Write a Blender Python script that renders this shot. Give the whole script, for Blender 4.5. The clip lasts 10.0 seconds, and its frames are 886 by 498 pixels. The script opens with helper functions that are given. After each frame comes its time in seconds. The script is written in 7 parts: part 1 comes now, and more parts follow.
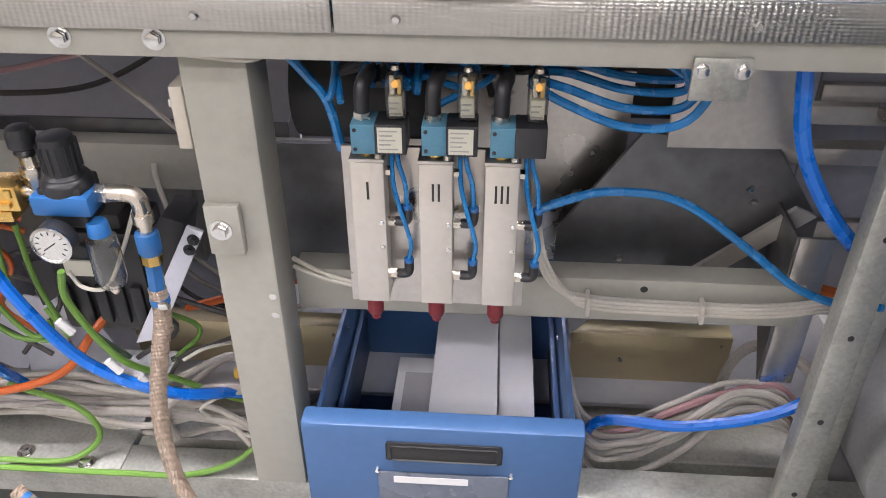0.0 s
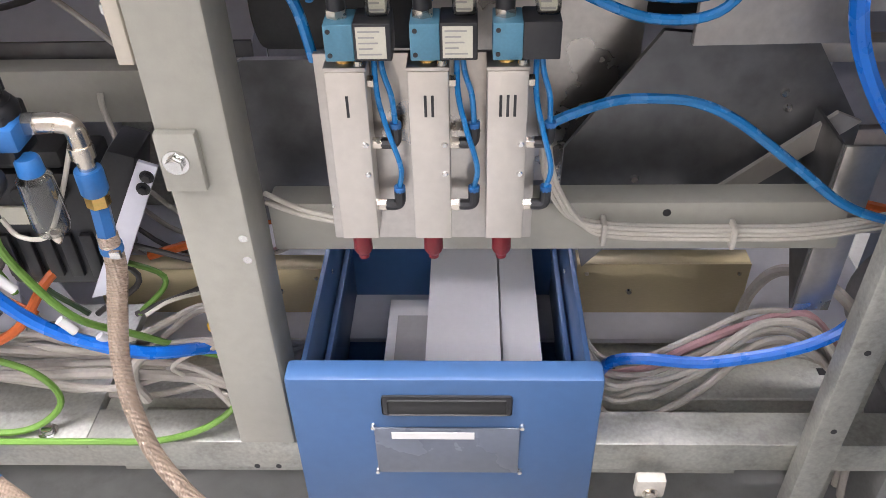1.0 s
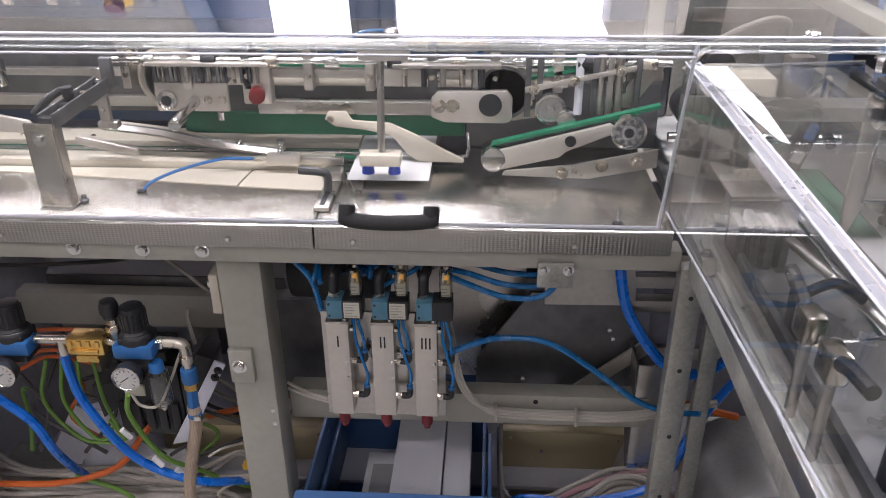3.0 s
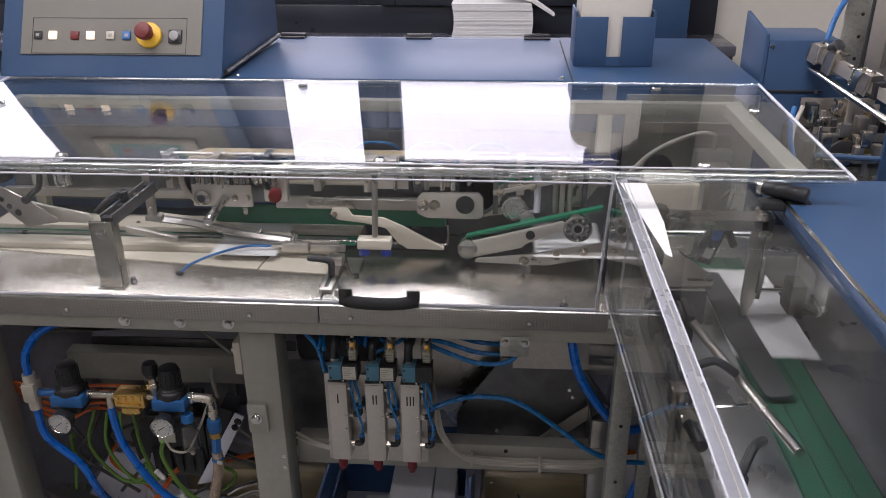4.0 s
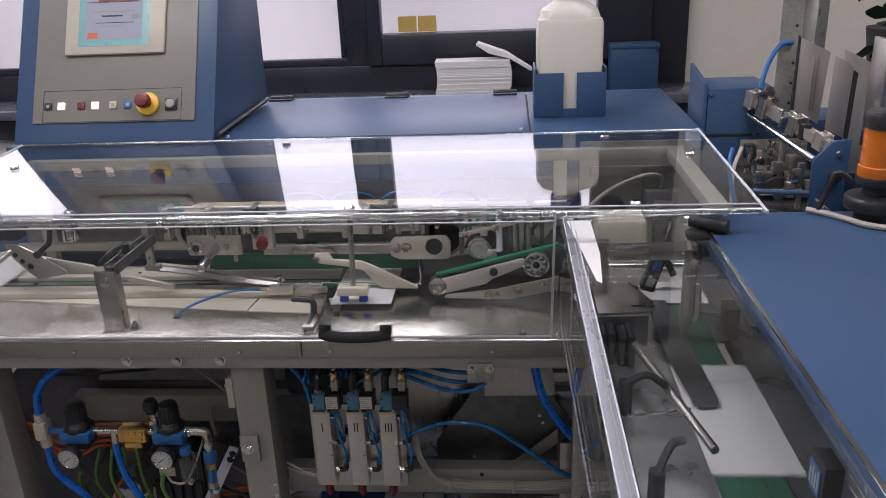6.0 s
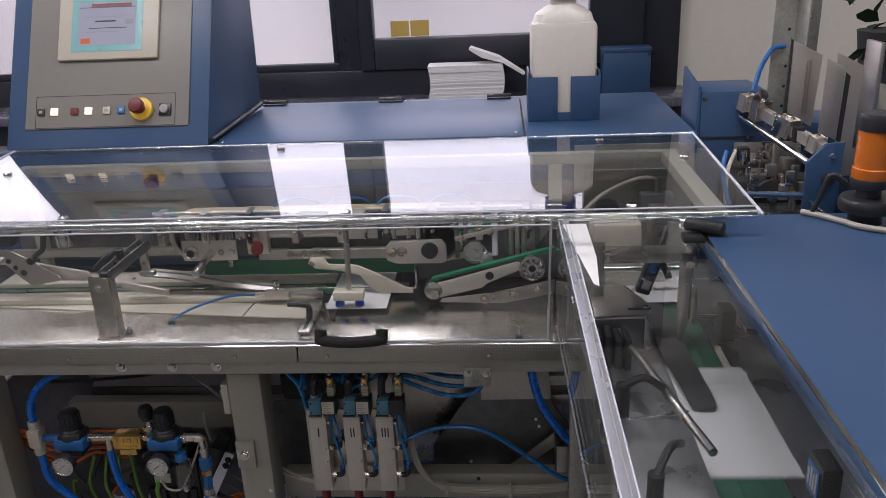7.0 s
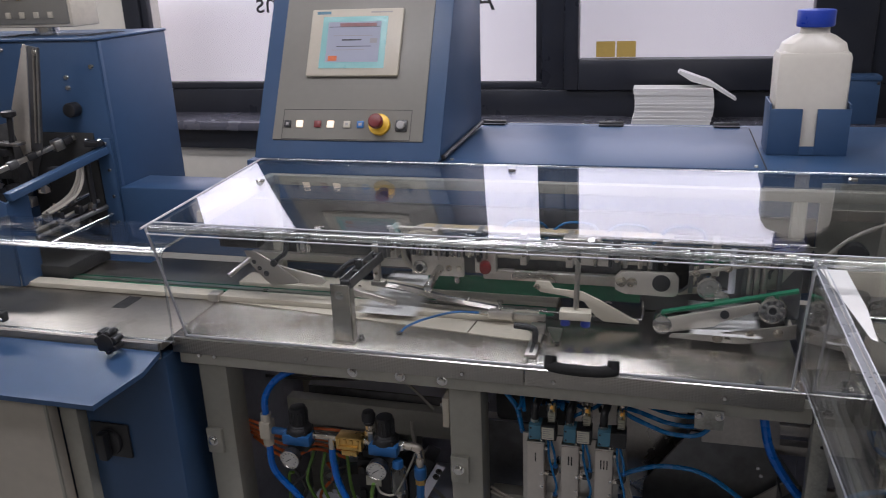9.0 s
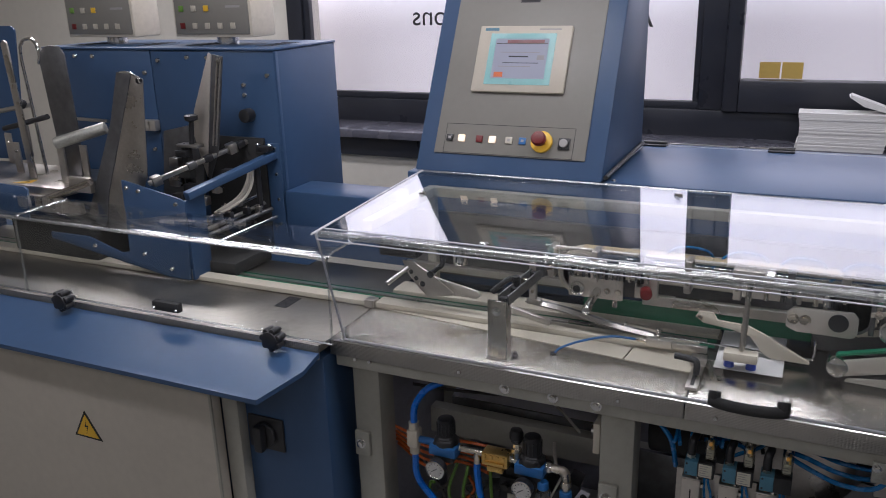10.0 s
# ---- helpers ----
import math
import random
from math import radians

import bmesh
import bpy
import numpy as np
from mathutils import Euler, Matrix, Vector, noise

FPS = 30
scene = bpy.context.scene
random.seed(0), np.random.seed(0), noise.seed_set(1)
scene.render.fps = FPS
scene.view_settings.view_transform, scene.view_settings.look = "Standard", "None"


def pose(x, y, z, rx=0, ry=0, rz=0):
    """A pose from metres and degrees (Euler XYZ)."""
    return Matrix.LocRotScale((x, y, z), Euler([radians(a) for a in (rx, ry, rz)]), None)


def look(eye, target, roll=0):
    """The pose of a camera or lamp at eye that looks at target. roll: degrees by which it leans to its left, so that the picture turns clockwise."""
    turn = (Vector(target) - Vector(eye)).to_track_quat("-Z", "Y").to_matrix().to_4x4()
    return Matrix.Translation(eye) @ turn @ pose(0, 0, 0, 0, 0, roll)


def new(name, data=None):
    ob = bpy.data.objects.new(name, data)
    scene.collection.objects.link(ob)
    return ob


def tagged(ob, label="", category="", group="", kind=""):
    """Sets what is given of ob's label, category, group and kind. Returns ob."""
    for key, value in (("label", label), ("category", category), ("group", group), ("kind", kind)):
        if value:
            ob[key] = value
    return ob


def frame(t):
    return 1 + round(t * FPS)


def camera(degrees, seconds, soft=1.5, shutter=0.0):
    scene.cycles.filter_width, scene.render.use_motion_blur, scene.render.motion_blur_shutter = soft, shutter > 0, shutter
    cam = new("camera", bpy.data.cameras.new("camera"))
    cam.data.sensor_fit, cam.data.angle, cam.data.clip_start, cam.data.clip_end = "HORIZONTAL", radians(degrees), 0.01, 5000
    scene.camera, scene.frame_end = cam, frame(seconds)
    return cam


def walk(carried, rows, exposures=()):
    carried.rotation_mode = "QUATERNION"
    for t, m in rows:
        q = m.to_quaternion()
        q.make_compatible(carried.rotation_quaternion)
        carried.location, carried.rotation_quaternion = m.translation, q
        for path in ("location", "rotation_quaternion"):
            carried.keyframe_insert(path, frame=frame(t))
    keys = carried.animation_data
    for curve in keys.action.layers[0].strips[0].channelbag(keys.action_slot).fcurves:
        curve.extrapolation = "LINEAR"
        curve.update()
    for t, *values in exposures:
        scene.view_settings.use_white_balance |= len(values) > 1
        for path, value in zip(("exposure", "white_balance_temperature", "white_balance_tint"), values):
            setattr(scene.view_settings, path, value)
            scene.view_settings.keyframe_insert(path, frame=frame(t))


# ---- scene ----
cam = camera(57.3, 10.0, soft=0.85, shutter=0.15)
PATH = [
    (0, (0.054, 0.0003, 1.2075), (-0.062, 1.6545, 0.0894), -0.16),
    (0.5, (0.035, 0.0949, 1.1359), (-0.044, 1.6898, -0.0683), -1.56),
    (1, (0.03, 0.1049, 1.1221), (-0.037, 1.6699, -0.1214), -1.63),
    (1.5, (0.032, 0.1023, 1.1273), (-0.021, 1.6573, -0.1294), -1.59),
    (2, (0.047, 0.0137, 1.2636), (-0.003, 1.6149, 0.0662), -1.27),
    (2.1, (0.05, -0.0039, 1.3072), (-0.003, 1.6127, 0.1308), -1.07),
    (2.5, (0.079, -0.1691, 1.4385), (0.033, 1.5385, 0.3983), -0.54),
    (2.7, (0.115, -0.2468, 1.4707), (0.039, 1.4918, 0.485), -0.22),
    (3.8, (0.228, -0.5405, 1.6904), (0.087, 1.2639, 0.8394), -0.77),
    (4, (0.238, -0.5769, 1.7124), (0.0959, 1.2385, 0.8852), -0.47),
    (4.5, (0.274, -0.6578, 1.7418), (0.119, 1.1788, 0.9654), -0.6),
    (5, (0.299, -0.7078, 1.7447), (0.139, 1.1337, 0.9809), -1.11),
    (5.5, (0.316, -0.7284, 1.7504), (0.151, 1.1263, 1.0205), -1.92),
    (6, (0.333, -0.7323, 1.7517), (0.169, 1.1297, 1.0404), -2.51),
    (7.5, (0.305, -0.7324, 1.7507), (0.165, 1.1367, 1.0529), -2.55),
    (8, (0.252, -0.7337, 1.7588), (0.041, 1.1321, 1.0703), -2.42),
    (8.5, (0.208, -0.7397, 1.7723), (-0.135, 1.111, 1.096), -2.25),
    (9, (0.157, -0.747, 1.7819), (-0.3599, 1.0697, 1.1244), -2.27),
    (9.5, (0.115, -0.7545, 1.7885), (-0.563, 1.016, 1.1516), -2.06),
    (10, (0.079, -0.7658, 1.7975), (-0.727, 0.9557, 1.1755), -1.67),
]
EXPOSURES = [(0, 1.46, 6050, 19), (1.0, 1.58, 6030, 19), (2.0, 1.76, 6050, 21), (2.7, 0.75, 6080, 23), (3.8, -0.48, 6080, 20), (6.0, -0.88, 6050, 20), (8.0, -1.02, 6000, 19), (10, -0.98, 5880, 18)]
walk(cam, [(t, look(eye, target, roll)) for t, eye, target, roll in PATH], EXPOSURES)

# ---- world, lamps ----
world = bpy.data.worlds.new("world")
scene.world = world
world.use_nodes = True
wn = world.node_tree
sky = wn.nodes.new("ShaderNodeTexSky")
sky.sky_type, sky.sun_disc, sky.sun_elevation, sky.sun_rotation = "NISHITA", False, radians(30), radians(20)
wn.links.new(sky.outputs[0], wn.nodes["Background"].inputs[0])
wn.nodes["Background"].inputs[1].default_value = 0.1


def area_lamp(name, m, w, h, power, colour):
    data = bpy.data.lights.new(name, "AREA")
    data.shape, data.size, data.size_y, data.energy, data.color = "RECTANGLE", w, h, power, colour
    ob = new(name, data)
    ob.matrix_basis = m
    return ob


# rows of assumed ceiling lights, out of view, several added to brighten wall, door and deck; daylight comes from the
# bright outdoors behind the panes
LAMPS = ((-0.9, 0.4, 40), (0.9, 0.4, 37), (-0.9, -2.2, 15), (0.9, -2.2, 15), (-2.9, 1.9, 58), (-2.9, -1.0, 30), (-0.5, 2.1, 36), (2.9, 2.1, 36))
for cx, cy, pw in LAMPS:
    area_lamp("ceiling_lamp", look((cx, cy, 2.90), (cx, cy, 0)), 1.2, 0.25, pw, (1.0, 0.96, 0.9))


# ---- materials ----
def mat(name, col, rough=0.5, metal=0.0, var=0.12, scale=6.0, bump=0.0, bscale=200.0, spec=0.5, stretch=None, rvar=0.1, random_var=0.0, dirt=0.0, coat=0.0):
    m = bpy.data.materials.new(name)
    m.use_nodes = True
    nt = m.node_tree
    b = nt.nodes["Principled BSDF"]
    N = nt.nodes.new
    tc = N("ShaderNodeTexCoord")
    src = tc.outputs["Object"]
    if stretch:
        mp = N("ShaderNodeMapping")
        mp.inputs["Scale"].default_value = stretch
        nt.links.new(src, mp.inputs[0])
        fine = mp.outputs[0]
    else:
        fine = src
    n1 = N("ShaderNodeTexNoise")
    n1.inputs["Scale"].default_value, n1.inputs["Detail"].default_value = scale, 5
    nt.links.new(src, n1.inputs["Vector"])
    n2 = N("ShaderNodeTexNoise")
    n2.inputs["Scale"].default_value, n2.inputs["Detail"].default_value = scale * 12, 3
    nt.links.new(fine, n2.inputs["Vector"])
    add = N("ShaderNodeMath")
    add.operation = "ADD"
    nt.links.new(n1.outputs[0], add.inputs[0])
    nt.links.new(n2.outputs[0], add.inputs[1])
    mr = N("ShaderNodeMapRange")
    mr.inputs[1].default_value, mr.inputs[2].default_value = 0.6, 1.4
    mr.inputs[3].default_value, mr.inputs[4].default_value = 1 - var, 1 + var
    nt.links.new(add.outputs[0], mr.inputs[0])
    val = mr.outputs[0]
    if random_var:
        oi = N("ShaderNodeObjectInfo")
        r2 = N("ShaderNodeMapRange")
        r2.inputs[3].default_value, r2.inputs[4].default_value = 1 - random_var, 1 + random_var
        nt.links.new(oi.outputs["Random"], r2.inputs[0])
        mu = N("ShaderNodeMath")
        mu.operation = "MULTIPLY"
        nt.links.new(val, mu.inputs[0])
        nt.links.new(r2.outputs[0], mu.inputs[1])
        val = mu.outputs[0]
    mix = N("ShaderNodeVectorMath")
    mix.operation = "SCALE"
    mix.inputs[0].default_value = col
    nt.links.new(val, mix.inputs["Scale"])
    colour = mix.outputs[0]
    if dirt:
        n3 = N("ShaderNodeTexNoise")
        n3.inputs["Scale"].default_value, n3.inputs["Detail"].default_value, n3.inputs["Roughness"].default_value = scale * 2.3, 8, 0.7
        nt.links.new(src, n3.inputs["Vector"])
        cr = N("ShaderNodeMapRange")
        cr.inputs[1].default_value, cr.inputs[2].default_value, cr.inputs[4].default_value = 0.52, 0.72, dirt
        nt.links.new(n3.outputs[0], cr.inputs[0])
        mc = N("ShaderNodeMix")
        mc.data_type = "RGBA"
        mc.inputs["B"].default_value = (0.06, 0.05, 0.04, 1)
        nt.links.new(cr.outputs[0], mc.inputs["Factor"])
        nt.links.new(colour, mc.inputs["A"])
        colour = mc.outputs["Result"]
    nt.links.new(colour, b.inputs["Base Color"])
    rr = N("ShaderNodeMapRange")
    rr.inputs[1].default_value, rr.inputs[2].default_value = 0.3, 0.7
    rr.inputs[3].default_value, rr.inputs[4].default_value = max(0.02, rough - rvar), min(1, rough + rvar)
    nt.links.new(n1.outputs[0], rr.inputs[0])
    nt.links.new(rr.outputs[0], b.inputs["Roughness"])
    b.inputs["Metallic"].default_value, b.inputs["Specular IOR Level"].default_value = metal, spec
    b.inputs["Coat Weight"].default_value = coat
    if bump:
        n4 = N("ShaderNodeTexNoise")
        n4.inputs["Scale"].default_value, n4.inputs["Detail"].default_value = bscale, 3
        nt.links.new(fine, n4.inputs["Vector"])
        bp = N("ShaderNodeBump")
        bp.inputs["Strength"].default_value, bp.inputs["Distance"].default_value = bump, 0.002
        nt.links.new(n4.outputs[0], bp.inputs["Height"])
        nt.links.new(bp.outputs[0], b.inputs["Normal"])
    return m


def embossed(name, col, rough, pitch, strength, metal=1.0):
    """Steel sheet with a fine rolled-in pattern."""
    m = mat(name, col, rough, metal, 0.05, 5.0, rvar=0.025)
    nt = m.node_tree
    N = nt.nodes.new
    tc = N("ShaderNodeTexCoord")
    total = None
    for way in ((0.5, 0.9, 0.9), (0.5, -0.9, -0.9)):
        dt = N("ShaderNodeVectorMath")
        dt.operation = "DOT_PRODUCT"
        dt.inputs[1].default_value = [2 * math.pi / pitch * c for c in way]
        nt.links.new(tc.outputs["Object"], dt.inputs[0])
        si = N("ShaderNodeMath")
        si.operation = "SINE"
        nt.links.new(dt.outputs["Value"], si.inputs[0])
        if total is None:
            total = si.outputs[0]
        else:
            ad = N("ShaderNodeMath")
            ad.operation = "MULTIPLY"
            nt.links.new(total, ad.inputs[0])
            nt.links.new(si.outputs[0], ad.inputs[1])
            total = ad.outputs[0]
    bp = N("ShaderNodeBump")
    bp.inputs["Strength"].default_value, bp.inputs["Distance"].default_value = strength, 0.001
    nt.links.new(total, bp.inputs["Height"])
    nt.links.new(bp.outputs[0], nt.nodes["Principled BSDF"].inputs["Normal"])
    return m


def clear(name, tint=(0.97, 0.98, 0.98), gloss=0.012, power=3.5, base=0.025):
    """Clear acrylic or glass: see-through with a mirror gloss that grows at a grazing view."""
    m = bpy.data.materials.new(name)
    m.use_nodes = True
    nt = m.node_tree
    nt.nodes.remove(nt.nodes["Principled BSDF"])
    N = nt.nodes.new
    tr, gl, lw, pw, ad, mx = N("ShaderNodeBsdfTransparent"), N("ShaderNodeBsdfGlossy"), N("ShaderNodeLayerWeight"), N("ShaderNodeMath"), N("ShaderNodeMath"), N("ShaderNodeMixShader")
    tr.inputs[0].default_value = (*tint, 1)
    gl.inputs["Roughness"].default_value = gloss
    lw.inputs[0].default_value = 0.5
    pw.operation, pw.inputs[1].default_value = "POWER", power
    ad.operation, ad.inputs[1].default_value = "MULTIPLY_ADD", 0.85
    ad.inputs[2].default_value = base
    nt.links.new(lw.outputs["Facing"], pw.inputs[0])
    nt.links.new(pw.outputs[0], ad.inputs[0])
    nt.links.new(ad.outputs[0], mx.inputs[0])
    nt.links.new(tr.outputs[0], mx.inputs[1])
    nt.links.new(gl.outputs[0], mx.inputs[2])
    nt.links.new(mx.outputs[0], nt.nodes["Material Output"].inputs[0])
    return m


def glow(name, col, strength):
    m = bpy.data.materials.new(name)
    m.use_nodes = True
    nt = m.node_tree
    b = nt.nodes["Principled BSDF"]
    b.inputs["Base Color"].default_value = (*col, 1)
    b.inputs["Emission Color"].default_value = (*col, 1)
    b.inputs["Emission Strength"].default_value = strength
    b.inputs["Roughness"].default_value = 0.65
    return m


GREY = mat("grey_paint", (0.36, 0.35, 0.30), 0.45, 0, 0.07, 5, 0.08, 350, dirt=0.12)
BLUE = mat("blue_powder_paint", (0.033, 0.072, 0.152), 0.38, 0, 0.05, 3, 0.012, 700, rvar=0.03, dirt=0.05)
BLUE_D = mat("blue_drawer_paint", (0.042, 0.100, 0.225), 0.42, 0, 0.08, 5, 0.1, 700, dirt=0.08)
STEEL = mat("brushed_steel", (0.55, 0.52, 0.48), 0.2, 1.0, 0.08, 4, 0.12, 60, stretch=(1, 30, 30))
STEEL2 = mat("satin_steel", (0.53, 0.50, 0.465), 0.34, 1.0, 0.12, 9, 0.05, 150)
DARKSTEEL = mat("dark_sheet_steel", (0.17, 0.17, 0.175), 0.42, 0.85, 0.25, 3, 0.03, 90, dirt=0.3)
GALV = mat("galvanised_steel", (0.42, 0.42, 0.38), 0.5, 0.8, 0.22, 14, 0.06, 120, dirt=0.3)
ALU = mat("anodised_aluminium", (0.60, 0.56, 0.51), 0.38, 0.8, 0.06, 8, 0.05, 300)
WHITEPLATE = mat("white_sheet", (0.58, 0.58, 0.63), 0.4, 0, 0.06, 4, 0.03, 100, dirt=0.1)
CREAM = mat("cream_plastic_bar", (0.55, 0.50, 0.41), 0.45, 0, 0.08, 5, 0.04, 120, dirt=0.15)
BEIGE = mat("beige_cabinet_paint", (0.50, 0.46, 0.39), 0.5, 0, 0.06, 3, 0.1, 500)
BLACK = mat("black_plastic", (0.018, 0.018, 0.02), 0.4, 0, 0.2, 20, 0.05, 300)
# also the black that paints shade in feeder gaps and openings
RUBBER = mat("black_rubber_and_shade", (0.025, 0.025, 0.025), 0.7, 0, 0.2, 20)
CHROME = mat("polished_steel", (0.68, 0.67, 0.65), 0.16, 1.0, 0.06, 10)
NICKEL = mat("nickel_fitting", (0.66, 0.60, 0.52), 0.25, 1.0, 0.1, 30)
BRASS = mat("brass", (0.72, 0.48, 0.16), 0.32, 1.0, 0.15, 25, 0.1, 150)
BRASSPLATE = mat("brass_coloured_plate", (0.55, 0.47, 0.30), 0.35, 0.8, 0.12, 8, 0.05, 80, stretch=(1, 20, 20))
RED = mat("red_silencer", (0.17, 0.010, 0.016), 0.5, 0, 0.15, 40, 0.2, 500)
REDP = mat("red_plastic", (0.13, 0.009, 0.009), 0.4, 0, 0.1, 40)
YELLOW = mat("yellow_plastic", (0.75, 0.45, 0.03), 0.4, 0, 0.08, 30)
TEAL = mat("teal_valve_body", (0.07, 0.19, 0.27), 0.45, 0, 0.1, 30)
LABEL = mat("printed_label", (0.52, 0.50, 0.41), 0.5, 0, 0.06, 40)
INK = mat("black_ink", (0.02, 0.02, 0.022), 0.6, 0, 0.1, 60)
HOSEBLUE = mat("blue_hose", (0.005, 0.14, 0.60), 0.3, 0, 0.08, 30, spec=0.6)
TUBEBLUE = mat("light_blue_tube", (0.015, 0.165, 0.42), 0.25, 0, 0.1, 40, spec=0.6)
REGBLUE = mat("regulator_blue", (0.02, 0.115, 0.32), 0.4, 0, 0.1, 30)
GREENC = mat("green_cable", (0.13, 0.26, 0.04), 0.45, 0, 0.12, 20)
ORANGE = mat("orange_cable", (0.5, 0.1, 0.012), 0.45, 0, 0.1, 20)
CABLE = mat("pale_grey_cable", (0.38, 0.35, 0.31), 0.5, 0, 0.12, 12, dirt=0.2)
PINKC = mat("pink_cable", (0.50, 0.30, 0.31), 0.5, 0, 0.1, 12)
DARKC = mat("dark_cable", (0.06, 0.055, 0.055), 0.5, 0, 0.1, 12)
WHITEC = mat("white_cable", (0.50, 0.47, 0.41), 0.5, 0, 0.1, 20)
GREENBELT = mat("green_belt", (0.012, 0.15, 0.075), 0.45, 0, 0.12, 8, 0.08, 400)
PAPER = mat("white_paper", (0.66, 0.65, 0.64), 0.7, 0, 0.03, 10)
GREYCARD = mat("grey_card", (0.30, 0.29, 0.28), 0.7, 0, 0.06, 10)
CONSOLE = mat("console_face", (0.195, 0.185, 0.163), 0.45, 0, 0.04, 5, 0.06, 500)
IVORY = mat("ivory_bezel", (0.46, 0.42, 0.345), 0.4, 0, 0.04, 10)
FLOORM = mat("floor_coating", (0.26, 0.26, 0.25), 0.45, 0, 0.15, 2.5, 0.05, 60, dirt=0.45)
WALLM = mat("plaster_wall", (0.62, 0.59, 0.52), 0.85, 0, 0.04, 2, 0.12, 60)
CEILM = mat("ceiling_white", (0.7, 0.7, 0.68), 0.8, 0, 0.04, 2)
FRAMEM = mat("anthracite_frame", (0.022, 0.024, 0.032), 0.35, 0, 0.1, 6, 0.04, 300)
SILLM = mat("dark_sill", (0.10, 0.10, 0.125), 0.22, 0, 0.12, 5, 0.02, 60)
BOTTLE = mat("translucent_white_bottle", (0.60, 0.565, 0.50), 0.35, 0, 0.04, 6)
CAPBLUE = mat("blue_cap", (0.02, 0.05, 0.35), 0.35, 0, 0.1, 20)
MOTORM = mat("grey_motor_casting", (0.25, 0.25, 0.245), 0.5, 0.3, 0.12, 12, 0.1, 120, dirt=0.15)
EMB = embossed("embossed_steel", (0.58, 0.54, 0.49), 0.17, 0.0062, 0.6)
# copy of EMB for front lips, colour darkened to tone down their shine
EMBF = embossed("embossed_steel_edge_toned_down", (0.43, 0.415, 0.385), 0.34, 0.0062, 0.38)
CLEAR = clear("clear_acrylic")
EDGE = clear("polished_acrylic_edge", (0.93, 0.95, 0.95), 0.22, 1.3, 0.24)
# pale colour for cut edges and for painted highlight lines
BRIGHT = mat("bright_edge_and_highlight", (0.52, 0.53, 0.57), 0.25, 0, 0.05, 20, spec=0.6)
BELTDARK = mat("dark_green_belt", (0.020, 0.105, 0.062), 0.45, 0, 0.22, 10, 0.08, 400, dirt=0.35, stretch=(30, 1, 1))
BEDSTEEL = mat("worn_bed_steel", (0.60, 0.60, 0.60), 0.36, 1.0, 0.22, 7, 0.1, 40, stretch=(25, 1.5, 25), rvar=0.14, dirt=0.35)
DECKSTEEL = mat("worn_deck_steel", (0.36, 0.335, 0.30), 0.42, 1.0, 0.15, 6, 0.06, 120, rvar=0.08, dirt=0.2)
LAVENDER = mat("pale_lavender_sheet", (0.72, 0.72, 0.80), 0.45, 0, 0.05, 4, 0.03, 100, dirt=0.08)
# grey for the added sheets that darken the space under the machine
BACKSHEET = mat("grey_backing_sheet", (0.34, 0.34, 0.38), 0.5, 0, 0.12, 4, 0.03, 100, dirt=0.3)
EDGESTRIP = mat("dull_edge_strip", (0.30, 0.31, 0.34), 0.28, 0.3, 0.1, 12, spec=0.6)
TANBELT = mat("tan_belt", (0.48, 0.38, 0.22), 0.5, 0, 0.1, 10, 0.05, 300)
CLEARPLUG = clear("clear_plug_shell", (0.80, 0.80, 0.76), 0.08, 3.0, 0.06)
BOWL = clear("smoky_bowl", (0.72, 0.72, 0.68), 0.10, 2.2, 0.10)
BRAID = embossed("braided_hose", (0.36, 0.27, 0.20), 0.45, 0.0042, 1.0, 0.0)
LEAFM = mat("dark_leaf", (0.03, 0.06, 0.025), 0.45, 0, 0.2, 20)
LIT = glow("lit_button", (1.0, 0.82, 0.62), 1.1)
LEDM = glow("amber_led", (0.85, 0.42, 0.08), 0.30)
SKYGLOW = glow("bright_outdoors", (0.97, 0.93, 0.94), 1.0)


def sky_gradient(m, low, high, z0, z1):
    """Overcast outdoors: dim near the ground, bright towards the sky."""
    nt = m.node_tree
    ge, xyz, mr = nt.nodes.new("ShaderNodeNewGeometry"), nt.nodes.new("ShaderNodeSeparateXYZ"), nt.nodes.new("ShaderNodeMapRange")
    mr.interpolation_type = "SMOOTHSTEP"
    mr.inputs[1].default_value, mr.inputs[2].default_value = z0, z1
    mr.inputs[3].default_value, mr.inputs[4].default_value = low, high
    nt.links.new(ge.outputs["Position"], xyz.inputs[0])
    nt.links.new(xyz.outputs["Z"], mr.inputs[0])
    nt.links.new(mr.outputs[0], nt.nodes["Principled BSDF"].inputs["Emission Strength"])


sky_gradient(SKYGLOW, 0.46, 5.2, 1.5, 2.35)
TUBEGLOW = glow("lamp_diffuser", (1.0, 0.96, 0.9), 4.0)
BEACON = mat("amber_beacon", (0.55, 0.14, 0.01), 0.2, 0, 0.05, 30)


# ---- mesh tools ----
def box(bm, x0, y0, z0, x1, y1, z1, bev=0.0, m=None):
    r = bmesh.ops.create_cube(bm, size=1.0)
    vs = r["verts"]
    for v in vs:
        v.co = Vector(((x0 + x1) / 2 + v.co.x * (x1 - x0), (y0 + y1) / 2 + v.co.y * (y1 - y0), (z0 + z1) / 2 + v.co.z * (z1 - z0)))
    if m is not None:
        for v in vs:
            v.co = m @ v.co
    if bev:
        es = list({e for v in vs for e in v.link_edges})
        bmesh.ops.bevel(bm, geom=es, offset=bev, segments=2, affect="EDGES", profile=0.5)
    return bm


def B(*a, **k):
    return box(bmesh.new(), *a, **k)


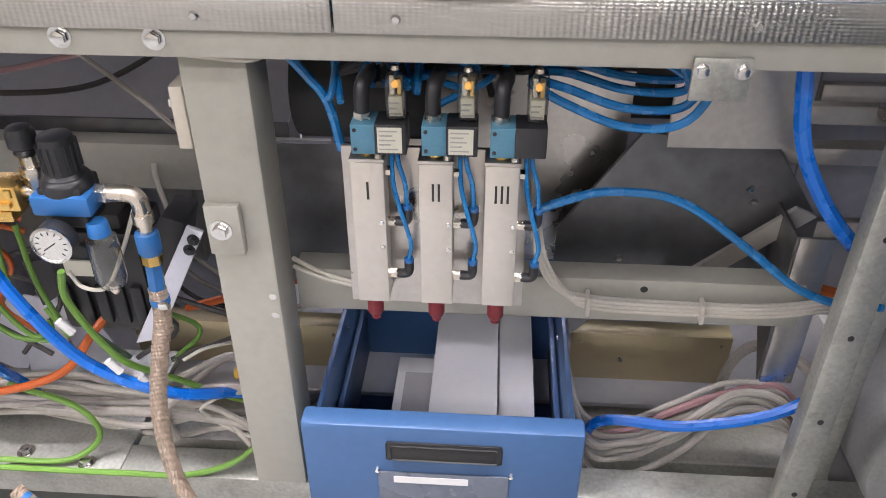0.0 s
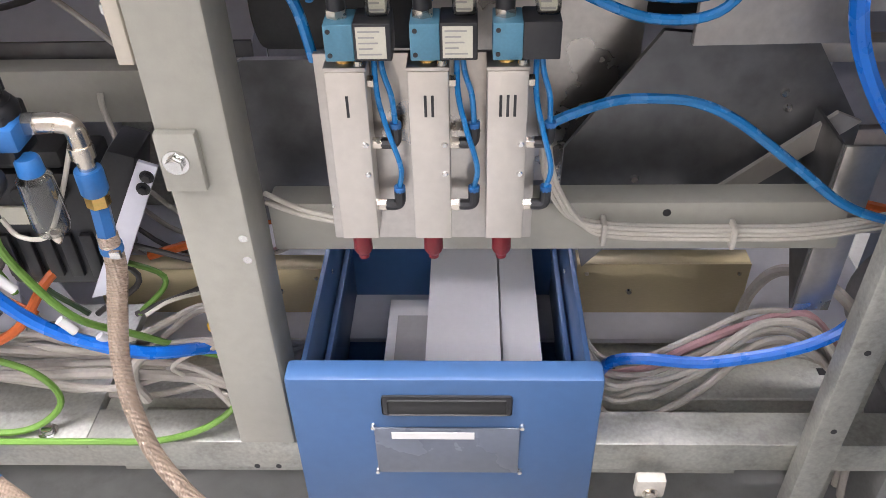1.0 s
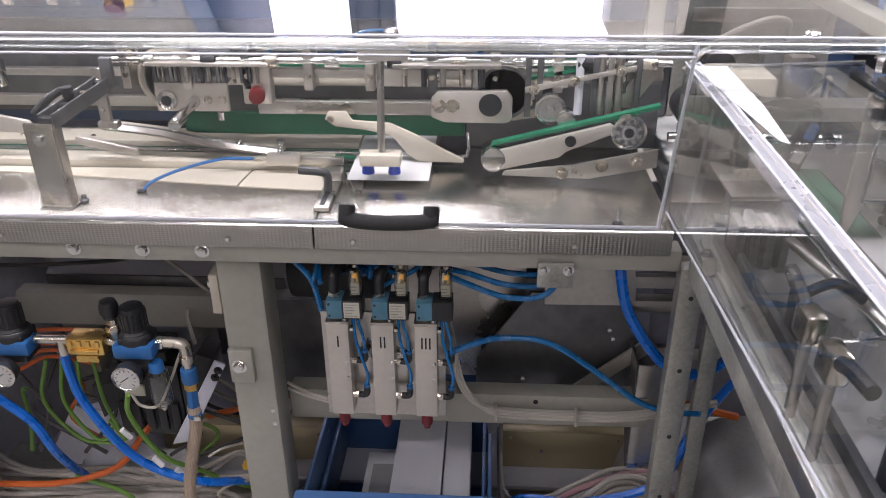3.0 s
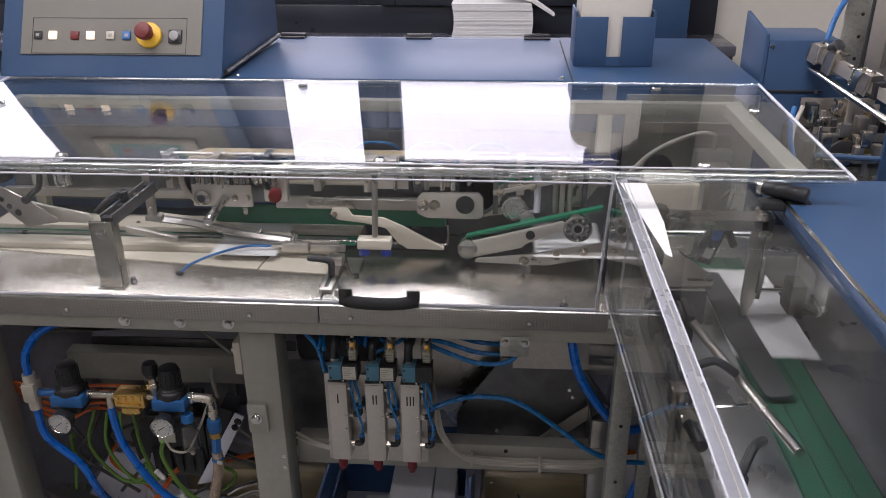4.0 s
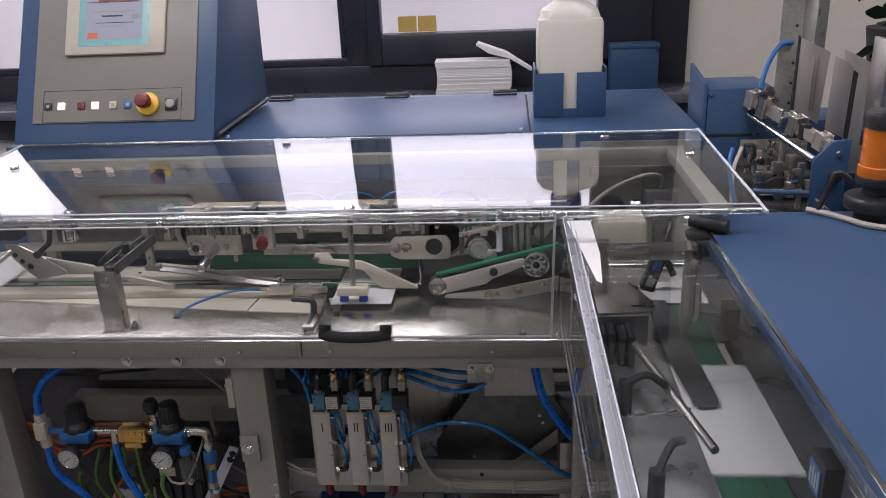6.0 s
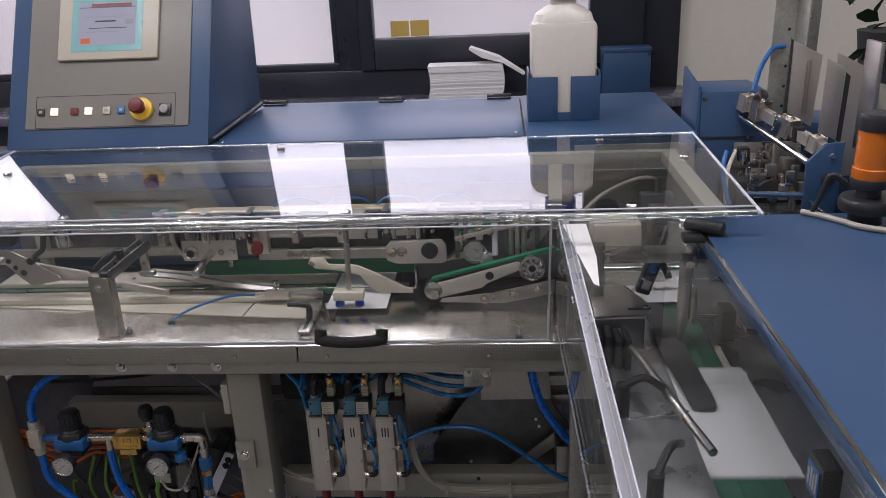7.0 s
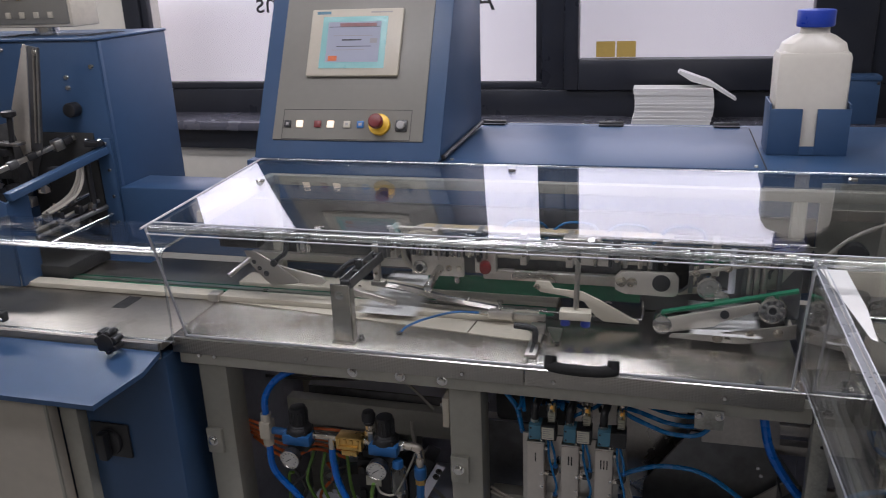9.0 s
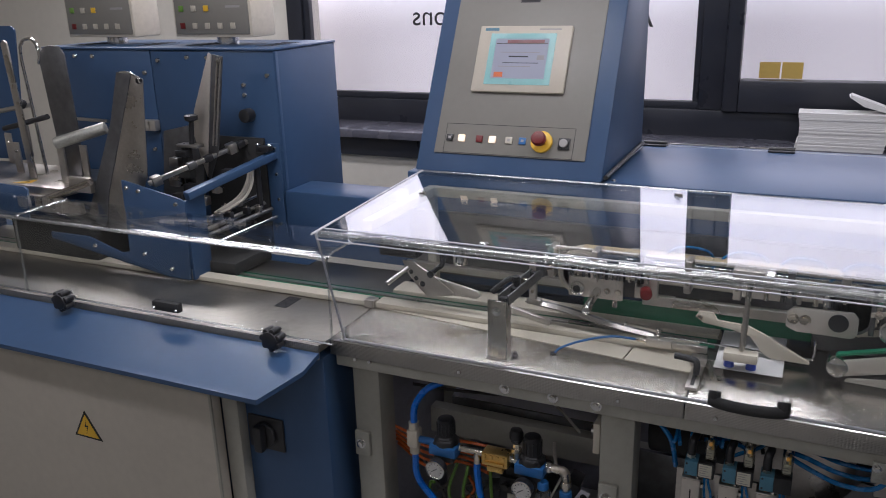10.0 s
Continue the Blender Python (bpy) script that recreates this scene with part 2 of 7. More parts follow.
def cyl(bm, p0, p1, r0, r1=None, seg=16, bev=0.0):
    p0, p1 = Vector(p0), Vector(p1)
    d = p1 - p0
    q = d.to_track_quat("Z", "Y").to_matrix().to_4x4()
    m = Matrix.Translation((p0 + p1) / 2) @ q
    r = bmesh.ops.create_cone(bm, cap_ends=True, segments=seg, radius1=r0, radius2=r0 if r1 is None else r1, depth=d.length, matrix=m)
    if bev:
        fs = {f for v in r["verts"] for f in v.link_faces if len(f.verts) > 4}
        es = {e for f in fs for e in f.edges}
        bmesh.ops.bevel(bm, geom=list(es), offset=bev, segments=2, affect="EDGES", profile=0.5)
    return bm


def C(*a, **k):
    return cyl(bmesh.new(), *a, **k)


def prism(poly, axis, d0, d1, bev=0.0, bm=None):
    """A flat plate: the outline poly in the two other axes (in x, y, z order), from d0 to d1 along axis."""
    bm = bm or bmesh.new()
    k = "xyz".index(axis)

    def at(p, d):
        c = list(p)
        c.insert(k, d)
        return bm.verts.new(c)

    a = [at(p, d0) for p in poly]
    b = [at(p, d1) for p in poly]
    n = len(poly)
    faces = [bm.faces.new(a), bm.faces.new(b[::-1])]
    for i in range(n):
        faces.append(bm.faces.new((a[i], b[i], b[(i + 1) % n], a[(i + 1) % n])))
    bmesh.ops.recalc_face_normals(bm, faces=faces)
    if bev:
        es = list({e for f in faces for e in f.edges})
        bmesh.ops.bevel(bm, geom=es, offset=bev, segments=2, affect="EDGES", profile=0.5)
    return bm


def curve_points(pts, steps=8):
    ps = [Vector(p) for p in pts]
    if len(ps) == 2:
        return ps
    ext = [2 * ps[0] - ps[1]] + ps + [2 * ps[-1] - ps[-2]]
    out = []
    for i in range(1, len(ext) - 2):
        a, b, c, d = ext[i - 1:i + 3]
        for s in range(steps):
            t = s / steps
            out.append(0.5 * ((2 * b) + (c - a) * t + (2 * a - 5 * b + 4 * c - d) * t * t + (3 * b - a - 3 * c + d) * t ** 3))
    out.append(ps[-1])
    return out


def tube(pts, r, seg=10, steps=8, bm=None):
    bm = bm or bmesh.new()
    ps = curve_points(pts, steps)
    up = Vector((0.13, 0.21, 0.97))
    rings = []
    side = None
    for i, p in enumerate(ps):
        t = (ps[min(i + 1, len(ps) - 1)] - ps[max(i - 1, 0)]).normalized()
        if side is None:
            side = t.cross(up).normalized()
        side = (side - t * side.dot(t)).normalized()
        w = t.cross(side)
        rings.append([bm.verts.new(p + r * (math.cos(2 * math.pi * k / seg) * side + math.sin(2 * math.pi * k / seg) * w)) for k in range(seg)])
    for a, b in zip(rings, rings[1:]):
        for k in range(seg):
            bm.faces.new((a[k], a[(k + 1) % seg], b[(k + 1) % seg], b[k]))
    bm.faces.new(rings[0][::-1])
    bm.faces.new(rings[-1])
    bmesh.ops.recalc_face_normals(bm, faces=bm.faces)
    return bm


def revolve(bm, profile, base, axis=(0, 0, 1), seg=20):
    """A turned body: (radius, height) pairs round axis from base."""
    q = Vector(axis).to_track_quat("Z", "Y").to_matrix()
    rings = []
    for r, h in profile:
        rings.append([bm.verts.new(Vector(base) + q @ Vector((r * math.cos(2 * math.pi * k / seg), r * math.sin(2 * math.pi * k / seg), h))) for k in range(seg)])
    fs = []
    for a, b in zip(rings, rings[1:]):
        for k in range(seg):
            fs.append(bm.faces.new((a[k], a[(k + 1) % seg], b[(k + 1) % seg], b[k])))
    fs.append(bm.faces.new(rings[0][::-1]))
    fs.append(bm.faces.new(rings[-1]))
    bmesh.ops.recalc_face_normals(bm, faces=fs)
    return bm


def RV(*a, **k):
    return revolve(bmesh.new(), *a, **k)


def mesh_of(name, bm, material, smooth=True):
    me = bpy.data.meshes.new(name)
    bm.to_mesh(me)
    bm.free()
    me.materials.append(material)
    if smooth:
        me.polygons.foreach_set("use_smooth", [True] * len(me.polygons))
        me.set_sharp_from_angle(angle=radians(35))
    return me


def thing(name, label, category, loc=(0, 0, 0), group="", kind=""):
    ob = new(name)
    ob.empty_display_size = 0.05
    ob.location = loc
    return tagged(ob, label, category, group, kind)


def part(name, bm, material, parent, label=""):
    """One mesh in world places under a thing or a part."""
    ob = new(name, mesh_of(name, bm, material))
    ob.parent = parent
    if parent.type == "EMPTY":
        ob.matrix_parent_inverse = Matrix.Translation(-parent.location)
    return tagged(ob, label)


def solid(name, bm, material, label, category, group="", kind=""):
    return tagged(new(name, mesh_of(name, bm, material)), label, category, group, kind)


def bolt(p, axis, r=0.006, h=0.005):
    """Hexagon head on a washer."""
    p, a = Vector(p), Vector(axis)
    bm = C(p, p + a * h * 0.3, r * 1.5, seg=16)
    cyl(bm, p + a * h * 0.3, p + a * h * 1.3, r, seg=6, bev=r * 0.12)
    return bm


def screw(p, axis, r=0.004, h=0.003):
    p, a = Vector(p), Vector(axis)
    return cyl(bmesh.new(), p, p + a * h, r, r * 0.7, seg=12)


# ---- the room ----
solid("floor", B(-6, -4.5, -0.1, 5, 3.6, 0.0), FLOORM, "grey coated concrete floor with scuffs and dirt", "floor", kind="structure")
solid("ceiling", B(-6, -4.5, 3.0, 5, 3.6, 3.1), CEILM, "plain white ceiling above the hall", "ceiling", kind="structure")
bm = B(-6, 3.25, 0, -2.72, 3.55, 3.0)
box(bm, 1.17, 3.25, 0, 5, 3.55, 3.0)
box(bm, -2.72, 3.0, 0, 1.17, 3.55, 0.935)
box(bm, -2.72, 3.25, 0.935, 1.17, 3.55, 1.05)
box(bm, -2.72, 3.25, 2.75, 1.17, 3.55, 3.0)
solid("wall_north", bm, WALLM, "off-white plastered wall with a wide window", "wall", kind="structure")
solid("wall_west", B(-6.2, -4.5, 0, -6, 3.6, 3.0), WALLM, "off-white plastered wall", "wall", kind="structure")
solid("wall_east", B(5, -4.5, 0, 5.2, 3.6, 3.0), WALLM, "off-white plastered wall", "wall", kind="structure")
solid("wall_south", B(-6, -4.7, 0, 5, -4.5, 3.0), WALLM, "off-white plastered wall", "wall", kind="structure")
# assumed fixtures for the lamps above, all out of view
for cx, cy, pw in LAMPS:
    lamp = thing("assumed_ceiling_light", "assumed white surface-mounted ceiling light, out of view, switched on", "ceiling light", (cx, cy, 2.95), "ceiling lights")
    part("housing", B(cx - 0.66, cy - 0.17, 2.93, cx + 0.66, cy + 0.17, 3.0, 0.01), CEILM, lamp)
    part("diffuser", B(cx - 0.6, cy - 0.12, 2.915, cx + 0.6, cy + 0.12, 2.93, 0.004), TUBEGLOW, lamp, "glowing white diffuser")

# window: dark frame, one fixed light and a sash, frosted panes, deep dark sill
win = thing("window_1", "anthracite window with frosted panes and deep dark sill", "window", (-0.8, 3.25, 1.05), kind="structure")
for x0, x1, z0, z1 in ((-2.72, -2.62, 1.05, 2.75), (1.0, 1.17, 1.05, 2.75), (-2.62, 1.0, 2.62, 2.75), (-2.62, 1.0, 1.05, 1.2), (-0.44, -0.33, 1.2, 2.62)):
    part("window_frame", B(x0, 3.21, z0, x1, 3.29, z1, 0.006), FRAMEM, win)
for x0, x1, z0, z1 in ((-2.62, -0.44, 1.2, 1.235), (-2.62, -2.58, 1.235, 2.6), (-0.47, -0.44, 1.235, 2.6)):
    part("glazing_bead", B(x0, 3.23, z0, x1, 3.27, z1, 0.004), FRAMEM, win)
for x0, x1, z0, z1 in ((-0.33, -0.262, 1.2, 2.62), (0.75, 1.0, 1.2, 2.62), (-0.262, 0.75, 1.2, 1.345), (-0.262, 0.75, 2.5, 2.62)):
    part("sash", B(x0, 3.18, z0, x1, 3.26, z1, 0.008), FRAMEM, win)
FROST = clear("frosted_pane", (0.9, 0.9, 0.92), 0.25)
for x0, x1, z0 in ((-2.62, -0.44, 1.2), (-0.27, 0.76, 1.3)):
    p = part("pane", B(x0, 3.25, z0, x1, 3.256, 2.62), FROST, win, "frosted glass pane")
    p.visible_shadow = False
part("window_sill", B(-2.8, 2.93, 1.03, 1.2, 3.24, 1.075, 0.008), SILLM, win, "deep glossy dark sill")
part("sill_apron", B(-2.8, 2.97, 0.93, 1.2, 3.24, 1.03, 0.004), FRAMEM, win)
solid("backdrop", B(-3.5, 3.9, 0.4, 2.0, 3.92, 3.4), SKYGLOW, "bright overcast daylight behind the frosted panes", "backdrop", kind="structure")


# ---- machine table ----
DZ = 0.985
frame_t = thing("steel_stand", "grey painted steel frame of the folding machine", "machine frame", (-0.25, 0.82, 0))
part("post", B(-0.284, 0.80, 0.231, -0.209, 0.875, 0.912, 0.004), GREY, frame_t)
part("leg", B(-0.915, 0.80, 0.0, -0.84, 0.875, 0.912, 0.004), GREY, frame_t)
part("leg", B(0.464, 0.77, 0.0, 0.504, 0.80, 0.912, 0.003), GALV, frame_t, "scuffed bare steel leg")
part("leg", B(-0.925, 1.35, 0.0, -0.85, 1.42, 0.912, 0.004), GREY, frame_t)
part("leg", B(0.425, 1.35, 0.0, 0.49, 1.42, 0.912, 0.004), GREY, frame_t)
part("top_rail", B(-0.935, 0.762, 0.912, 0.46, 0.80, 0.948, 0.003), GREY, frame_t)
part("bottom_rail", B(-0.84, 0.802, 0.175, 0.70, 0.86, 0.231, 0.003), GALV, frame_t)
part("cross_rail", B(-0.209, 0.88, 0.505, 0.47, 0.92, 0.574, 0.003), GREY, frame_t)
part("rear_rail", B(-0.85, 1.10, 0.56, -0.2, 1.14, 0.64, 0.003), GREY, frame_t)

deck = thing("table_deck", "embossed stainless steel machine table top", "machine table", (-0.24, 1.0, DZ))
part("deck_sheet", B(-0.944, 0.757, DZ - 0.012, -0.105, 1.30, DZ, 0.002), EMB, deck)
part("deck_sheet", B(-0.103, 0.757, DZ - 0.012, 0.44, 1.30, DZ - 0.0005, 0.002), STEEL, deck, "brushed stainless deck sheet")
# added chrome tubes that draw the bright highlight line of the deck edge
for x0, x1 in ((-0.944, -0.1045), (-0.1035, 0.44)):
    part("edge_nosing", tube([(x0, 0.7555, DZ - 0.0025), (x1, 0.7555, DZ - 0.0025)], 0.0035, 10), CHROME, deck, "polished tube added for the highlight on the front edge")
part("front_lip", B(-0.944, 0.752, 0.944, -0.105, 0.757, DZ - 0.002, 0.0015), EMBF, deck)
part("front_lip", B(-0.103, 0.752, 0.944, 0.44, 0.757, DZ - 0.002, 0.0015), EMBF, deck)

# machine body behind the table
body = thing("folding_machine", "blue painted machine housing with a hinged flat lid", "machine housing", (0, 1.6, 0))
part("housing", B(-0.95, 1.21, 0.99, 0.80, 1.80, 1.302, 0.004), BLUE, body)
part("lid", B(-0.395, 1.22, 1.303, 0.385, 1.735, 1.309, 0.002), BLUE, body)
part("lid_rim", B(-0.395, 1.7352, 1.3045, 0.385, 1.738, 1.3098), BRIGHT, body, "bright cut rim of the lid")
part("lid_seal", B(-0.400, 1.216, 1.3022, 0.390, 1.74, 1.3045), RUBBER, body, "thin black seal round the lid")
for lx, ly in ((-0.375, 1.24), (0.365, 1.24)):
    part("lid_screw", screw((lx, ly, 1.309), (0, 0, 1), 0.006, 0.004), CHROME, body)
for hx in (-0.365, -0.005, 0.325):
    hg = part("hinge", B(hx - 0.036, 1.715, 1.309, hx + 0.036, 1.738, 1.314, 0.0015), BLACK, body, "black steel hinge")
    part("knuckle", C((hx - 0.036, 1.742, 1.314), (hx + 0.036, 1.742, 1.314), 0.008, seg=12, bev=0.002), BLACK, hg)
    part("leaf", B(hx - 0.036, 1.746, 1.302, hx + 0.036, 1.768, 1.309, 0.0015), BLACK, hg)

# control console
con = thing("control_console", "blue and beige operator console leaning back with touch screen", "control console", (-0.66, 1.3, 1.306))


def face(u, v, lift=0.0):
    """A place on the leaning console face: u to the right, v up along it."""
    c, s = math.cos(radians(28)), math.sin(radians(28))
    return Vector((-0.66 + u, 1.203 + v * s - lift * c, 1.312 + v * c + lift * s))


def face_box(u0, v0, u1, v1, l0, l1, bev=0.0):
    m = Matrix.Translation(face(0, 0)) @ Matrix.Rotation(radians(-28), 4, "X")
    return B(u0, -l1, v0, u1, -l0, v1, bev, m)


part("cabinet", prism([(1.203, 1.309), (1.203 + 0.62 * math.sin(radians(28)), 1.312 + 0.62 * math.cos(radians(28))), (1.72, 1.86), (1.70, 1.309)], "x", -0.922, -0.398, 0.006), BLUE, con)
part("face_plate", face_box(-0.212, 0.05, 0.212, 0.60, 0.0005, 0.004, 0.002), CONSOLE, con, "beige front plate")

# clear hood over the table
hood = thing("clear_hood", "clear acrylic hood with rounded front edge over the table", "machine cover", (-0.05, 0.75, DZ))


def hood_shell(x0, x1, prof, thick):
    bm = bmesh.new()
    n = len(prof)
    offs = []
    for i in range(n):
        a, b = Vector(prof[max(i - 1, 0)]), Vector(prof[min(i + 1, n - 1)])
        t = (b - a).normalized()
        offs.append(Vector(prof[i]) + Vector((t.y, -t.x)) * thick)
    A = [[bm.verts.new((x, p[0], p[1])) for p in prof] for x in (x0, x1)]
    O = [[bm.verts.new((x, p[0], p[1])) for p in offs] for x in (x0, x1)]
    for i in range(n - 1):
        bm.faces.new((A[0][i], A[0][i + 1], A[1][i + 1], A[1][i]))
        bm.faces.new((O[0][i], O[1][i], O[1][i + 1], O[0][i + 1]))
        for s in (0, 1):
            bm.faces.new((A[s][i], O[s][i], O[s][i + 1], A[s][i + 1]))
    for i in (0, n - 1):
        bm.faces.new((A[0][i], A[1][i], O[1][i], O[0][i]))
    bmesh.ops.recalc_face_normals(bm, faces=bm.faces)
    return bm


PROF = [(0.752, 0.992), (0.672, 1.262), (0.668, 1.272), (0.667, 1.279), (0.671, 1.284), (0.679, 1.286), (0.69, 1.287), (1.205, 1.308)]
part("front_pane", hood_shell(-0.90, 0.415, PROF[:4], 0.006), CLEAR, hood)
part("top_pane", hood_shell(-0.90, 0.783, PROF[3:], 0.006), CLEAR, hood)
part("rounded_edge", tube([(-0.90, 0.676, 1.279), (0.783, 0.676, 1.279)], 0.0075, 12), EDGE, hood, "bright polished bend of the hood")

# two pale tubes painting the double highlight along the bend
for ey, ez in ((0.6675, 1.268), (0.690, 1.2878)):
    part("bend_line", tube([(-0.90, ey, ez), (0.783 if ez > 1.28 else 0.415, ey, ez)], 0.0017, 8), BRIGHT, hood)

# right-hand conveyor
conv = thing("side_conveyor", "steel side conveyor bed with a green belt under clear cover", "conveyor", (0.6, 0.3, 0))
part("bed", B(0.464, -1.2, 0.955, 0.95, 1.2, 0.985, 0.003), BEDSTEEL, conv)
part("belt", B(0.632, -1.2, 0.986, 0.735, 1.0, 0.990), BELTDARK, conv, "green conveyor belt")
for bx in (0.6335, 0.668, 0.7015, 0.7335):
    part("belt_seam", B(bx - 0.0008, -1.2, 0.9902, bx + 0.0008, 1.0, 0.9908), INK, conv)
part("cover", B(0.44, -1.2, 1.214, 0.692, 0.83, 1.22), CLEAR, conv, "clear acrylic conveyor cover")
part("cover_side", prism([(-1.2, 1.16), (0.80, 0.994), (0.80, 1.214), (-1.2, 1.214)], "x", 0.434, 0.44), CLEAR, conv, "clear acrylic side")
part("edge_strip", B(0.4405, -1.2, 1.2202, 0.4585, 0.82, 1.2222, 0.0008), EDGESTRIP, conv, "bright folded edge strip of the cover")
# pale lines painting the white highlights on the cover's edge
for ex, em in ((0.4400, BRIGHT), (0.4520, GREYCARD), (0.4590, BRIGHT)):
    part("cover_edge", tube([(ex, -1.2, 1.2222), (ex, 0.82, 1.2222)], 0.0013, 8), em, conv)
rt = thing("side_table", "blue painted machine top beside the conveyor", "machine housing", (1.2, 0.2, 0))
part("top", B(0.694, -1.2, 1.20, 2.4, 0.80, 1.235, 0.004), BLUE, rt)
part("base", B(0.955, -1.15, 0.0, 2.4, 0.78, 1.20, 0.004), BLUE, rt)

# left-hand machine
lm = thing("left_conveyor_base", "beige and blue machine base with sloping blue apron", "machine base", (-2.2, 0.9, 0))
part("deck_sheet", B(-3.6, 0.715, 0.965, -0.946, 1.25, 0.984, 0.002), DECKSTEEL, lm)
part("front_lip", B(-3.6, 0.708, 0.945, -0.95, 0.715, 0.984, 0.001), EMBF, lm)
bm = prism([(-3.6, 0.705), (-0.945, 0.705), (-0.945, 0.635), (-0.995, 0.52), (-3.6, 0.52)], "z", 0.955, 0.967)
for v in bm.verts:
    v.co.z += (v.co.y - 0.705) * 0.23
part("apron", bm, BLUE, lm, "sloping blue apron with cut corner")
part("column", B(-1.20, 0.72, 0.0, -0.945, 0.86, 0.945, 0.004), BLUE, lm, "blue end column")
part("strip", B(-1.25, 0.69, 0.0, -1.20, 0.75, 0.93, 0.003), GREY, lm)
part("door", B(-2.35, 0.66, 0.06, -1.252, 0.69, 0.93, 0.004), BEIGE, lm, "beige sheet door")
part("door", B(-3.5, 0.66, 0.06, -2.356, 0.69, 0.93, 0.004), BEIGE, lm, "beige sheet door")

# feeder towers
for x0, x1 in ((-1.884, -1.405), (-2.366, -1.887)):
    fd = thing("feeder_tower", "blue painted sheet feeder tower", "feeder", ((x0 + x1) / 2, 1.5, 0.99), "feeder towers")
    part("case", B(x0, 1.26, 0.99, x1, 1.60, 1.622, 0.004), BLUE, fd)

# drawer
dr = thing("waste_drawer", "open blue steel drawer with window and recessed grip", "drawer", (0, 0.95, 0.1))
part("front", B(-0.196, 0.7645, 0.10, 0.191, 0.800, 0.398, 0.006), BLUE_D, dr)
part("side", B(-0.185, 0.788, 0.12, -0.178, 1.22, 0.376, 0.001), BLUE_D, dr)
part("side", B(0.174, 0.788, 0.12, 0.181, 1.22, 0.376, 0.001), BLUE_D, dr)
part("back", B(-0.178, 1.213, 0.12, 0.174, 1.22, 0.37, 0.001), BLUE_D, dr)
part("bottom", B(-0.178, 0.788, 0.12, 0.174, 1.213, 0.126), BLUE_D, dr)


# ---- pneumatics under the table ----
def ejector(x, strokes, plain):
    e = thing("vacuum_ejector", "aluminium vacuum ejector with teal valve and red silencer", "vacuum ejector", (x, 0.80, 0.61), "vacuum ejectors")
    part("body", B(x, 0.767, 0.61, x + 0.037, 0.80, 0.797, 0.0012), ALU, e)
    part("top_plate", B(x - 0.001, 0.768, 0.797, x + 0.038, 0.80, 0.801, 0.001), STEEL2, e)
    bm = bmesh.new()
    for i in range(strokes):
        cx = x + 0.0185 + (i - (strokes - 1) / 2) * 0.0065
        box(bm, cx - 0.0012, 0.7662, 0.752, cx + 0.0014, 0.7668, 0.774)
    part("stroke_mark", bm, INK, e, "black hand-drawn strokes")
    for z in (0.722, 0.689):
        part("screw", screw((x + 0.032, 0.767, z), (0, -1, 0), 0.0032, 0.002), CHROME, e)
    part("silencer", RV([(0.010, 0), (0.010, -0.026), (0.008, -0.030), (0.0055, -0.033), (0.0055, -0.037), (0.003, -0.039)], (x + 0.017, 0.783, 0.611), (0, 0, 1), 14), RED, e, "dark red silencer")
    part("neck", C((x + 0.017, 0.784, 0.801), (x + 0.017, 0.784, 0.809), 0.008, seg=14), BRASS, e)
    part("screw", screw((x + 0.031, 0.775, 0.801), (0, 0, 1), 0.005, 0.004), CHROME, e)
    valve = part("valve_body", B(x + 0.004, 0.764, 0.809, x + 0.030, 0.80, 0.843, 0.0012), TEAL, e, "teal valve body")
    for z in (0.815, 0.837):
        part("port", C((x + 0.0085, 0.7645, z), (x + 0.0085, 0.763, z), 0.0022, seg=10), INK, valve)
    coil = part("coil", B(x + 0.030, 0.764, 0.809, x + 0.063, 0.80, 0.844, 0.0015), BLACK, e, "black solenoid block")
    if not plain:
        part("plate", B(x + 0.0325, 0.7632, 0.812, x + 0.0585, 0.764, 0.841), LABEL, coil, "printed rating plate")
        bm = bmesh.new()
        for r in range(5):
            box(bm, x + 0.0345, 0.7626, 0.8155 + r * 0.0052, x + 0.0345 + (0.020, 0.012, 0.017, 0.014, 0.019)[r], 0.7631, 0.8168 + r * 0.0052)
        part("print_bar", bm, GREYCARD, coil)
    plug = part("plug", B(x + 0.041, 0.770, 0.846, x + 0.062, 0.80, 0.897, 0.004), CLEARPLUG, e, "clear connector plug")
    part("contact_block", B(x + 0.044, 0.776, 0.848, x + 0.059, 0.796, 0.870, 0.002), LABEL, plug)
    part("contact", B(x + 0.0455, 0.777, 0.872, x + 0.051, 0.79, 0.893, 0.001), NICKEL, plug)
    part("contact", B(x + 0.0535, 0.777, 0.872, x + 0.058, 0.79, 0.889, 0.001), BRASS, plug)
    part("indicator", C((x + 0.0515, 0.774, 0.884), (x + 0.0515, 0.780, 0.884), 0.0035, seg=10), LEDM, plug, "glowing amber indicator")
    part("plug_screw", screw((x + 0.0515, 0.785, 0.897), (0, 0, 1), 0.005, 0.004), NICKEL, plug)
    bm = bmesh.new()
    for r in range(3):
        box(bm, x + 0.0445, 0.7752, 0.8505 + r * 0.006, x + 0.0445 + (0.013, 0.009, 0.011)[r], 0.7758, 0.8522 + r * 0.006)
    part("print_bar", bm, GREYCARD, plug)
    part("elbow", tube([(x + 0.015, 0.784, 0.843), (x + 0.015, 0.784, 0.866), (x + 0.016, 0.788, 0.878), (x + 0.019, 0.80, 0.882), (x + 0.020, 0.815, 0.882)], 0.0085, 12, 5), BLACK, e, "black push-in elbow")
    part("nut", C((x + 0.015, 0.784, 0.843), (x + 0.015, 0.784, 0.850), 0.010, seg=6), NICKEL, e)
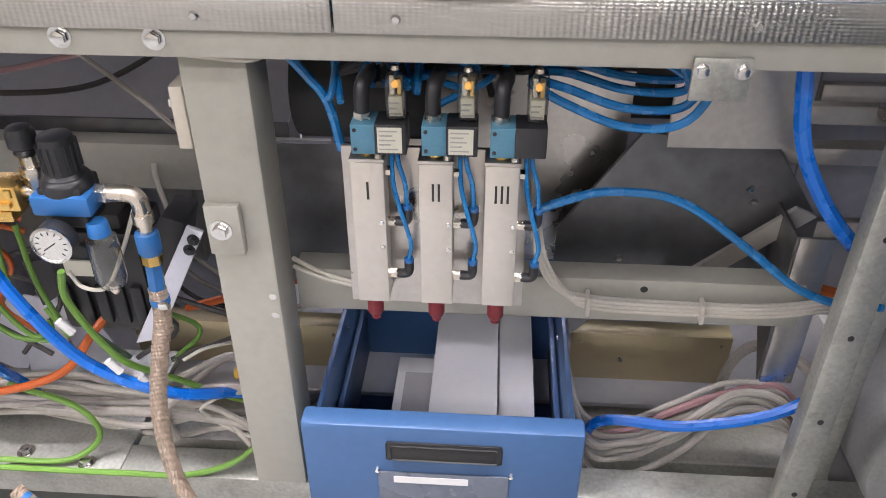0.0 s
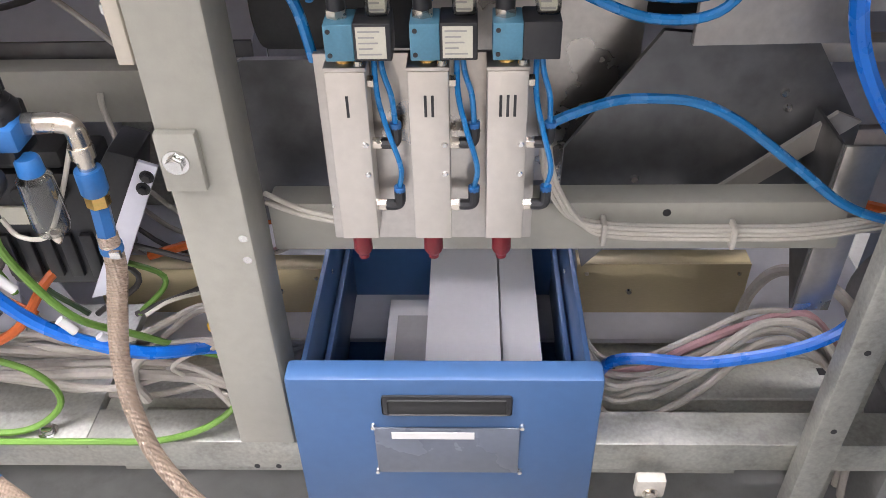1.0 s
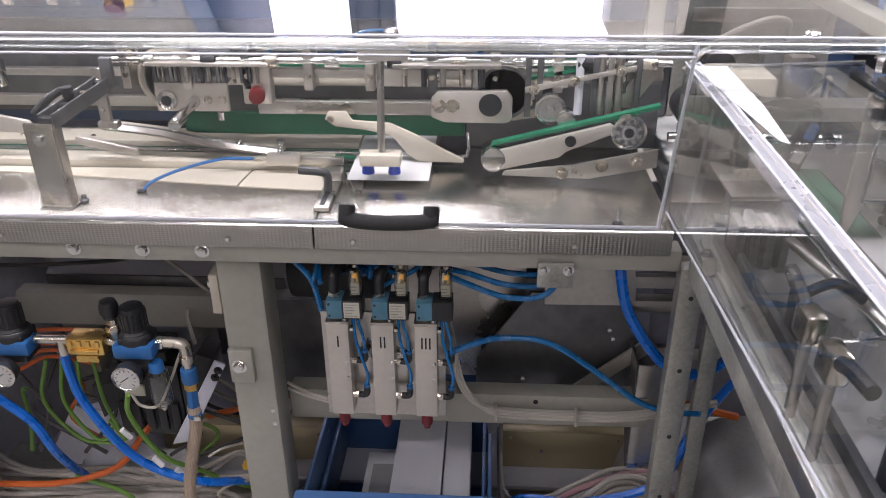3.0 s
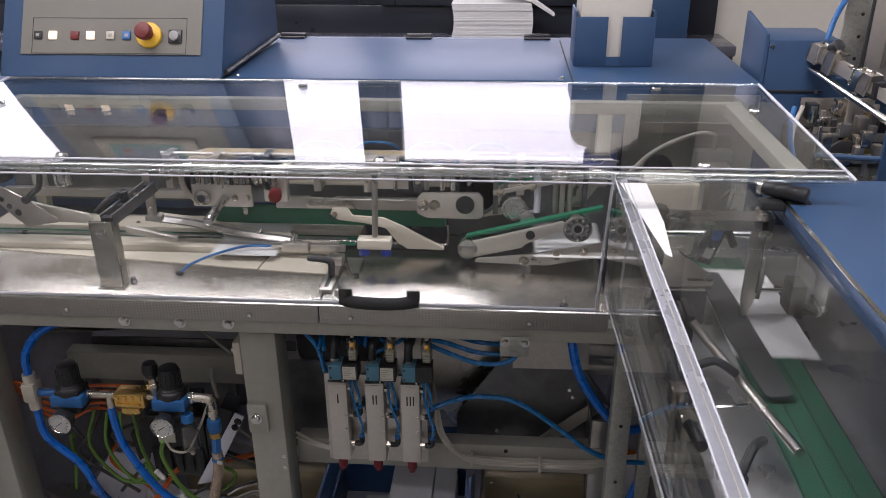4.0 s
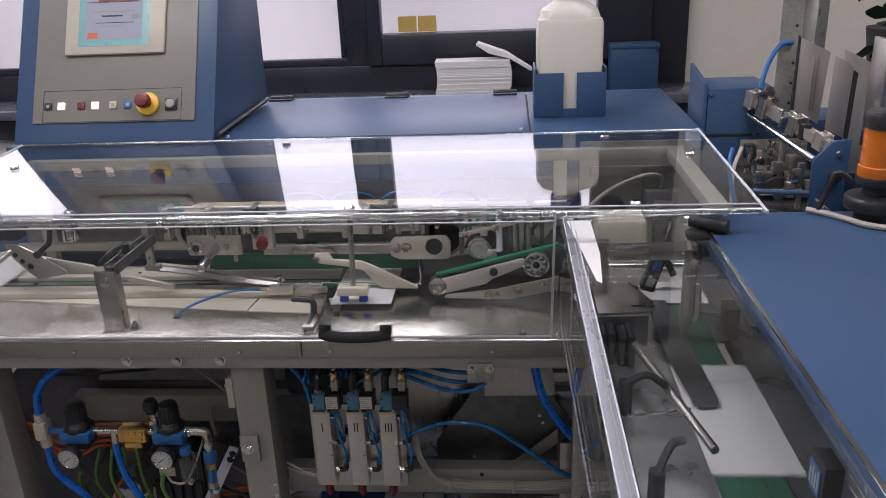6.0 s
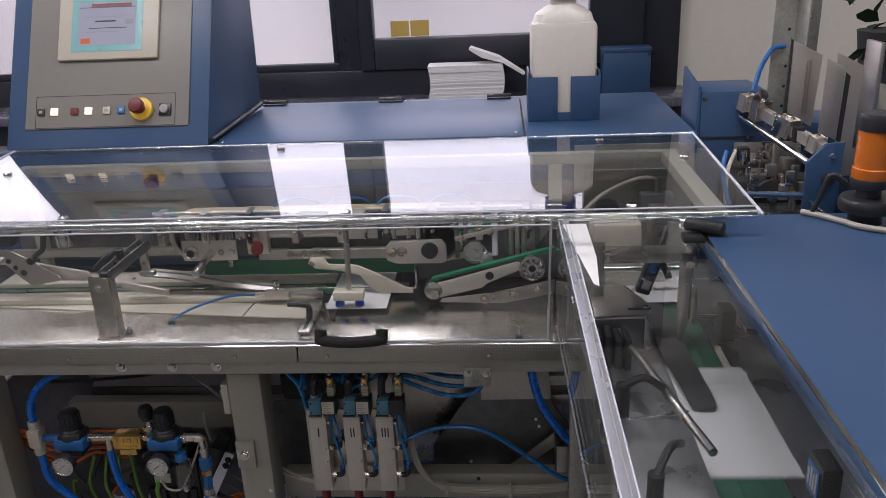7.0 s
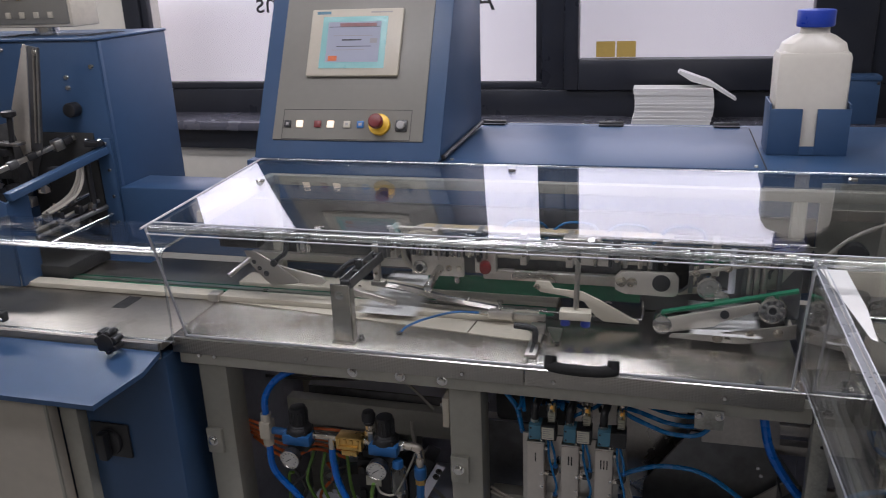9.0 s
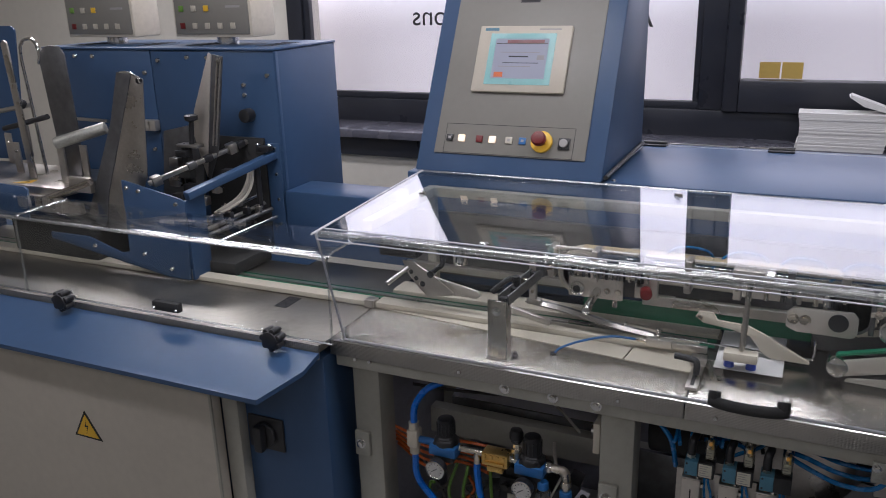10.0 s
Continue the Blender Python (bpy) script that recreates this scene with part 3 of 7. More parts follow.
    for z in (0.715, 0.642):
        fit = part("fitting", C((x + 0.037, 0.783, z), (x + 0.046, 0.783, z), 0.0062, seg=6), NICKEL, e, "nickel and black push-in fitting")
        part("elbow", tube([(x + 0.045, 0.783, z), (x + 0.055, 0.783, z), (x + 0.0595, 0.783, z + 0.004), (x + 0.060, 0.783, z + 0.018)], 0.0058, 10, 5), BLACK, fit)
        part("collar", C((x + 0.060, 0.783, z + 0.017), (x + 0.060, 0.783, z + 0.022), 0.0058, seg=12), REGBLUE, fit)
    part("nut", C((x + 0.037, 0.78, 0.782), (x + 0.043, 0.78, 0.782), 0.006, seg=6), NICKEL, e)
    part("tube", tube([(x + 0.060, 0.783, 0.735), (x + 0.058, 0.782, 0.765), (x + 0.051, 0.786, 0.79), (x + 0.049, 0.79, 0.82)], 0.0027, 8), TUBEBLUE, e, "thin blue air tube")
    part("tube", tube([(x + 0.060, 0.783, 0.662), (x + 0.063, 0.778, 0.69), (x + 0.052, 0.777, 0.735), (x + 0.045, 0.78, 0.77), (x + 0.044, 0.785, 0.82)], 0.0027, 8), TUBEBLUE, e, "thin blue air tube")


for i, x in enumerate((-0.101, -0.026, 0.046)):
    ejector(x, i + 1, i == 2)
solid("mounting_plate", B(-0.116, 0.801, 0.585, 0.095, 0.807, 0.80, 0.001), STEEL2, "thin steel mounting plate behind the ejectors", "mounting plate")

# air preparation unit
ay = 0.79
air = thing("air_preparation_unit", "air preparation unit with two regulators, gauges and brass valve", "air regulator", (-0.53, ay, 0.66))
for rx in (-0.655, -0.437):
    part("regulator_body", B(rx - 0.026, 0.766, 0.70, rx + 0.026, 0.815, 0.752, 0.004), BLACK, air, "black regulator body")
    part("band", B(rx - 0.035, 0.760, 0.718, rx + 0.035, 0.800, 0.744, 0.004), REGBLUE, air, "blue connecting block")
    part("shoulder", RV([(0.030, 0), (0.030, 0.010), (0.026, 0.016), (0.024, 0.017)], (rx, 0.79, 0.742), (0, 0, 1), 22), BLACK, air)
    knob = part("regulator_knob", RV([(0.024, 0), (0.0245, 0.008), (0.021, 0.012), (0.0215, 0.045), (0.019, 0.056), (0.010, 0.058)], (rx, 0.79, 0.752), (0, 0, 1), 20), BLACK, air, "black adjusting knob")
    bm = bmesh.new()
    for k in range(16):
        a = 2 * math.pi * k / 16
        p = (rx + 0.0215 * math.cos(a), 0.79 + 0.0215 * math.sin(a))
        cyl(bm, (p[0], p[1], 0.768), (p[0], p[1], 0.80), 0.0016, seg=5)
    part("knob_rib", bm, BLACK, knob)
    gx = rx - 0.008
    gauge = part("gauge", C((gx, 0.757, 0.695), (gx, 0.737, 0.695), 0.0235, seg=28, bev=0.002), BLACK, air, "round pressure gauge")
    part("gauge_rim", RV([(0.0235, 0), (0.0242, 0.003), (0.0215, 0.0045), (0.0208, 0.002)], (gx, 0.738, 0.695), (0, -1, 0), 28), CHROME, gauge)
    part("dial", C((gx, 0.737, 0.695), (gx, 0.7362, 0.695), 0.0208, seg=28), PAPER, gauge, "white dial")
    bm = bmesh.new()
    for k in range(11):
        a = radians(-45 + 27 * k)
        m = Matrix.Translation((gx, 0.7358, 0.695)) @ Matrix.Rotation(a, 4, "Y")
        box(bm, -0.0185, -0.0002, -0.0005, -0.0145, 0.0002, 0.0005, 0, m)
    part("scale_mark", bm, INK, gauge)
    part("needle", B(-0.012, -0.0003, -0.0006, 0.006, 0.0003, 0.0006, 0, Matrix.Translation((gx, 0.7354, 0.695)) @ Matrix.Rotation(radians(-35), 4, "Y")), INK, gauge)
    part("gauge_stem", C((gx, 0.757, 0.697), (gx, 0.768, 0.70), 0.007, seg=10), NICKEL, air)
part("bowl", RV([(0.013, 0), (0.018, -0.006), (0.0195, -0.060), (0.016, -0.072), (0.006, -0.077)], (-0.405, 0.772, 0.690), (0, 0, 1), 20), BOWL, air, "smoky clear water bowl")
part("bowl_collar", RV([(0.0105, 0.0), (0.0125, -0.003), (0.0135, -0.018), (0.0115, -0.020)], (-0.405, 0.772, 0.708), (0, 0, 1), 20), REGBLUE, air)
part("drain", RV([(0.006, 0), (0.006, -0.008), (0.003, -0.014)], (-0.405, 0.772, 0.616), (0, 0, 1), 10), NICKEL, air)
bv = part("brass_valve", B(-0.558, 0.772, 0.715, -0.492, 0.812, 0.748, 0.004), BRASS, air, "cast brass valve block")
part("rib", B(-0.55, 0.766, 0.722, -0.50, 0.773, 0.729, 0.002), BRASS, bv)
part("foot", B(-0.545, 0.772, 0.700, -0.505, 0.81, 0.715, 0.003), BRASS, bv)
for k in range(4):
    part("rib", B(-0.553 + k * 0.016, 0.7685, 0.735, -0.545 + k * 0.016, 0.773, 0.746, 0.001), BRASS, bv)
part("pipe", C((-0.63, 0.79, 0.735), (-0.556, 0.79, 0.735), 0.008, seg=14), NICKEL, air)
part("pipe", C((-0.494, 0.79, 0.735), (-0.455, 0.79, 0.735), 0.008, seg=14), NICKEL, air)
part("relief_stem", C((-0.476, 0.79, 0.74), (-0.476, 0.79, 0.785), 0.0085, seg=6), NICKEL, air)
part("relief_nut", C((-0.476, 0.79, 0.757), (-0.476, 0.79, 0.768), 0.012, seg=6), NICKEL, air)
part("relief_knob", RV([(0.011, 0), (0.013, 0.004), (0.011, 0.008), (0.0165, 0.012), (0.0165, 0.026), (0.013, 0.034), (0.004, 0.036)], (-0.476, 0.79, 0.783), (0, 0, 1), 14), BLACK, air, "small black knob")
tee = part("tee", B(-0.757, 0.773, 0.715, -0.727, 0.807, 0.762, 0.006), CREAM, air, "cream tee fitting")
part("tee_port", C((-0.742, 0.79, 0.695), (-0.742, 0.79, 0.78), 0.013, seg=14), CREAM, tee)
part("pipe", C((-0.727, 0.79, 0.735), (-0.678, 0.79, 0.735), 0.009, seg=14), REGBLUE, air)
part("outlet_nut", C((-0.404, 0.79, 0.735), (-0.392, 0.79, 0.735), 0.0125, seg=6), CHROME, air)
part("outlet_elbow", tube([(-0.392, 0.79, 0.735), (-0.367, 0.79, 0.735), (-0.358, 0.79, 0.729), (-0.355, 0.788, 0.715), (-0.355, 0.786, 0.705)], 0.0105, 14, 5), NICKEL, air, "nickel pipe elbow")
part("coupling", RV([(0.0125, 0), (0.0125, -0.014), (0.009, -0.016), (0.009, -0.028)], (-0.355, 0.786, 0.713), (0, 0, 1), 16), NICKEL, air)
part("quick_coupler", RV([(0.0135, 0), (0.0145, -0.004), (0.0145, -0.026), (0.0125, -0.03)], (-0.355, 0.785, 0.686), (0, 0, 1), 18), REGBLUE, air, "blue quick coupler")
part("coupler_nut", C((-0.355, 0.785, 0.656), (-0.355, 0.784, 0.642), 0.0125, seg=6), BRASS, air)
part("hose_tail", C((-0.355, 0.784, 0.642), (-0.357, 0.782, 0.60), 0.0105, seg=6), REGBLUE, air)
part("clamp", C((-0.357, 0.782, 0.592), (-0.357, 0.782, 0.583), 0.0125, seg=18), REGBLUE, air, "blue hose clamp")
part("clamp_screw", B(-0.354, 0.766, 0.583, -0.342, 0.772, 0.592, 0.001), CHROME, air)

braid = solid("braided_hose", tube([(-0.357, 0.782, 0.605), (-0.358, 0.78, 0.56), (-0.372, 0.775, 0.50), (-0.388, 0.77, 0.42), (-0.392, 0.765, 0.33), (-0.375, 0.755, 0.24), (-0.32, 0.74, 0.15), (-0.24, 0.74, 0.09)], 0.0115, 14), BRAID, "beige braided air hose with clamp", "hose")
solid("braided_hose", tube([(-0.66, 0.78, 0.205), (-0.61, 0.76, 0.17), (-0.56, 0.75, 0.11), (-0.5, 0.75, 0.02)], 0.0115, 14), BRAID, "beige braided hose end with blue clamps", "hose")
for sx in (-0.645, -0.63):
    solid("hose_clamp", C((sx - 0.004, 0.772 - (sx + 0.645) * 0.4, 0.196 - (sx + 0.645) * 0.4), (sx + 0.004, 0.770 - (sx + 0.645) * 0.4, 0.191 - (sx + 0.645) * 0.4), 0.014, seg=18), REGBLUE, "blue worm-drive hose clamp", "hose clamp", "hose clamps")


def cable(name, pts, r, material, label, category="cable", group=""):
    return solid(name, tube(pts, r, 8, 7), material, label, category, group)


# thick blue air hoses
cable("air_hose", [(-0.742, 0.79, 0.695), (-0.735, 0.79, 0.62), (-0.68, 0.80, 0.54), (-0.66, 0.82, 0.44), (-0.66, 0.9, 0.3)], 0.0085, HOSEBLUE, "thick blue air hose on the tee", "hose")
cable("air_hose", [(-0.742, 0.79, 0.775), (-0.735, 0.79, 0.83), (-0.70, 0.81, 0.875), (-0.62, 0.85, 0.895), (-0.5, 0.9, 0.90), (-0.29, 0.93, 0.90)], 0.0085, HOSEBLUE, "thick blue air hose under the table edge", "hose")
cable("air_hose", [(-0.575, 0.79, 0.715), (-0.575, 0.79, 0.67), (-0.56, 0.79, 0.59), (-0.495, 0.80, 0.46), (-0.387, 0.81, 0.398), (-0.31, 0.88, 0.335), (-0.25, 0.97, 0.22), (-0.19, 1.0, 0.08), (0.0, 1.0, 0.05), (0.19, 0.97, 0.12), (0.23, 0.9, 0.29), (0.36, 0.87, 0.32), (0.50, 0.86, 0.385), (0.565, 0.88, 0.52), (0.66, 0.95, 0.60)], 0.0085, HOSEBLUE, "thick blue air hose looping round the frame", "hose")
cable("air_hose", [(0.38, 0.86, 0.93), (0.385, 0.85, 0.87), (0.40, 0.85, 0.80), (0.43, 0.85, 0.74), (0.475, 0.85, 0.68), (0.52, 0.86, 0.645), (0.60, 0.9, 0.65), (0.64, 0.93, 0.72)], 0.0095, HOSEBLUE, "thick blue air hose hanging by the leg", "hose")
part("stem", C((-0.575, 0.79, 0.705), (-0.575, 0.79, 0.735), 0.009, seg=12), NICKEL, air)

# lighter blue tubes round the ejectors
cable("air_tube", [(0.10, 0.80, 0.720), (0.125, 0.81, 0.728), (0.172, 0.83, 0.733), (0.214, 0.84, 0.730), (0.26, 0.845, 0.722), (0.306, 0.845, 0.700), (0.378, 0.845, 0.645), (0.439, 0.845, 0.597), (0.50, 0.85, 0.570), (0.56, 0.86, 0.56)], 0.0055, TUBEBLUE, "light blue air tube arching to the frame", "tube", "light blue air tubes")
cable("air_tube", [(-0.195, 0.85, 0.905), (-0.16, 0.85, 0.863), (-0.137, 0.85, 0.829), (-0.125, 0.85, 0.77)], 0.0055, TUBEBLUE, "light blue air tube beside the post", "tube", "light blue air tubes")
for k, (dz, dy, x1) in enumerate(((0.0, 0.0, 0.30), (0.012, 0.015, 0.28), (0.024, 0.03, 0.25), (0.03, 0.05, 0.2))):
    cable("air_tube", [(0.09, 0.81 + dy, 0.875), (0.13, 0.825 + dy, 0.846 + dz), (0.20, 0.83 + dy, 0.818 + dz * 1.3), (0.265, 0.83 + dy, 0.828 + dz), (x1, 0.83 + dy, 0.90), (x1 + 0.02, 0.84 + dy, 0.93)], 0.005, TUBEBLUE, "light blue air tube under the table edge", "tube", "light blue air tubes")
rnd = random.Random(4)
for k in range(16):
    x0 = -0.13 + 0.015 * k
    pts = [(x0, 0.83 + rnd.uniform(-0.03, 0.06), 0.86 + rnd.uniform(-0.02, 0.03))]
    for j in range(3):
        pts.append((x0 + rnd.uniform(-0.05, 0.09), 0.83 + rnd.uniform(-0.02, 0.09), 0.885 + rnd.uniform(-0.03, 0.025)))
    pts.append((x0 + rnd.uniform(-0.05, 0.09), 0.92, 0.92))
    cable("air_tube", pts, 0.0042, (TUBEBLUE, TUBEBLUE, DARKC, TUBEBLUE, BLACK)[k % 5], "thin tangled air tube behind the valves", "tube", "tangled tubes")

# white cable bundle with ties
for k in range(6):
    o = (k % 3) * 0.0065, (k // 3) * 0.0065
    cable("signal_cable", [(0.10, 0.86, 0.76), (0.105 + o[0] * 0.6, 0.855, 0.68), (0.115 + o[0] * 0.8, 0.853, 0.62), (0.145 + o[0], 0.868 - o[1], 0.567 - o[0] * 0.6), (0.20, 0.868 - o[1], 0.552 - o[0]), (0.33, 0.868 - o[1], 0.548 - o[0]), (0.44, 0.868 - o[1], 0.552 - o[0]), (0.60, 0.90 - o[1], 0.56 - o[0])], 0.003, WHITEC, "pale signal cable tied along the rail", "cable", "signal cables")
for tx, tz in ((0.185, 0.548), (0.335, 0.542)):
    solid("cable_tie", B(tx - 0.003, 0.852, tz - 0.017, tx + 0.003, 0.8745, tz + 0.014, 0.002), WHITEC, "white plastic cable tie", "cable tie", "cable ties")
for k in range(2):
    cable("signal_cable", [(-0.205, 0.865, 0.60 - 0.013 * k), (-0.16, 0.845, 0.592 - 0.008 * k), (-0.11, 0.835, 0.585 - 0.006 * k)], 0.0032, WHITEC, "pale signal cable beside the post", "cable", "signal cables")
solid("cable_tie", tube([(-0.30, 0.797, 0.906), (-0.25, 0.794, 0.902), (-0.20, 0.797, 0.899), (-0.19, 0.83, 0.902)], 0.003, 8), WHITEC, "cream plastic tie wrapped round the post", "cable tie", "cable ties")
solid("cable_tie", tube([(-0.474, 1.09, 0.612), (-0.472, 1.082, 0.59), (-0.462, 1.075, 0.535)], 0.0045, 8), WHITEC, "cream plastic tie on the rear rail", "cable tie", "cable ties")

# sheets and plates behind
solid("baffle_plate", prism([(0.145, 0.485), (0.147, 0.59), (0.249, 0.743), (0.425, 0.727), (0.50, 0.618), (0.50, 0.49)], "y", 0.975, 0.983), DARKSTEEL, "dark oiled steel baffle plate with cut corner", "steel plate")
for p in ((0.239, 0.975, 0.545), (0.252, 0.975, 0.525), (0.40, 0.975, 0.665), (0.408, 0.975, 0.645)):
    solid("bolt", screw(p, (0, -1, 0), 0.006, 0.004), CHROME, "small domed steel bolt head", "bolt", "plate bolts")
solid("baffle_strip", prism([(0.29, 0.505), (0.458, 0.651), (0.487, 0.639), (0.33, 0.505)], "y", 0.95, 0.957), ALU, "bright slanted steel strip on the baffle", "steel strip")
solid("rear_plate", prism([(-0.27, 0.47), (-0.27, 0.69), (-0.24, 0.705), (-0.1, 0.705), (-0.1, 0.47)], "y", 0.99, 1.0), DARKSTEEL, "oiled dark steel plate behind the ejectors", "steel plate")
solid("rear_plate", B(-0.12, 1.04, 0.50, 0.24, 1.05, 0.80), STEEL2, "steel sheet behind the ejectors", "steel plate")
solid("upper_plate", prism([(0.27, 0.745), (0.434, 0.747), (0.431, 0.80), (0.41, 0.89), (0.27, 0.89)], "y", 0.93, 0.94), STEEL2, "bent bright steel sheet under the table", "steel plate")
solid("upper_housing", B(-0.19, 1.06, 0.72, 0.44, 1.22, 0.965, 0.01), RUBBER, "black machine housing under the table", "machine housing")
solid("suction_drum", C((-0.20, 0.98, 0.80), (-0.02, 0.98, 0.80), 0.07, seg=40, bev=0.006), RUBBER, "black suction drum with a grey rim", "drum")
solid("side_rail", B(0.36, 0.943, 0.775, 0.70, 0.96, 0.80, 0.002), STEEL2, "thin steel rail under the table", "steel rail")
solid("side_rail", B(0.38, 1.0, 0.69, 0.80, 1.03, 0.715, 0.002), STEEL2, "thin steel rail under the table", "steel rail")
lb = thing("hanging_bracket", "bent dark steel bracket below the cross rail", "bracket", (0.46, 0.88, 0.40))
part("front", B(0.445, 0.885, 0.40, 0.49, 0.89, 0.645, 0.001), STEEL2, lb)
part("web", prism([(0.89, 0.645), (0.98, 0.645), (0.98, 0.52), (0.89, 0.40)], "x", 0.442, 0.446), DARKSTEEL, lb)
solid("pointed_plate", prism([(0.16, 0.505), (0.25, 0.505), (0.222, 0.47), (0.214, 0.487), (0.175, 0.44)], "y", 0.925, 0.929), DARKSTEEL, "pointed dark sheet below the cross rail", "steel plate")
solid("tray_sheet", B(-0.95, 1.10, 0.125, 0.75, 1.60, 0.135, 0.001), WHITEPLATE, "white painted sheet under the machine", "steel sheet")
for x0, x1, z1 in ((0.21, 0.50, 0.25), (-0.62, -0.21, 0.24)):
    bc0 = thing("brass_cover", "brass-coloured cover plate behind the cables", "cover plate", ((x0 + x1) / 2, 1.17, 0.14), "brass covers")
    part("plate", B(x0, 1.16, 0.14, x1, 1.164, z1, 0.001), BRASSPLATE, bc0)
    part("top_fold", B(x0, 1.164, z1 - 0.004, x1, 1.20, z1, 0.001), BRASSPLATE, bc0)
    part("end_fold", B(x1 - 0.004, 1.164, 0.14, x1, 1.20, z1 - 0.004, 0.001), BRASSPLATE, bc0)
    for fx in (0.06, 0.94):
        part("rivet", screw((x0 + (x1 - x0) * fx, 1.16, z1 - 0.02), (0, -1, 0), 0.004, 0.003), NICKEL, bc0)
solid("bolt", screw((0.303, 1.16, 0.19), (0, -1, 0), 0.006, 0.004), CHROME, "small domed steel bolt head", "bolt", "plate bolts")
solid("bolt", screw((-0.30, 1.16, 0.19), (0, -1, 0), 0.006, 0.004), CHROME, "small domed steel bolt head", "bolt", "plate bolts")
fch = thing("floor_channel", "stained galvanised base channel", "steel channel", (0, 1.04, 0.06))
part("web", B(-0.93, 0.98, 0.115, 0.80, 1.10, 0.122, 0.001), GALV, fch)
part("flange", B(-0.93, 0.974, 0.0, 0.80, 0.98, 0.1235, 0.001), GALV, fch)
part("flange", B(-0.93, 1.10, 0.0, 0.80, 1.106, 0.1235, 0.001), GALV, fch)
for x in (-0.6, -0.15, 0.25, 0.62):
    part("slot", B(x - 0.02, 1.03, 0.122, x + 0.02, 1.045, 0.1226), INK, fch)
solid("base_plate", B(-0.95, 0.80, 0.215, -0.50, 1.08, 0.2335, 0.002), GALV, "grey steel base plate under the air unit", "steel plate")
solid("base_bolt", bolt((-0.556, 0.815, 0.2335), (0, 0, 1), 0.009, 0.008), CHROME, "large hexagon bolt on the base plate", "bolt")
solid("base_bolt", bolt((-0.66, 0.83, 0.2335), (0, 0, 1), 0.009, 0.008), CHROME, "large hexagon bolt on the base plate", "bolt")
solid("bottom_pan", B(-0.5, 0.86, 0.09, 0.425, 0.98, 0.10), GALV, "stained steel pan in the machine base", "steel sheet")
wp = thing("white_panel", "pale lavender bent sheet behind the rear rail", "steel sheet", (-0.5, 1.2, 0.64))
part("slope", prism([(1.15, 0.655), (1.15, 0.661), (1.32, 0.742), (1.32, 0.736)], "x", -0.80, -0.27), LAVENDER, wp)
# front flange is darker than the pale slope behind it
part("front_flange", B(-0.80, 1.144, 0.60, -0.27, 1.150, 0.661, 0.001), DARKSTEEL, wp, "dark front flange")
part("back_flange", B(-0.80, 1.3205, 0.70, -0.27, 1.326, 0.80, 0.001), LAVENDER, wp)
# added sheets: hide the lit floor, their grey stands in for the dim wall
sk = thing("rear_blocker", "added grey sheets hiding the bright floor and blocking light at the rear", "steel sheet", (0, 1.62, 0))
for x0, x1 in ((-0.95, -0.38), (-0.376, 0.20), (0.204, 0.80)):
    part("panel", B(x0, 1.62, 0.03, x1, 1.63, 0.70, 0.001), BACKSHEET, sk)
for x in (-0.90, -0.43, -0.33, 0.15, 0.25, 0.75):
    part("panel_screw", screw((x, 1.62, 0.66), (0, -1, 0), 0.006, 0.004), CHROME, sk)
    part("panel_foot", B(x - 0.015, 1.60, 0.0, x + 0.015, 1.62, 0.03), GALV, sk)
# added panel that blocks light coming in from the left
part("end_panel", B(-0.944, 0.89, 0.03, -0.936, 1.62, 0.76, 0.001), BACKSHEET, sk)
part("end_foot", B(-0.944, 0.90, 0.0, -0.936, 0.96, 0.03), GALV, sk)
# added sheet that dims the view past the leg
rp = thing("right_dimming_plate", "added grey sheet darkening the area behind the blue hose", "steel plate", (0.6, 1.12, 0.3))
part("sheet", B(0.505, 1.10, 0.36, 0.80, 1.106, 0.93, 0.001), BACKSHEET, rp)
for z in (0.52, 0.74):
    part("fold", B(0.505, 1.085, z, 0.80, 1.10, z + 0.03, 0.002), STEEL2, rp)
sp = thing("strap_plate", "slanted pale steel strap with two screws", "steel strap", (-0.4, 0.86, 0.4))
part("strap", prism([(-0.449, 0.445), (-0.338, 0.648), (-0.317, 0.640), (-0.412, 0.455)], "y", 0.858, 0.864, 0.001), LAVENDER, sp)
for x, z in ((-0.340, 0.612), (-0.332, 0.628)):
    part("screw", bolt((x, 0.858, z), (0, -1, 0), 0.0055, 0.005), BLACK, sp)
vt = thing("valve_terminal", "black solenoid terminal behind the air unit", "valve terminal", (-0.49, 0.92, 0.45))
part("housing", B(-0.555, 0.878, 0.45, -0.42, 0.97, 0.62, 0.008), BLACK, vt)
part("upper_block", B(-0.54, 0.885, 0.62, -0.44, 0.96, 0.645, 0.006), RUBBER, vt)
for k in range(5):
    part("solenoid_rib", B(-0.548 + 0.026 * k, 0.870, 0.47, -0.532 + 0.026 * k, 0.878, 0.535, 0.002), BLACK, vt)
for k in range(3):
    part("gland", C((-0.535 + 0.045 * k, 0.872, 0.60), (-0.535 + 0.045 * k, 0.86, 0.60), 0.010, seg=14, bev=0.002), RUBBER, vt)
part("lower_block", prism([(-0.60, 0.47), (-0.56, 0.50), (-0.56, 0.56), (-0.61, 0.55)], "y", 0.90, 0.96, 0.003), BLACK, vt)
solid("terminal_plate", B(-0.53, 0.8738, 0.55, -0.49, 0.8778, 0.575), LABEL, "small printed plate on the black terminal", "label")
solid("black_bracket", prism([(-0.415, 0.60), (-0.375, 0.655), (-0.345, 0.645), (-0.36, 0.59), (-0.39, 0.53), (-0.415, 0.50)], "y", 0.87, 0.93, 0.003), BLACK, "black angled plastic bracket", "bracket")
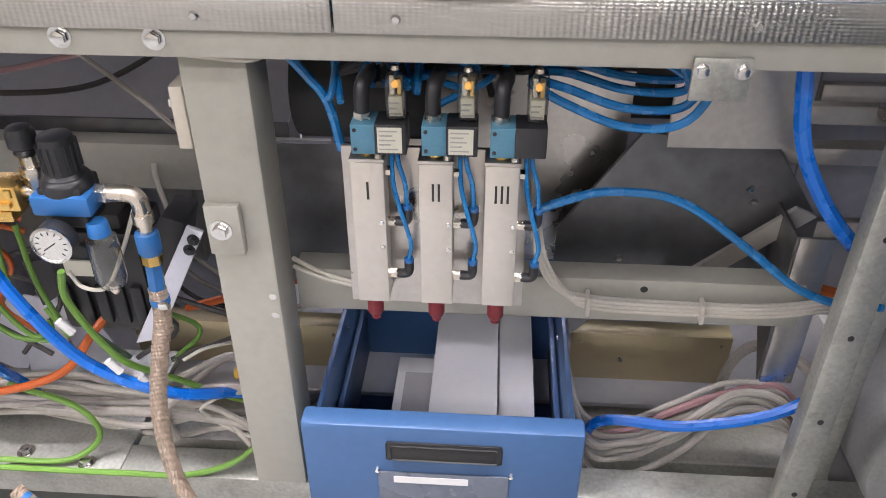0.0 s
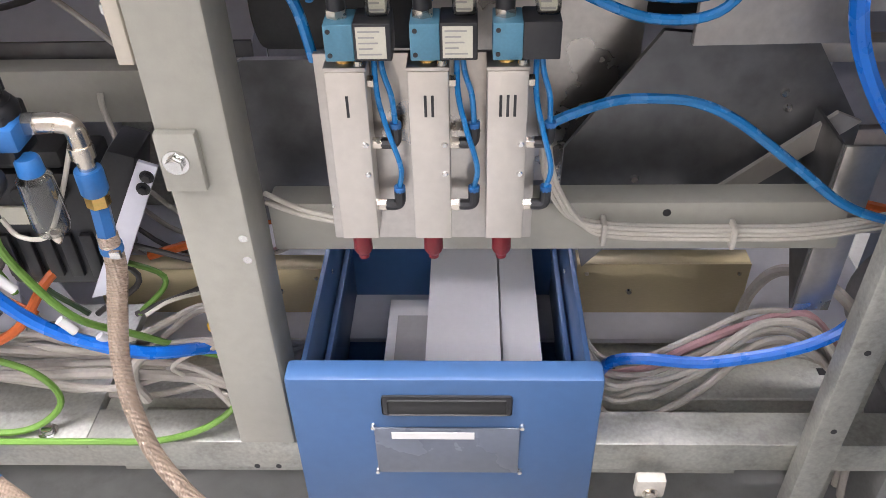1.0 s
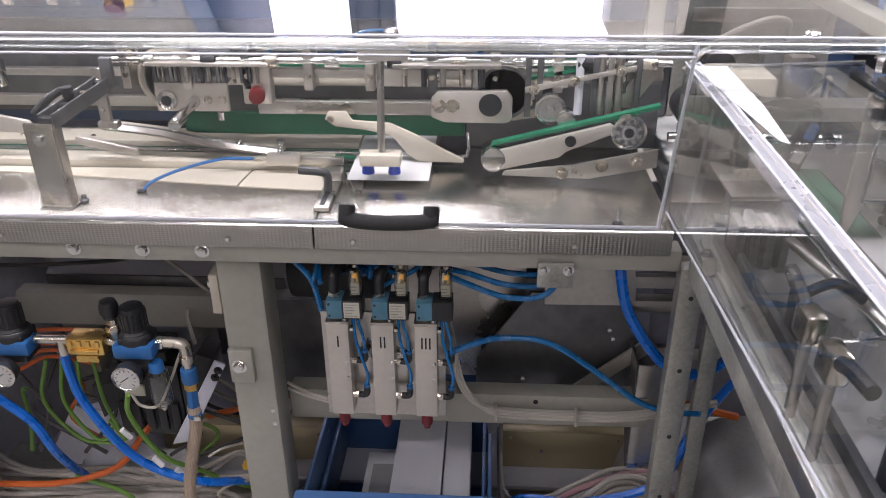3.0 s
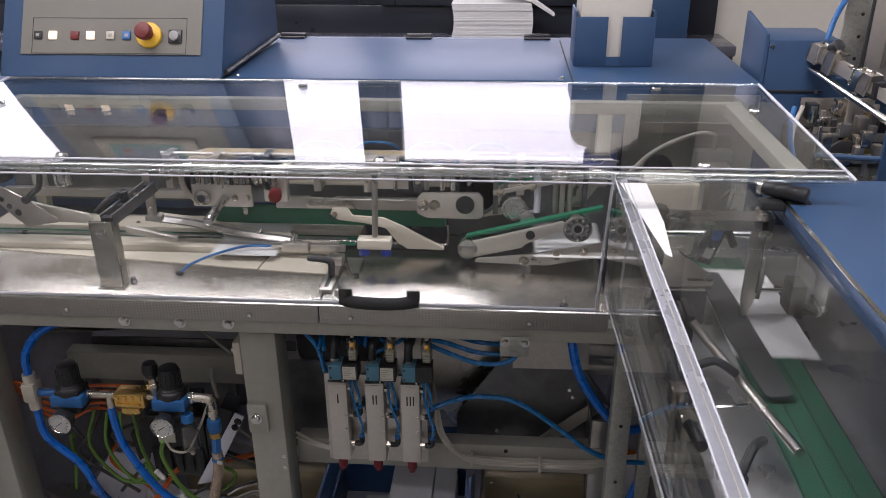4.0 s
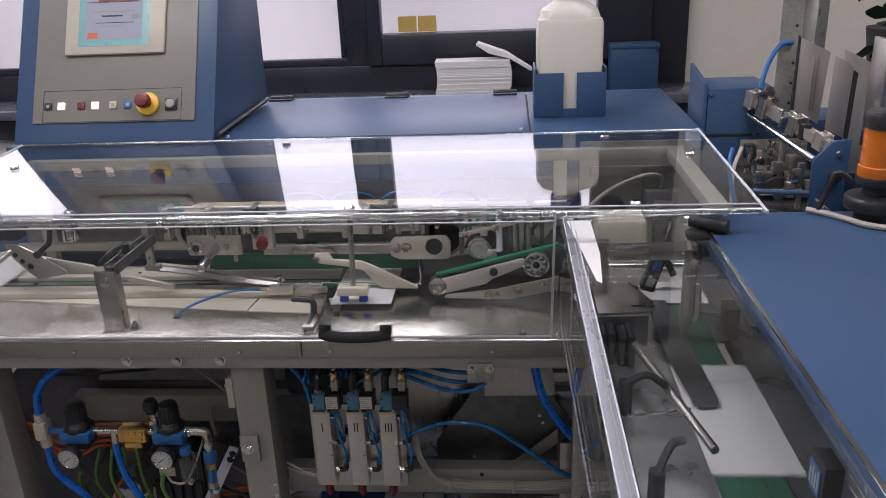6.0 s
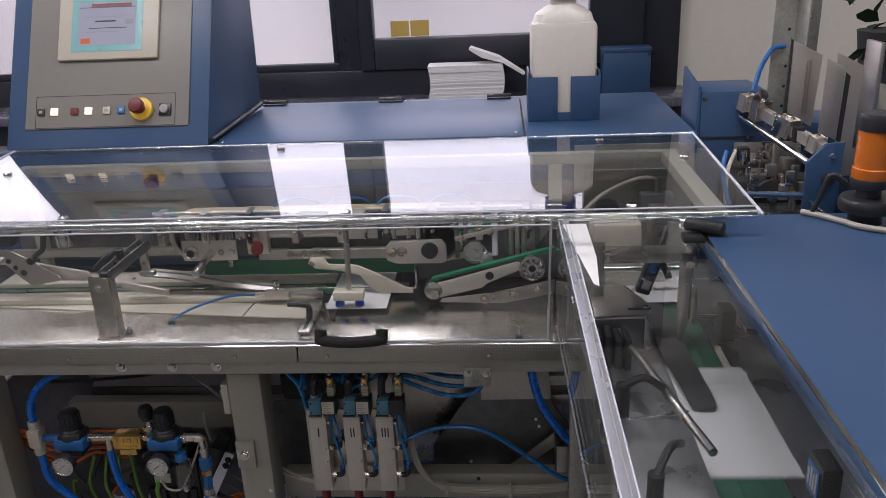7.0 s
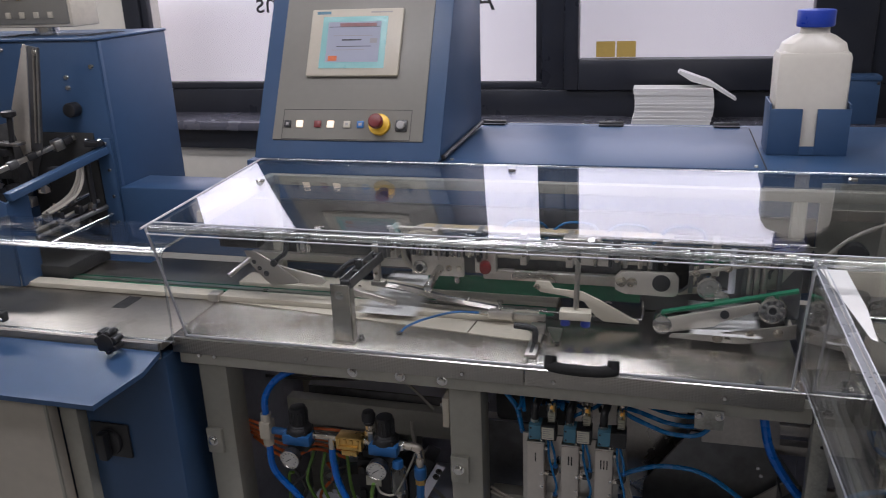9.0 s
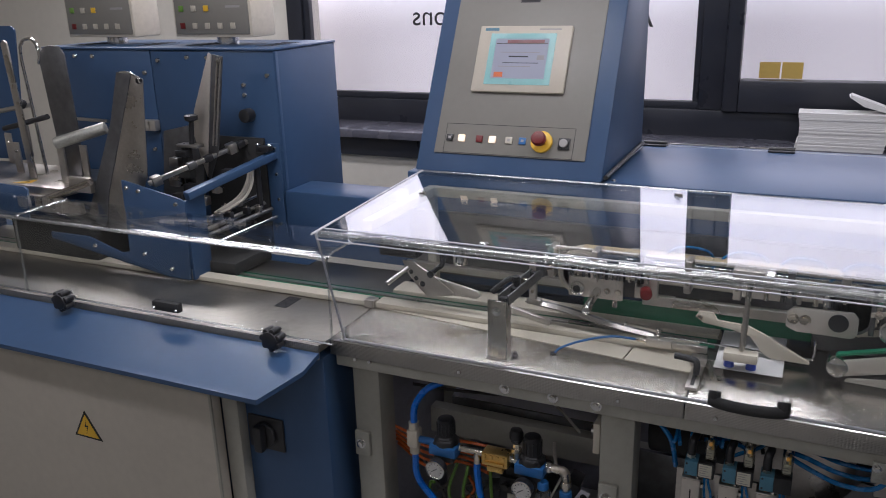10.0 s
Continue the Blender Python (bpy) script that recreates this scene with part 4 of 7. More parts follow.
solid("inner_leg", B(-0.66, 1.5, 0.0, -0.60, 1.56, 0.95, 0.003), GALV, "dark steel leg at the rear of the machine", "machine leg")
mo = thing("gear_motor", "grey cast electric motor on the floor beside the leg", "motor", (0.66, 0.78, 0.15))
part("casing", C((0.70, 0.80, 0.31), (0.70, 1.04, 0.31), 0.11, seg=40, bev=0.012), MOTORM, mo)
part("flange", C((0.70, 0.792, 0.31), (0.70, 0.80, 0.31), 0.07, seg=32, bev=0.002), MOTORM, mo)
part("stand", B(0.62, 0.82, 0.0, 0.78, 1.02, 0.22, 0.004), MOTORM, mo)
for a in range(4):
    part("bolt", bolt((0.70 + 0.055 * math.cos(a * 1.57 + 0.7), 0.792, 0.31 + 0.055 * math.sin(a * 1.57 + 0.7)), (0, -1, 0), 0.006, 0.005), CHROME, mo)
solid("brace", B(0.545, 0.86, 0.0, 0.575, 0.88, 0.95, 0.002), GALV, "thin scuffed steel brace beside the leg", "brace")

# cables on the machine floor
rnd = random.Random(11)
for k in range(11):
    y0, z0 = 0.87 + 0.018 * (k % 6), 0.245 + 0.012 * (k // 3)
    pts = [(-0.95, y0 + rnd.uniform(-0.02, 0.04), z0 + rnd.uniform(0, 0.05))]
    for x in (-0.8, -0.62, -0.47, -0.36, -0.27):
        pts.append((x, y0 + rnd.uniform(-0.03, 0.03), z0 + rnd.uniform(-0.01, 0.05) + 0.02 * math.sin(x * 9 + k)))
    pts += [(-0.215, 1.05, 0.2), (-0.22, 1.3, 0.16)]
    cable("loose_cable", pts, rnd.choice((0.005, 0.006, 0.0075)), (CABLE, WHITEC, CABLE, PINKC if k == 4 else CABLE)[k % 4], "pale grey cable lying in the machine base", "cable", "floor cables")
for k in range(9):
    y0, z0 = 0.90 + 0.02 * (k % 4), 0.20 + 0.013 * (k // 2)
    pts = [(0.205, 1.3, 0.16), (0.21, y0 + 0.02, z0), (0.28, y0 - 0.01 + rnd.uniform(-0.01, 0.01), z0 + rnd.uniform(-0.01, 0.02)), (0.36, y0, z0 + 0.03 + rnd.uniform(-0.01, 0.02)), (0.44, y0 + 0.02, 0.30 + rnd.uniform(-0.02, 0.03)), (0.52, y0 + 0.02, 0.31 + rnd.uniform(-0.04, 0.02)), (0.57, y0 - 0.03, 0.22 + rnd.uniform(-0.03, 0.03)), (0.59, y0 - 0.05, 0.05)]
    cable("loose_cable", pts, rnd.choice((0.0045, 0.006, 0.007)), PINKC if k == 3 else (CABLE, WHITEC)[k % 2], "pale grey cable bundle beside the drawer", "cable", "bundle cables")
rnd5 = random.Random(17)
for k in range(9):
    x0 = -0.80 + 0.05 * k
    cable("tangled_wire", [(x0, 0.90 + rnd5.uniform(0, 0.08), 0.56 + rnd5.uniform(-0.03, 0.03)), (x0 + rnd5.uniform(-0.08, 0.08), 0.92, 0.50 + rnd5.uniform(-0.03, 0.03)), (x0 + rnd5.uniform(-0.08, 0.1), 0.94, 0.43 + rnd5.uniform(-0.03, 0.03)), (x0 + rnd5.uniform(-0.1, 0.1), 0.92, 0.36)], 0.0042, (DARKC, GREENC, DARKC, ORANGE, DARKC, LEAFM)[k % 6], "tangled wire in the dark behind the air unit", "wire", "tangled wires")
for x0, y0, tilt in ((-0.70, 1.0, 12), (-0.62, 1.04, -18), (-0.79, 1.02, 30)):
    solid("duct_flap", B(-0.035, -0.002, 0.0, 0.035, 0.002, 0.17, 0.001, Matrix.Translation((x0, y0, 0.24)) @ Matrix.Rotation(radians(tilt), 4, "Y")), LAVENDER, "pale cut sheet standing behind the wires", "steel sheet", "pale cut sheets")
cable("conduit", [(0.47, 1.1, 0.14), (0.475, 1.08, 0.26), (0.50, 1.05, 0.33), (0.55, 1.0, 0.34), (0.62, 0.95, 0.28)], 0.009, CABLE, "ribbed grey conduit behind the bundle", "conduit")
cable("earth_cable", [(-0.47, 0.775, 0.63), (-0.478, 0.782, 0.575), (-0.445, 0.80, 0.47), (-0.40, 0.84, 0.40), (-0.32, 0.89, 0.31), (-0.24, 0.95, 0.24)], 0.0048, GREENC, "yellow-green cable from the terminal", "cable")
cable("earth_cable", [(-0.95, 0.81, 0.23), (-0.75, 0.795, 0.239), (-0.5, 0.795, 0.239), (-0.38, 0.80, 0.24), (-0.30, 0.83, 0.262), (-0.26, 0.90, 0.31)], 0.0048, GREENC, "yellow-green cable along the bottom rail", "cable")
cable("earth_cable", [(-0.66, 0.85, 0.36), (-0.56, 0.84, 0.33), (-0.53, 0.83, 0.28), (-0.58, 0.81, 0.245), (-0.68, 0.80, 0.25)], 0.0048, GREENC, "looped yellow-green cable on the floor", "cable")
for k in range(4):
    cable("earth_cable", [(-0.66 + k * 0.03, 0.86, 0.64), (-0.68 + k * 0.04, 0.85, 0.55), (-0.62 + k * 0.03, 0.84, 0.47), (-0.56, 0.85, 0.45 + k * 0.02)], 0.004, GREENC, "thin green wire behind the regulator", "cable", "green wires")
for k in range(5):
    cable("motor_cable", [(-0.86, 0.88 + 0.01 * k, 0.70 - 0.02 * k), (-0.74, 0.86, 0.69 - 0.02 * k), (-0.66, 0.87, 0.70 - 0.015 * k), (-0.58, 0.89, 0.69 - 0.02 * k)], 0.004, ORANGE, "thin orange cable behind the air unit", "cable", "orange cables")
cable("motor_cable", [(-0.85, 0.85, 0.33), (-0.68, 0.83, 0.36), (-0.56, 0.84, 0.40), (-0.50, 0.87, 0.47), (-0.44, 0.95, 0.50)], 0.0065, ORANGE, "thick orange cable in the machine base", "cable")
cable("motor_cable", [(-0.43, 1.0, 0.40), (-0.37, 1.0, 0.42), (-0.30, 1.0, 0.445), (-0.22, 1.02, 0.46)], 0.007, ORANGE, "thick orange cable passing behind the post", "cable")
cable("motor_cable", [(0.48, 0.97, 0.52), (0.56, 0.95, 0.51), (0.66, 0.94, 0.49)], 0.008, ORANGE, "thick orange cable beyond the leg", "cable")
ring = [(-0.325 + 0.05 * math.cos(a), 0.86 + 0.012 * math.sin(2 * a), 0.31 + 0.042 * math.sin(a)) for a in (0, 0.9, 1.8, 2.7, 3.6, 4.5, 5.4, 6.3, 7.2, 8.1)]
cable("coiled_wire", ring, 0.003, WHITEC, "thin white coiled wire by the post", "wire")
cable("coiled_wire", [(-0.42, 0.85, 0.26), (-0.43, 0.85, 0.30), (-0.41, 0.85, 0.345), (-0.36, 0.86, 0.36), (-0.28, 0.88, 0.35)], 0.007, CABLE, "grey cable curling up by the post", "cable")
cable("thin_wire", [(-0.47, 0.79, 0.62), (-0.455, 0.785, 0.60), (-0.42, 0.78, 0.605), (-0.395, 0.79, 0.65), (-0.37, 0.80, 0.71)], 0.0028, WHITEC, "thin white wire round the water bowl", "wire")
cable("thin_wire", [(-0.355, 0.80, 0.47), (-0.33, 0.82, 0.475), (-0.30, 0.86, 0.455), (-0.285, 0.9, 0.43)], 0.0025, WHITEC, "thin white wire beside the post", "wire")
cable("lead", [(-0.55, 0.93, 0.93), (-0.48, 0.95, 0.85), (-0.42, 0.97, 0.78), (-0.38, 0.99, 0.72)], 0.0035, CABLE, "grey lead hanging under the table", "wire")
for k in range(3):
    cable("lead", [(-0.85, 1.0, 0.86 - 0.05 * k), (-0.70, 1.05, 0.80 - 0.03 * k), (-0.55, 1.12, 0.83 - 0.05 * k), (-0.40, 1.2, 0.80)], 0.0045, (DARKC, PINKC, DARKC)[k], "cable hanging at the rear of the machine", "wire", "rear leads")

solid("cable_gland", B(-0.345, 0.93, 0.315, -0.325, 0.95, 0.33, 0.003), YELLOW, "small yellow and black plug behind the post", "plug")
part("tip", B(-0.325, 0.932, 0.317, -0.312, 0.948, 0.328, 0.003), BLACK, bpy.data.objects["cable_gland"])
for k, (x, z) in enumerate(((-0.50, 0.545), (-0.458, 0.468), (-0.425, 0.43))):
    solid("marker_sleeve", C((x, 0.782 + 0.012 * k, z), (x + 0.012, 0.785 + 0.012 * k, z - 0.022), 0.0056, seg=12), PAPER, "white marker sleeve on the green cable", "sleeve", "marker sleeves")
bl = thing("far_machine", "blue machine standing in the hall behind", "machine", (-0.9, 2.6, 0))
part("case", B(-1.5, 2.5, 0.0, -0.62, 2.9, 0.80, 0.006), BLUE, bl)
part("plinth", B(-1.52, 2.48, 0.0, -0.60, 2.92, 0.06, 0.004), RUBBER, bl)
for k in range(3):
    part("panel_seam", B(-1.36 + 0.25 * k, 2.496, 0.08, -1.354 + 0.25 * k, 2.50, 0.78), RUBBER, bl)
for k in range(5):
    cable("loose_cable", [(-0.90, 1.25 + 0.04 * k, 0.02), (-0.7, 1.3 + 0.05 * k, 0.14 + 0.01 * k), (-0.52, 1.22 + 0.03 * k, 0.15 + 0.02 * k), (-0.36, 1.3, 0.16), (-0.25, 1.45, 0.15)], 0.005, (PINKC, CABLE, DARKC, CABLE, WHITEC)[k], "cable on the white sheet under the machine", "cable", "rear floor cables")

# frame details
for bx in (-0.494, -0.382, -0.286):
    part("bolt", bolt((bx, 0.762, 0.932), (0, -1, 0), 0.008, 0.006), CHROME, frame_t)
for bx in (-0.88, -0.84):
    part("bolt", screw((bx, 0.762, 0.937), (0, -1, 0), 0.006, 0.004), CHROME, frame_t)
for bx in (-0.60, -0.238, -0.043, 0.294):
    part("screw", screw((bx, 0.752, 0.959), (0, -1, 0), 0.005, 0.004), CHROME, deck)
clip = part("latch_plate", B(0.241, 0.752, 0.884, 0.297, 0.757, 0.928, 0.0015), GALV, frame_t, "grey latch plate")
for p in ((0.25, 0.916), (0.288, 0.916)):
    part("bolt", bolt((p[0], 0.752, p[1]), (0, -1, 0), 0.006, 0.005), CHROME, clip)
for x, z in ((-0.282, 0.655), (-0.913, 0.65)):
    pl = part("bracket", B(x, 0.788, z, x + 0.042, 0.80, z + 0.068, 0.0015), GREY, frame_t)
    part("bolt", bolt((x + 0.018, 0.788, z + 0.036), (0, -1, 0), 0.009, 0.008), CHROME, pl)
pl = part("bracket", B(-0.30, 0.80, 0.79, -0.2845, 0.86, 0.865, 0.002), CREAM, frame_t, "cream side bracket")
part("bolt", bolt((-0.30, 0.82, 0.84), (-1, 0, 0), 0.009, 0.006), CHROME, pl)
for z in (0.585, 0.555):
    part("hole", C((-0.218, 0.80, z), (-0.218, 0.7992, z), 0.005, seg=14), CHROME, frame_t)
for x, z in ((0.26, 0.56),):
    part("hole", C((x, 0.88, z), (x, 0.8792, z), 0.005, seg=14), INK, frame_t)
for x in (-0.265, -0.235):
    part("hole", C((x, 0.79, 0.195), (x, 0.7892, 0.195), 0.004, seg=12), INK, frame_t)
fc = part("foot_clip", B(0.255, 0.772, 0.155, 0.295, 0.789, 0.19, 0.003), WHITEC, frame_t, "pale foot clip with screw")
part("bolt", bolt((0.275, 0.772, 0.165), (0, -1, 0), 0.007, 0.005), NICKEL, fc)
for z in (0.86, 0.72, 0.58, 0.44, 0.30):
    part("hole", C((0.485, 0.77, z), (0.485, 0.7692, z), 0.004, seg=12), INK, frame_t)

# drawer details
grip = part("grip", B(-0.079, 0.760, 0.338, 0.081, 0.7645, 0.372, 0.004), BLACK, dr, "recessed dark grip")
part("grip_hollow", B(-0.072, 0.7588, 0.3415, 0.074, 0.7602, 0.368, 0.003), RUBBER, grip)
pane = part("viewing_pane", B(-0.092, 0.7615, 0.222, 0.092, 0.7645, 0.312, 0.0012), mat("dull_plastic_pane", (0.11, 0.125, 0.16), 0.25, 0, 0.15, 8), dr, "dull plastic viewing pane")
part("paper_strip", B(-0.07, 0.7608, 0.292, 0.035, 0.7613, 0.305), PAPER, pane)
for sx in (-0.0925, 0.0945):
    for sz in (0.225, 0.315):
        part("screw", screw((sx, 0.7645, sz), (0, -1, 0), 0.004, 0.006), CHROME, dr)
for sx in (-0.17, 0.166):
    part("runner", B(sx - 0.004, 0.83, 0.28, sx + 0.004, 1.2, 0.30, 0.001), BLUE_D, dr)
    part("screw", screw((sx, 1.0, 0.37), (1 if sx < 0 else -1, 0, 0), 0.004, 0.002), CHROME, dr)
sheet_a = solid("folded_card", B(-0.10, 0.80, 0.127, 0.0, 1.09, 0.235, 0.002), PAPER, "white card with a grey field lying in the drawer", "paper")
part("grey_field", B(-0.085, 0.83, 0.2352, -0.01, 1.05, 0.236), GREYCARD, sheet_a, "grey printed field")
rnd6 = random.Random(9)
for x0, x1, zt in ((-0.035, 0.074, 0.265), (0.078, 0.135, 0.255)):
    ream = thing("paper_ream", "stack of white sheets in the drawer", "paper", ((x0 + x1) / 2, 1.0, 0.127), "paper stacks")
    n_s = 14
    for k in range(n_s):
        h, dx, dy = (zt - 0.127) / n_s, rnd6.uniform(-0.0015, 0.0015), rnd6.uniform(-0.003, 0.004)
        part("sheet", B(x0 + dx, 0.805 + dy, 0.127 + h * k, x1 + dx, 1.2 + dy, 0.127 + h * (k + 1) - 0.0008), PAPER, ream)


# ---- on the table under the hood ----
guide = thing("paper_guide_bed", "cream guide bars with dark belt slots on the table", "guide rail", (-0.5, 1.0, DZ))
part("front_bar", B(-0.935, 0.966, DZ + 0.0005, -0.112, 1.012, DZ + 0.016, 0.0015), CREAM, guide)
part("front_plate", prism([(-0.90, 0.963), (-0.255, 0.963), (-0.262, 0.893), (-0.55, 0.925)], "z", DZ + 0.0005, DZ + 0.003), CREAM, guide)
part("front_plate", prism([(-0.250, 0.963), (-0.112, 0.963), (-0.112, 0.878), (-0.258, 0.892)], "z", DZ + 0.0005, DZ + 0.003), CREAM, guide)
part("slot_floor", B(-3.4, 1.014, DZ - 0.002, 0.10, 1.075, DZ + 0.002), RUBBER, guide)
part("slot_belt", B(-3.4, 1.022, DZ + 0.002, -0.08, 1.034, DZ + 0.006), GREENBELT, guide)
part("slot_belt", B(-3.4, 1.052, DZ + 0.002, -0.08, 1.064, DZ + 0.006), GREENBELT, guide)
part("middle_bar", B(-3.4, 1.036, DZ + 0.002, -0.10, 1.050, DZ + 0.010, 0.001), STEEL2, guide)
part("rear_plate", B(-0.94, 1.077, DZ, -0.08, 1.15, DZ + 0.012, 0.001), CREAM, guide)
part("left_bar", B(-3.4, 0.968, DZ + 0.0005, -0.96, 1.010, DZ + 0.014, 0.001), CREAM, guide)
part("joint_block", B(-0.965, 0.958, DZ + 0.0005, -0.936, 0.99, DZ + 0.022, 0.002), STEEL2, guide)
for x in (-0.86, -0.74, -0.60, -0.47):
    part("plate_screw", screw((x, 1.10, DZ + 0.012), (0, 0, 1), 0.005, 0.002), NICKEL, guide)
solid("back_plate", B(-0.93, 1.185, DZ + 0.035, 0.50, 1.205, 1.20, 0.002), DARKSTEEL, "dark steel plate behind the paper guides", "steel plate")
for x0, x1, y, z, h, m in ((-0.92, -0.42, 1.12, 1.05, 0.02, STEEL2), (-0.90, -0.30, 1.15, 1.10, 0.014, STEEL2), (-0.42, 0.45, 1.00, 1.142, 0.016, STEEL2), (-0.42, 0.45, 1.03, 1.165, 0.012, CHROME), (-0.40, 0.30, 1.08, 1.105, 0.016, CREAM), (-0.30, 0.47, 1.12, 1.15, 0.02, STEEL2)):
    solid("cross_bar", B(x0, y, z, x1, y + 0.018, z + h, 0.002), m, "steel bar of the folding unit", "machine bar", "folding unit bars")

arm = thing("arm_bracket", "upright steel bracket carrying a black clamp rod", "bracket", (-0.52, 0.80, DZ))
part("upright", B(-0.545, 0.790, DZ, -0.500, 0.797, 1.128, 0.002), STEEL, arm)
part("upright_side", B(-0.507, 0.797, DZ, -0.500, 0.82, 1.128, 0.001), STEEL2, arm)
part("bolt", bolt((-0.523, 0.790, 1.103), (0, -1, 0), 0.007, 0.005), CHROME, arm)
for cx in (-0.512, -0.490):
    m = Matrix.Translation((cx - 0.010, 0.80, 1.128)) @ Matrix.Rotation(radians(-11), 4, "Z") @ Matrix.Rotation(radians(7), 4, "X")
    part("channel_side", B(-0.002, 0.0, -0.012, 0.002, 0.15, 0.012, 0.001, m), DARKSTEEL, arm)
m = Matrix.Translation((-0.512, 0.80, 1.128)) @ Matrix.Rotation(radians(-11), 4, "Z") @ Matrix.Rotation(radians(7), 4, "X")
for ky, km in ((0.002, BLACK), (0.052, BLACK), (0.10, NICKEL), (0.142, BLACK)):
    part("channel_pin", B(-0.010, ky - 0.006, -0.008, 0.012, ky + 0.006, 0.008, 0.003, m), km, arm)
part("clamp_lever", tube([(-0.500, 0.868, 1.152), (-0.515, 0.868, 1.156), (-0.533, 0.858, 1.146), (-0.556, 0.848, 1.124)], 0.0068, 10, 5), BLACK, arm, "black clamp lever")
part("lever_hub", C((-0.505, 0.87, 1.138), (-0.505, 0.868, 1.163), 0.009, seg=14, bev=0.002), BLACK, arm)
part("clamp", B(-0.500, 0.944, 1.075, -0.482, 0.956, 1.172, 0.002), STEEL2, arm)
part("clamp_bar", B(-0.482, 0.940, 1.14, -0.462, 0.952, 1.19, 0.002), DARKSTEEL, arm)
part("clamp_foot", B(-0.505, 0.94, 1.068, -0.47, 0.958, 1.08, 0.002), STEEL2, arm)
for cz in (1.10, 1.15):
    part("clamp_screw", screw((-0.491, 0.944, cz), (0, -1, 0), 0.0045, 0.004), NICKEL, arm)
part("foot_flange", B(-0.550, 0.786, DZ, -0.496, 0.826, DZ + 0.0025, 0.001), STEEL2, arm)
part("foot_screw", RV([(0.006, 0), (0.007, 0.006), (0.0045, 0.009), (0.0045, 0.014), (0.003, 0.015)], (-0.488, 0.815, DZ + 0.001), (0, 0, 1), 14), DARKSTEEL, arm)
sh = thing("guide_shoe", "bent steel guide shoe on a pivoting plate", "paper guide", (-0.7, 0.95, 1.05))
part("plate", prism([(-0.838, 1.136), (-0.81, 1.136), (-0.757, 1.107), (-0.70, 1.066), (-0.70, 1.058), (-0.77, 1.046), (-0.789, 1.062), (-0.825, 1.103)], "y", 0.948, 0.953, 0.001), STEEL2, sh)
for hx, hz, hr in ((-0.814, 1.108, 0.006), (-0.800, 1.092, 0.006), (-0.783, 1.079, 0.0075)):
    part("slot_hole", C((hx, 0.9485, hz), (hx, 0.9475, hz), hr, seg=14), INK, sh)
part("ski", prism([(-0.765, 1.097), (-0.735, 1.090), (-0.642, 1.072), (-0.632, 1.060), (-0.645, 1.050), (-0.72, 1.052)], "y", 0.964, 0.972, 0.001), ALU, sh, "pale bent ski plate")
part("rod", C((-0.862, 0.905, 1.085), (-0.822, 0.955, 1.118), 0.0062, seg=12), STEEL2, sh)
part("pivot_block", B(-0.905, 0.95, 1.142, -0.80, 0.99, 1.172, 0.003), BLACK, sh, "black pivot block")
for px in (-0.895, -0.868, -0.835):
    part("pivot_stud", C((px, 0.955, 1.172), (px, 0.955, 1.190), 0.005, seg=10), DARKSTEEL, sh)
part("cylinder", C((-0.70, 1.0, 1.125), (-0.70, 1.0, 1.168), 0.019, seg=20, bev=0.002), CHROME, sh)
part("lever", tube([(-0.757, 0.948, 1.110), (-0.742, 0.95, 1.124), (-0.730, 0.955, 1.135), (-0.728, 0.965, 1.163)], 0.0062, 10, 5), BLACK, sh)
part("lever_hub", C((-0.757, 0.952, 1.110), (-0.757, 0.940, 1.110), 0.009, seg=14), BLACK, sh)
part("pale_bar", B(-0.56, 0.955, 1.022, -0.45, 0.968, 1.036, 0.001, Matrix.Translation((-0.5, 0.96, 1.03)) @ Matrix.Rotation(radians(12), 4, "Y") @ Matrix.Translation((0.5, -0.96, -1.03))), ALU, sh)
for k, (y, z) in enumerate(((0.985, 1.045), (1.01, 1.038), (1.04, 1.03))):
    ski = [(-0.52, y, z + 0.012), (-0.42, y, z), (-0.32, y - 0.005, z - 0.016), (-0.21, y - 0.005, z - 0.03)]
    bmk = tube(ski, 0.006, 4, 6)
    bmesh.ops.scale(bmk, vec=(1, 1.8, 1), verts=bmk.verts, space=Matrix.Translation((0, -y, 0)))
    solid("guide_ski", bmk, (STEEL2, DARKSTEEL, CREAM)[k], "curved steel paper ski over the belts", "paper guide", "paper skis")

ra = thing("roller_block", "aluminium roller block with bearing and crank pin", "roller block", (-0.35, 1.0, 1.1))
part("plate", B(-0.418, 0.992, 1.083, -0.288, 1.0, 1.135, 0.004), ALU, ra)
part("bearing", C((-0.395, 0.992, 1.105), (-0.395, 0.984, 1.105), 0.018, seg=24, bev=0.002), CHROME, ra)
part("bearing_core", C((-0.395, 0.984, 1.105), (-0.395, 0.982, 1.105), 0.009, seg=16), BLACK, ra)
part("pin", C((-0.347, 0.99, 1.104), (-0.343, 0.870, 1.100), 0.0098, seg=18, bev=0.002), CHROME, ra, "polished steel pin")
for x in (-0.325, -0.30):
    part("bolt", screw((x, 0.992, 1.105), (0, -1, 0), 0.008, 0.005), NICKEL, ra)
wh = part("wheel", C((-0.392, 1.004, 1.138), (-0.392, 1.05, 1.138), 0.057, seg=40, bev=0.003), CREAM, ra, "cream drive wheel")
part("wheel_ring", RV([(0.050, 0), (0.050, 0.002), (0.043, 0.002), (0.042, 0.0)], (-0.392, 1.004, 1.138), (0, -1, 0), 32), STEEL2, wh)
part("wheel_core", C((-0.392, 1.004, 1.138), (-0.392, 1.0015, 1.138), 0.030, seg=28), DARKSTEEL, wh)
part("flat_belt", B(-0.392, 1.008, 1.196, 0.185, 1.040, 1.199), TANBELT, ra, "tan flat belt")
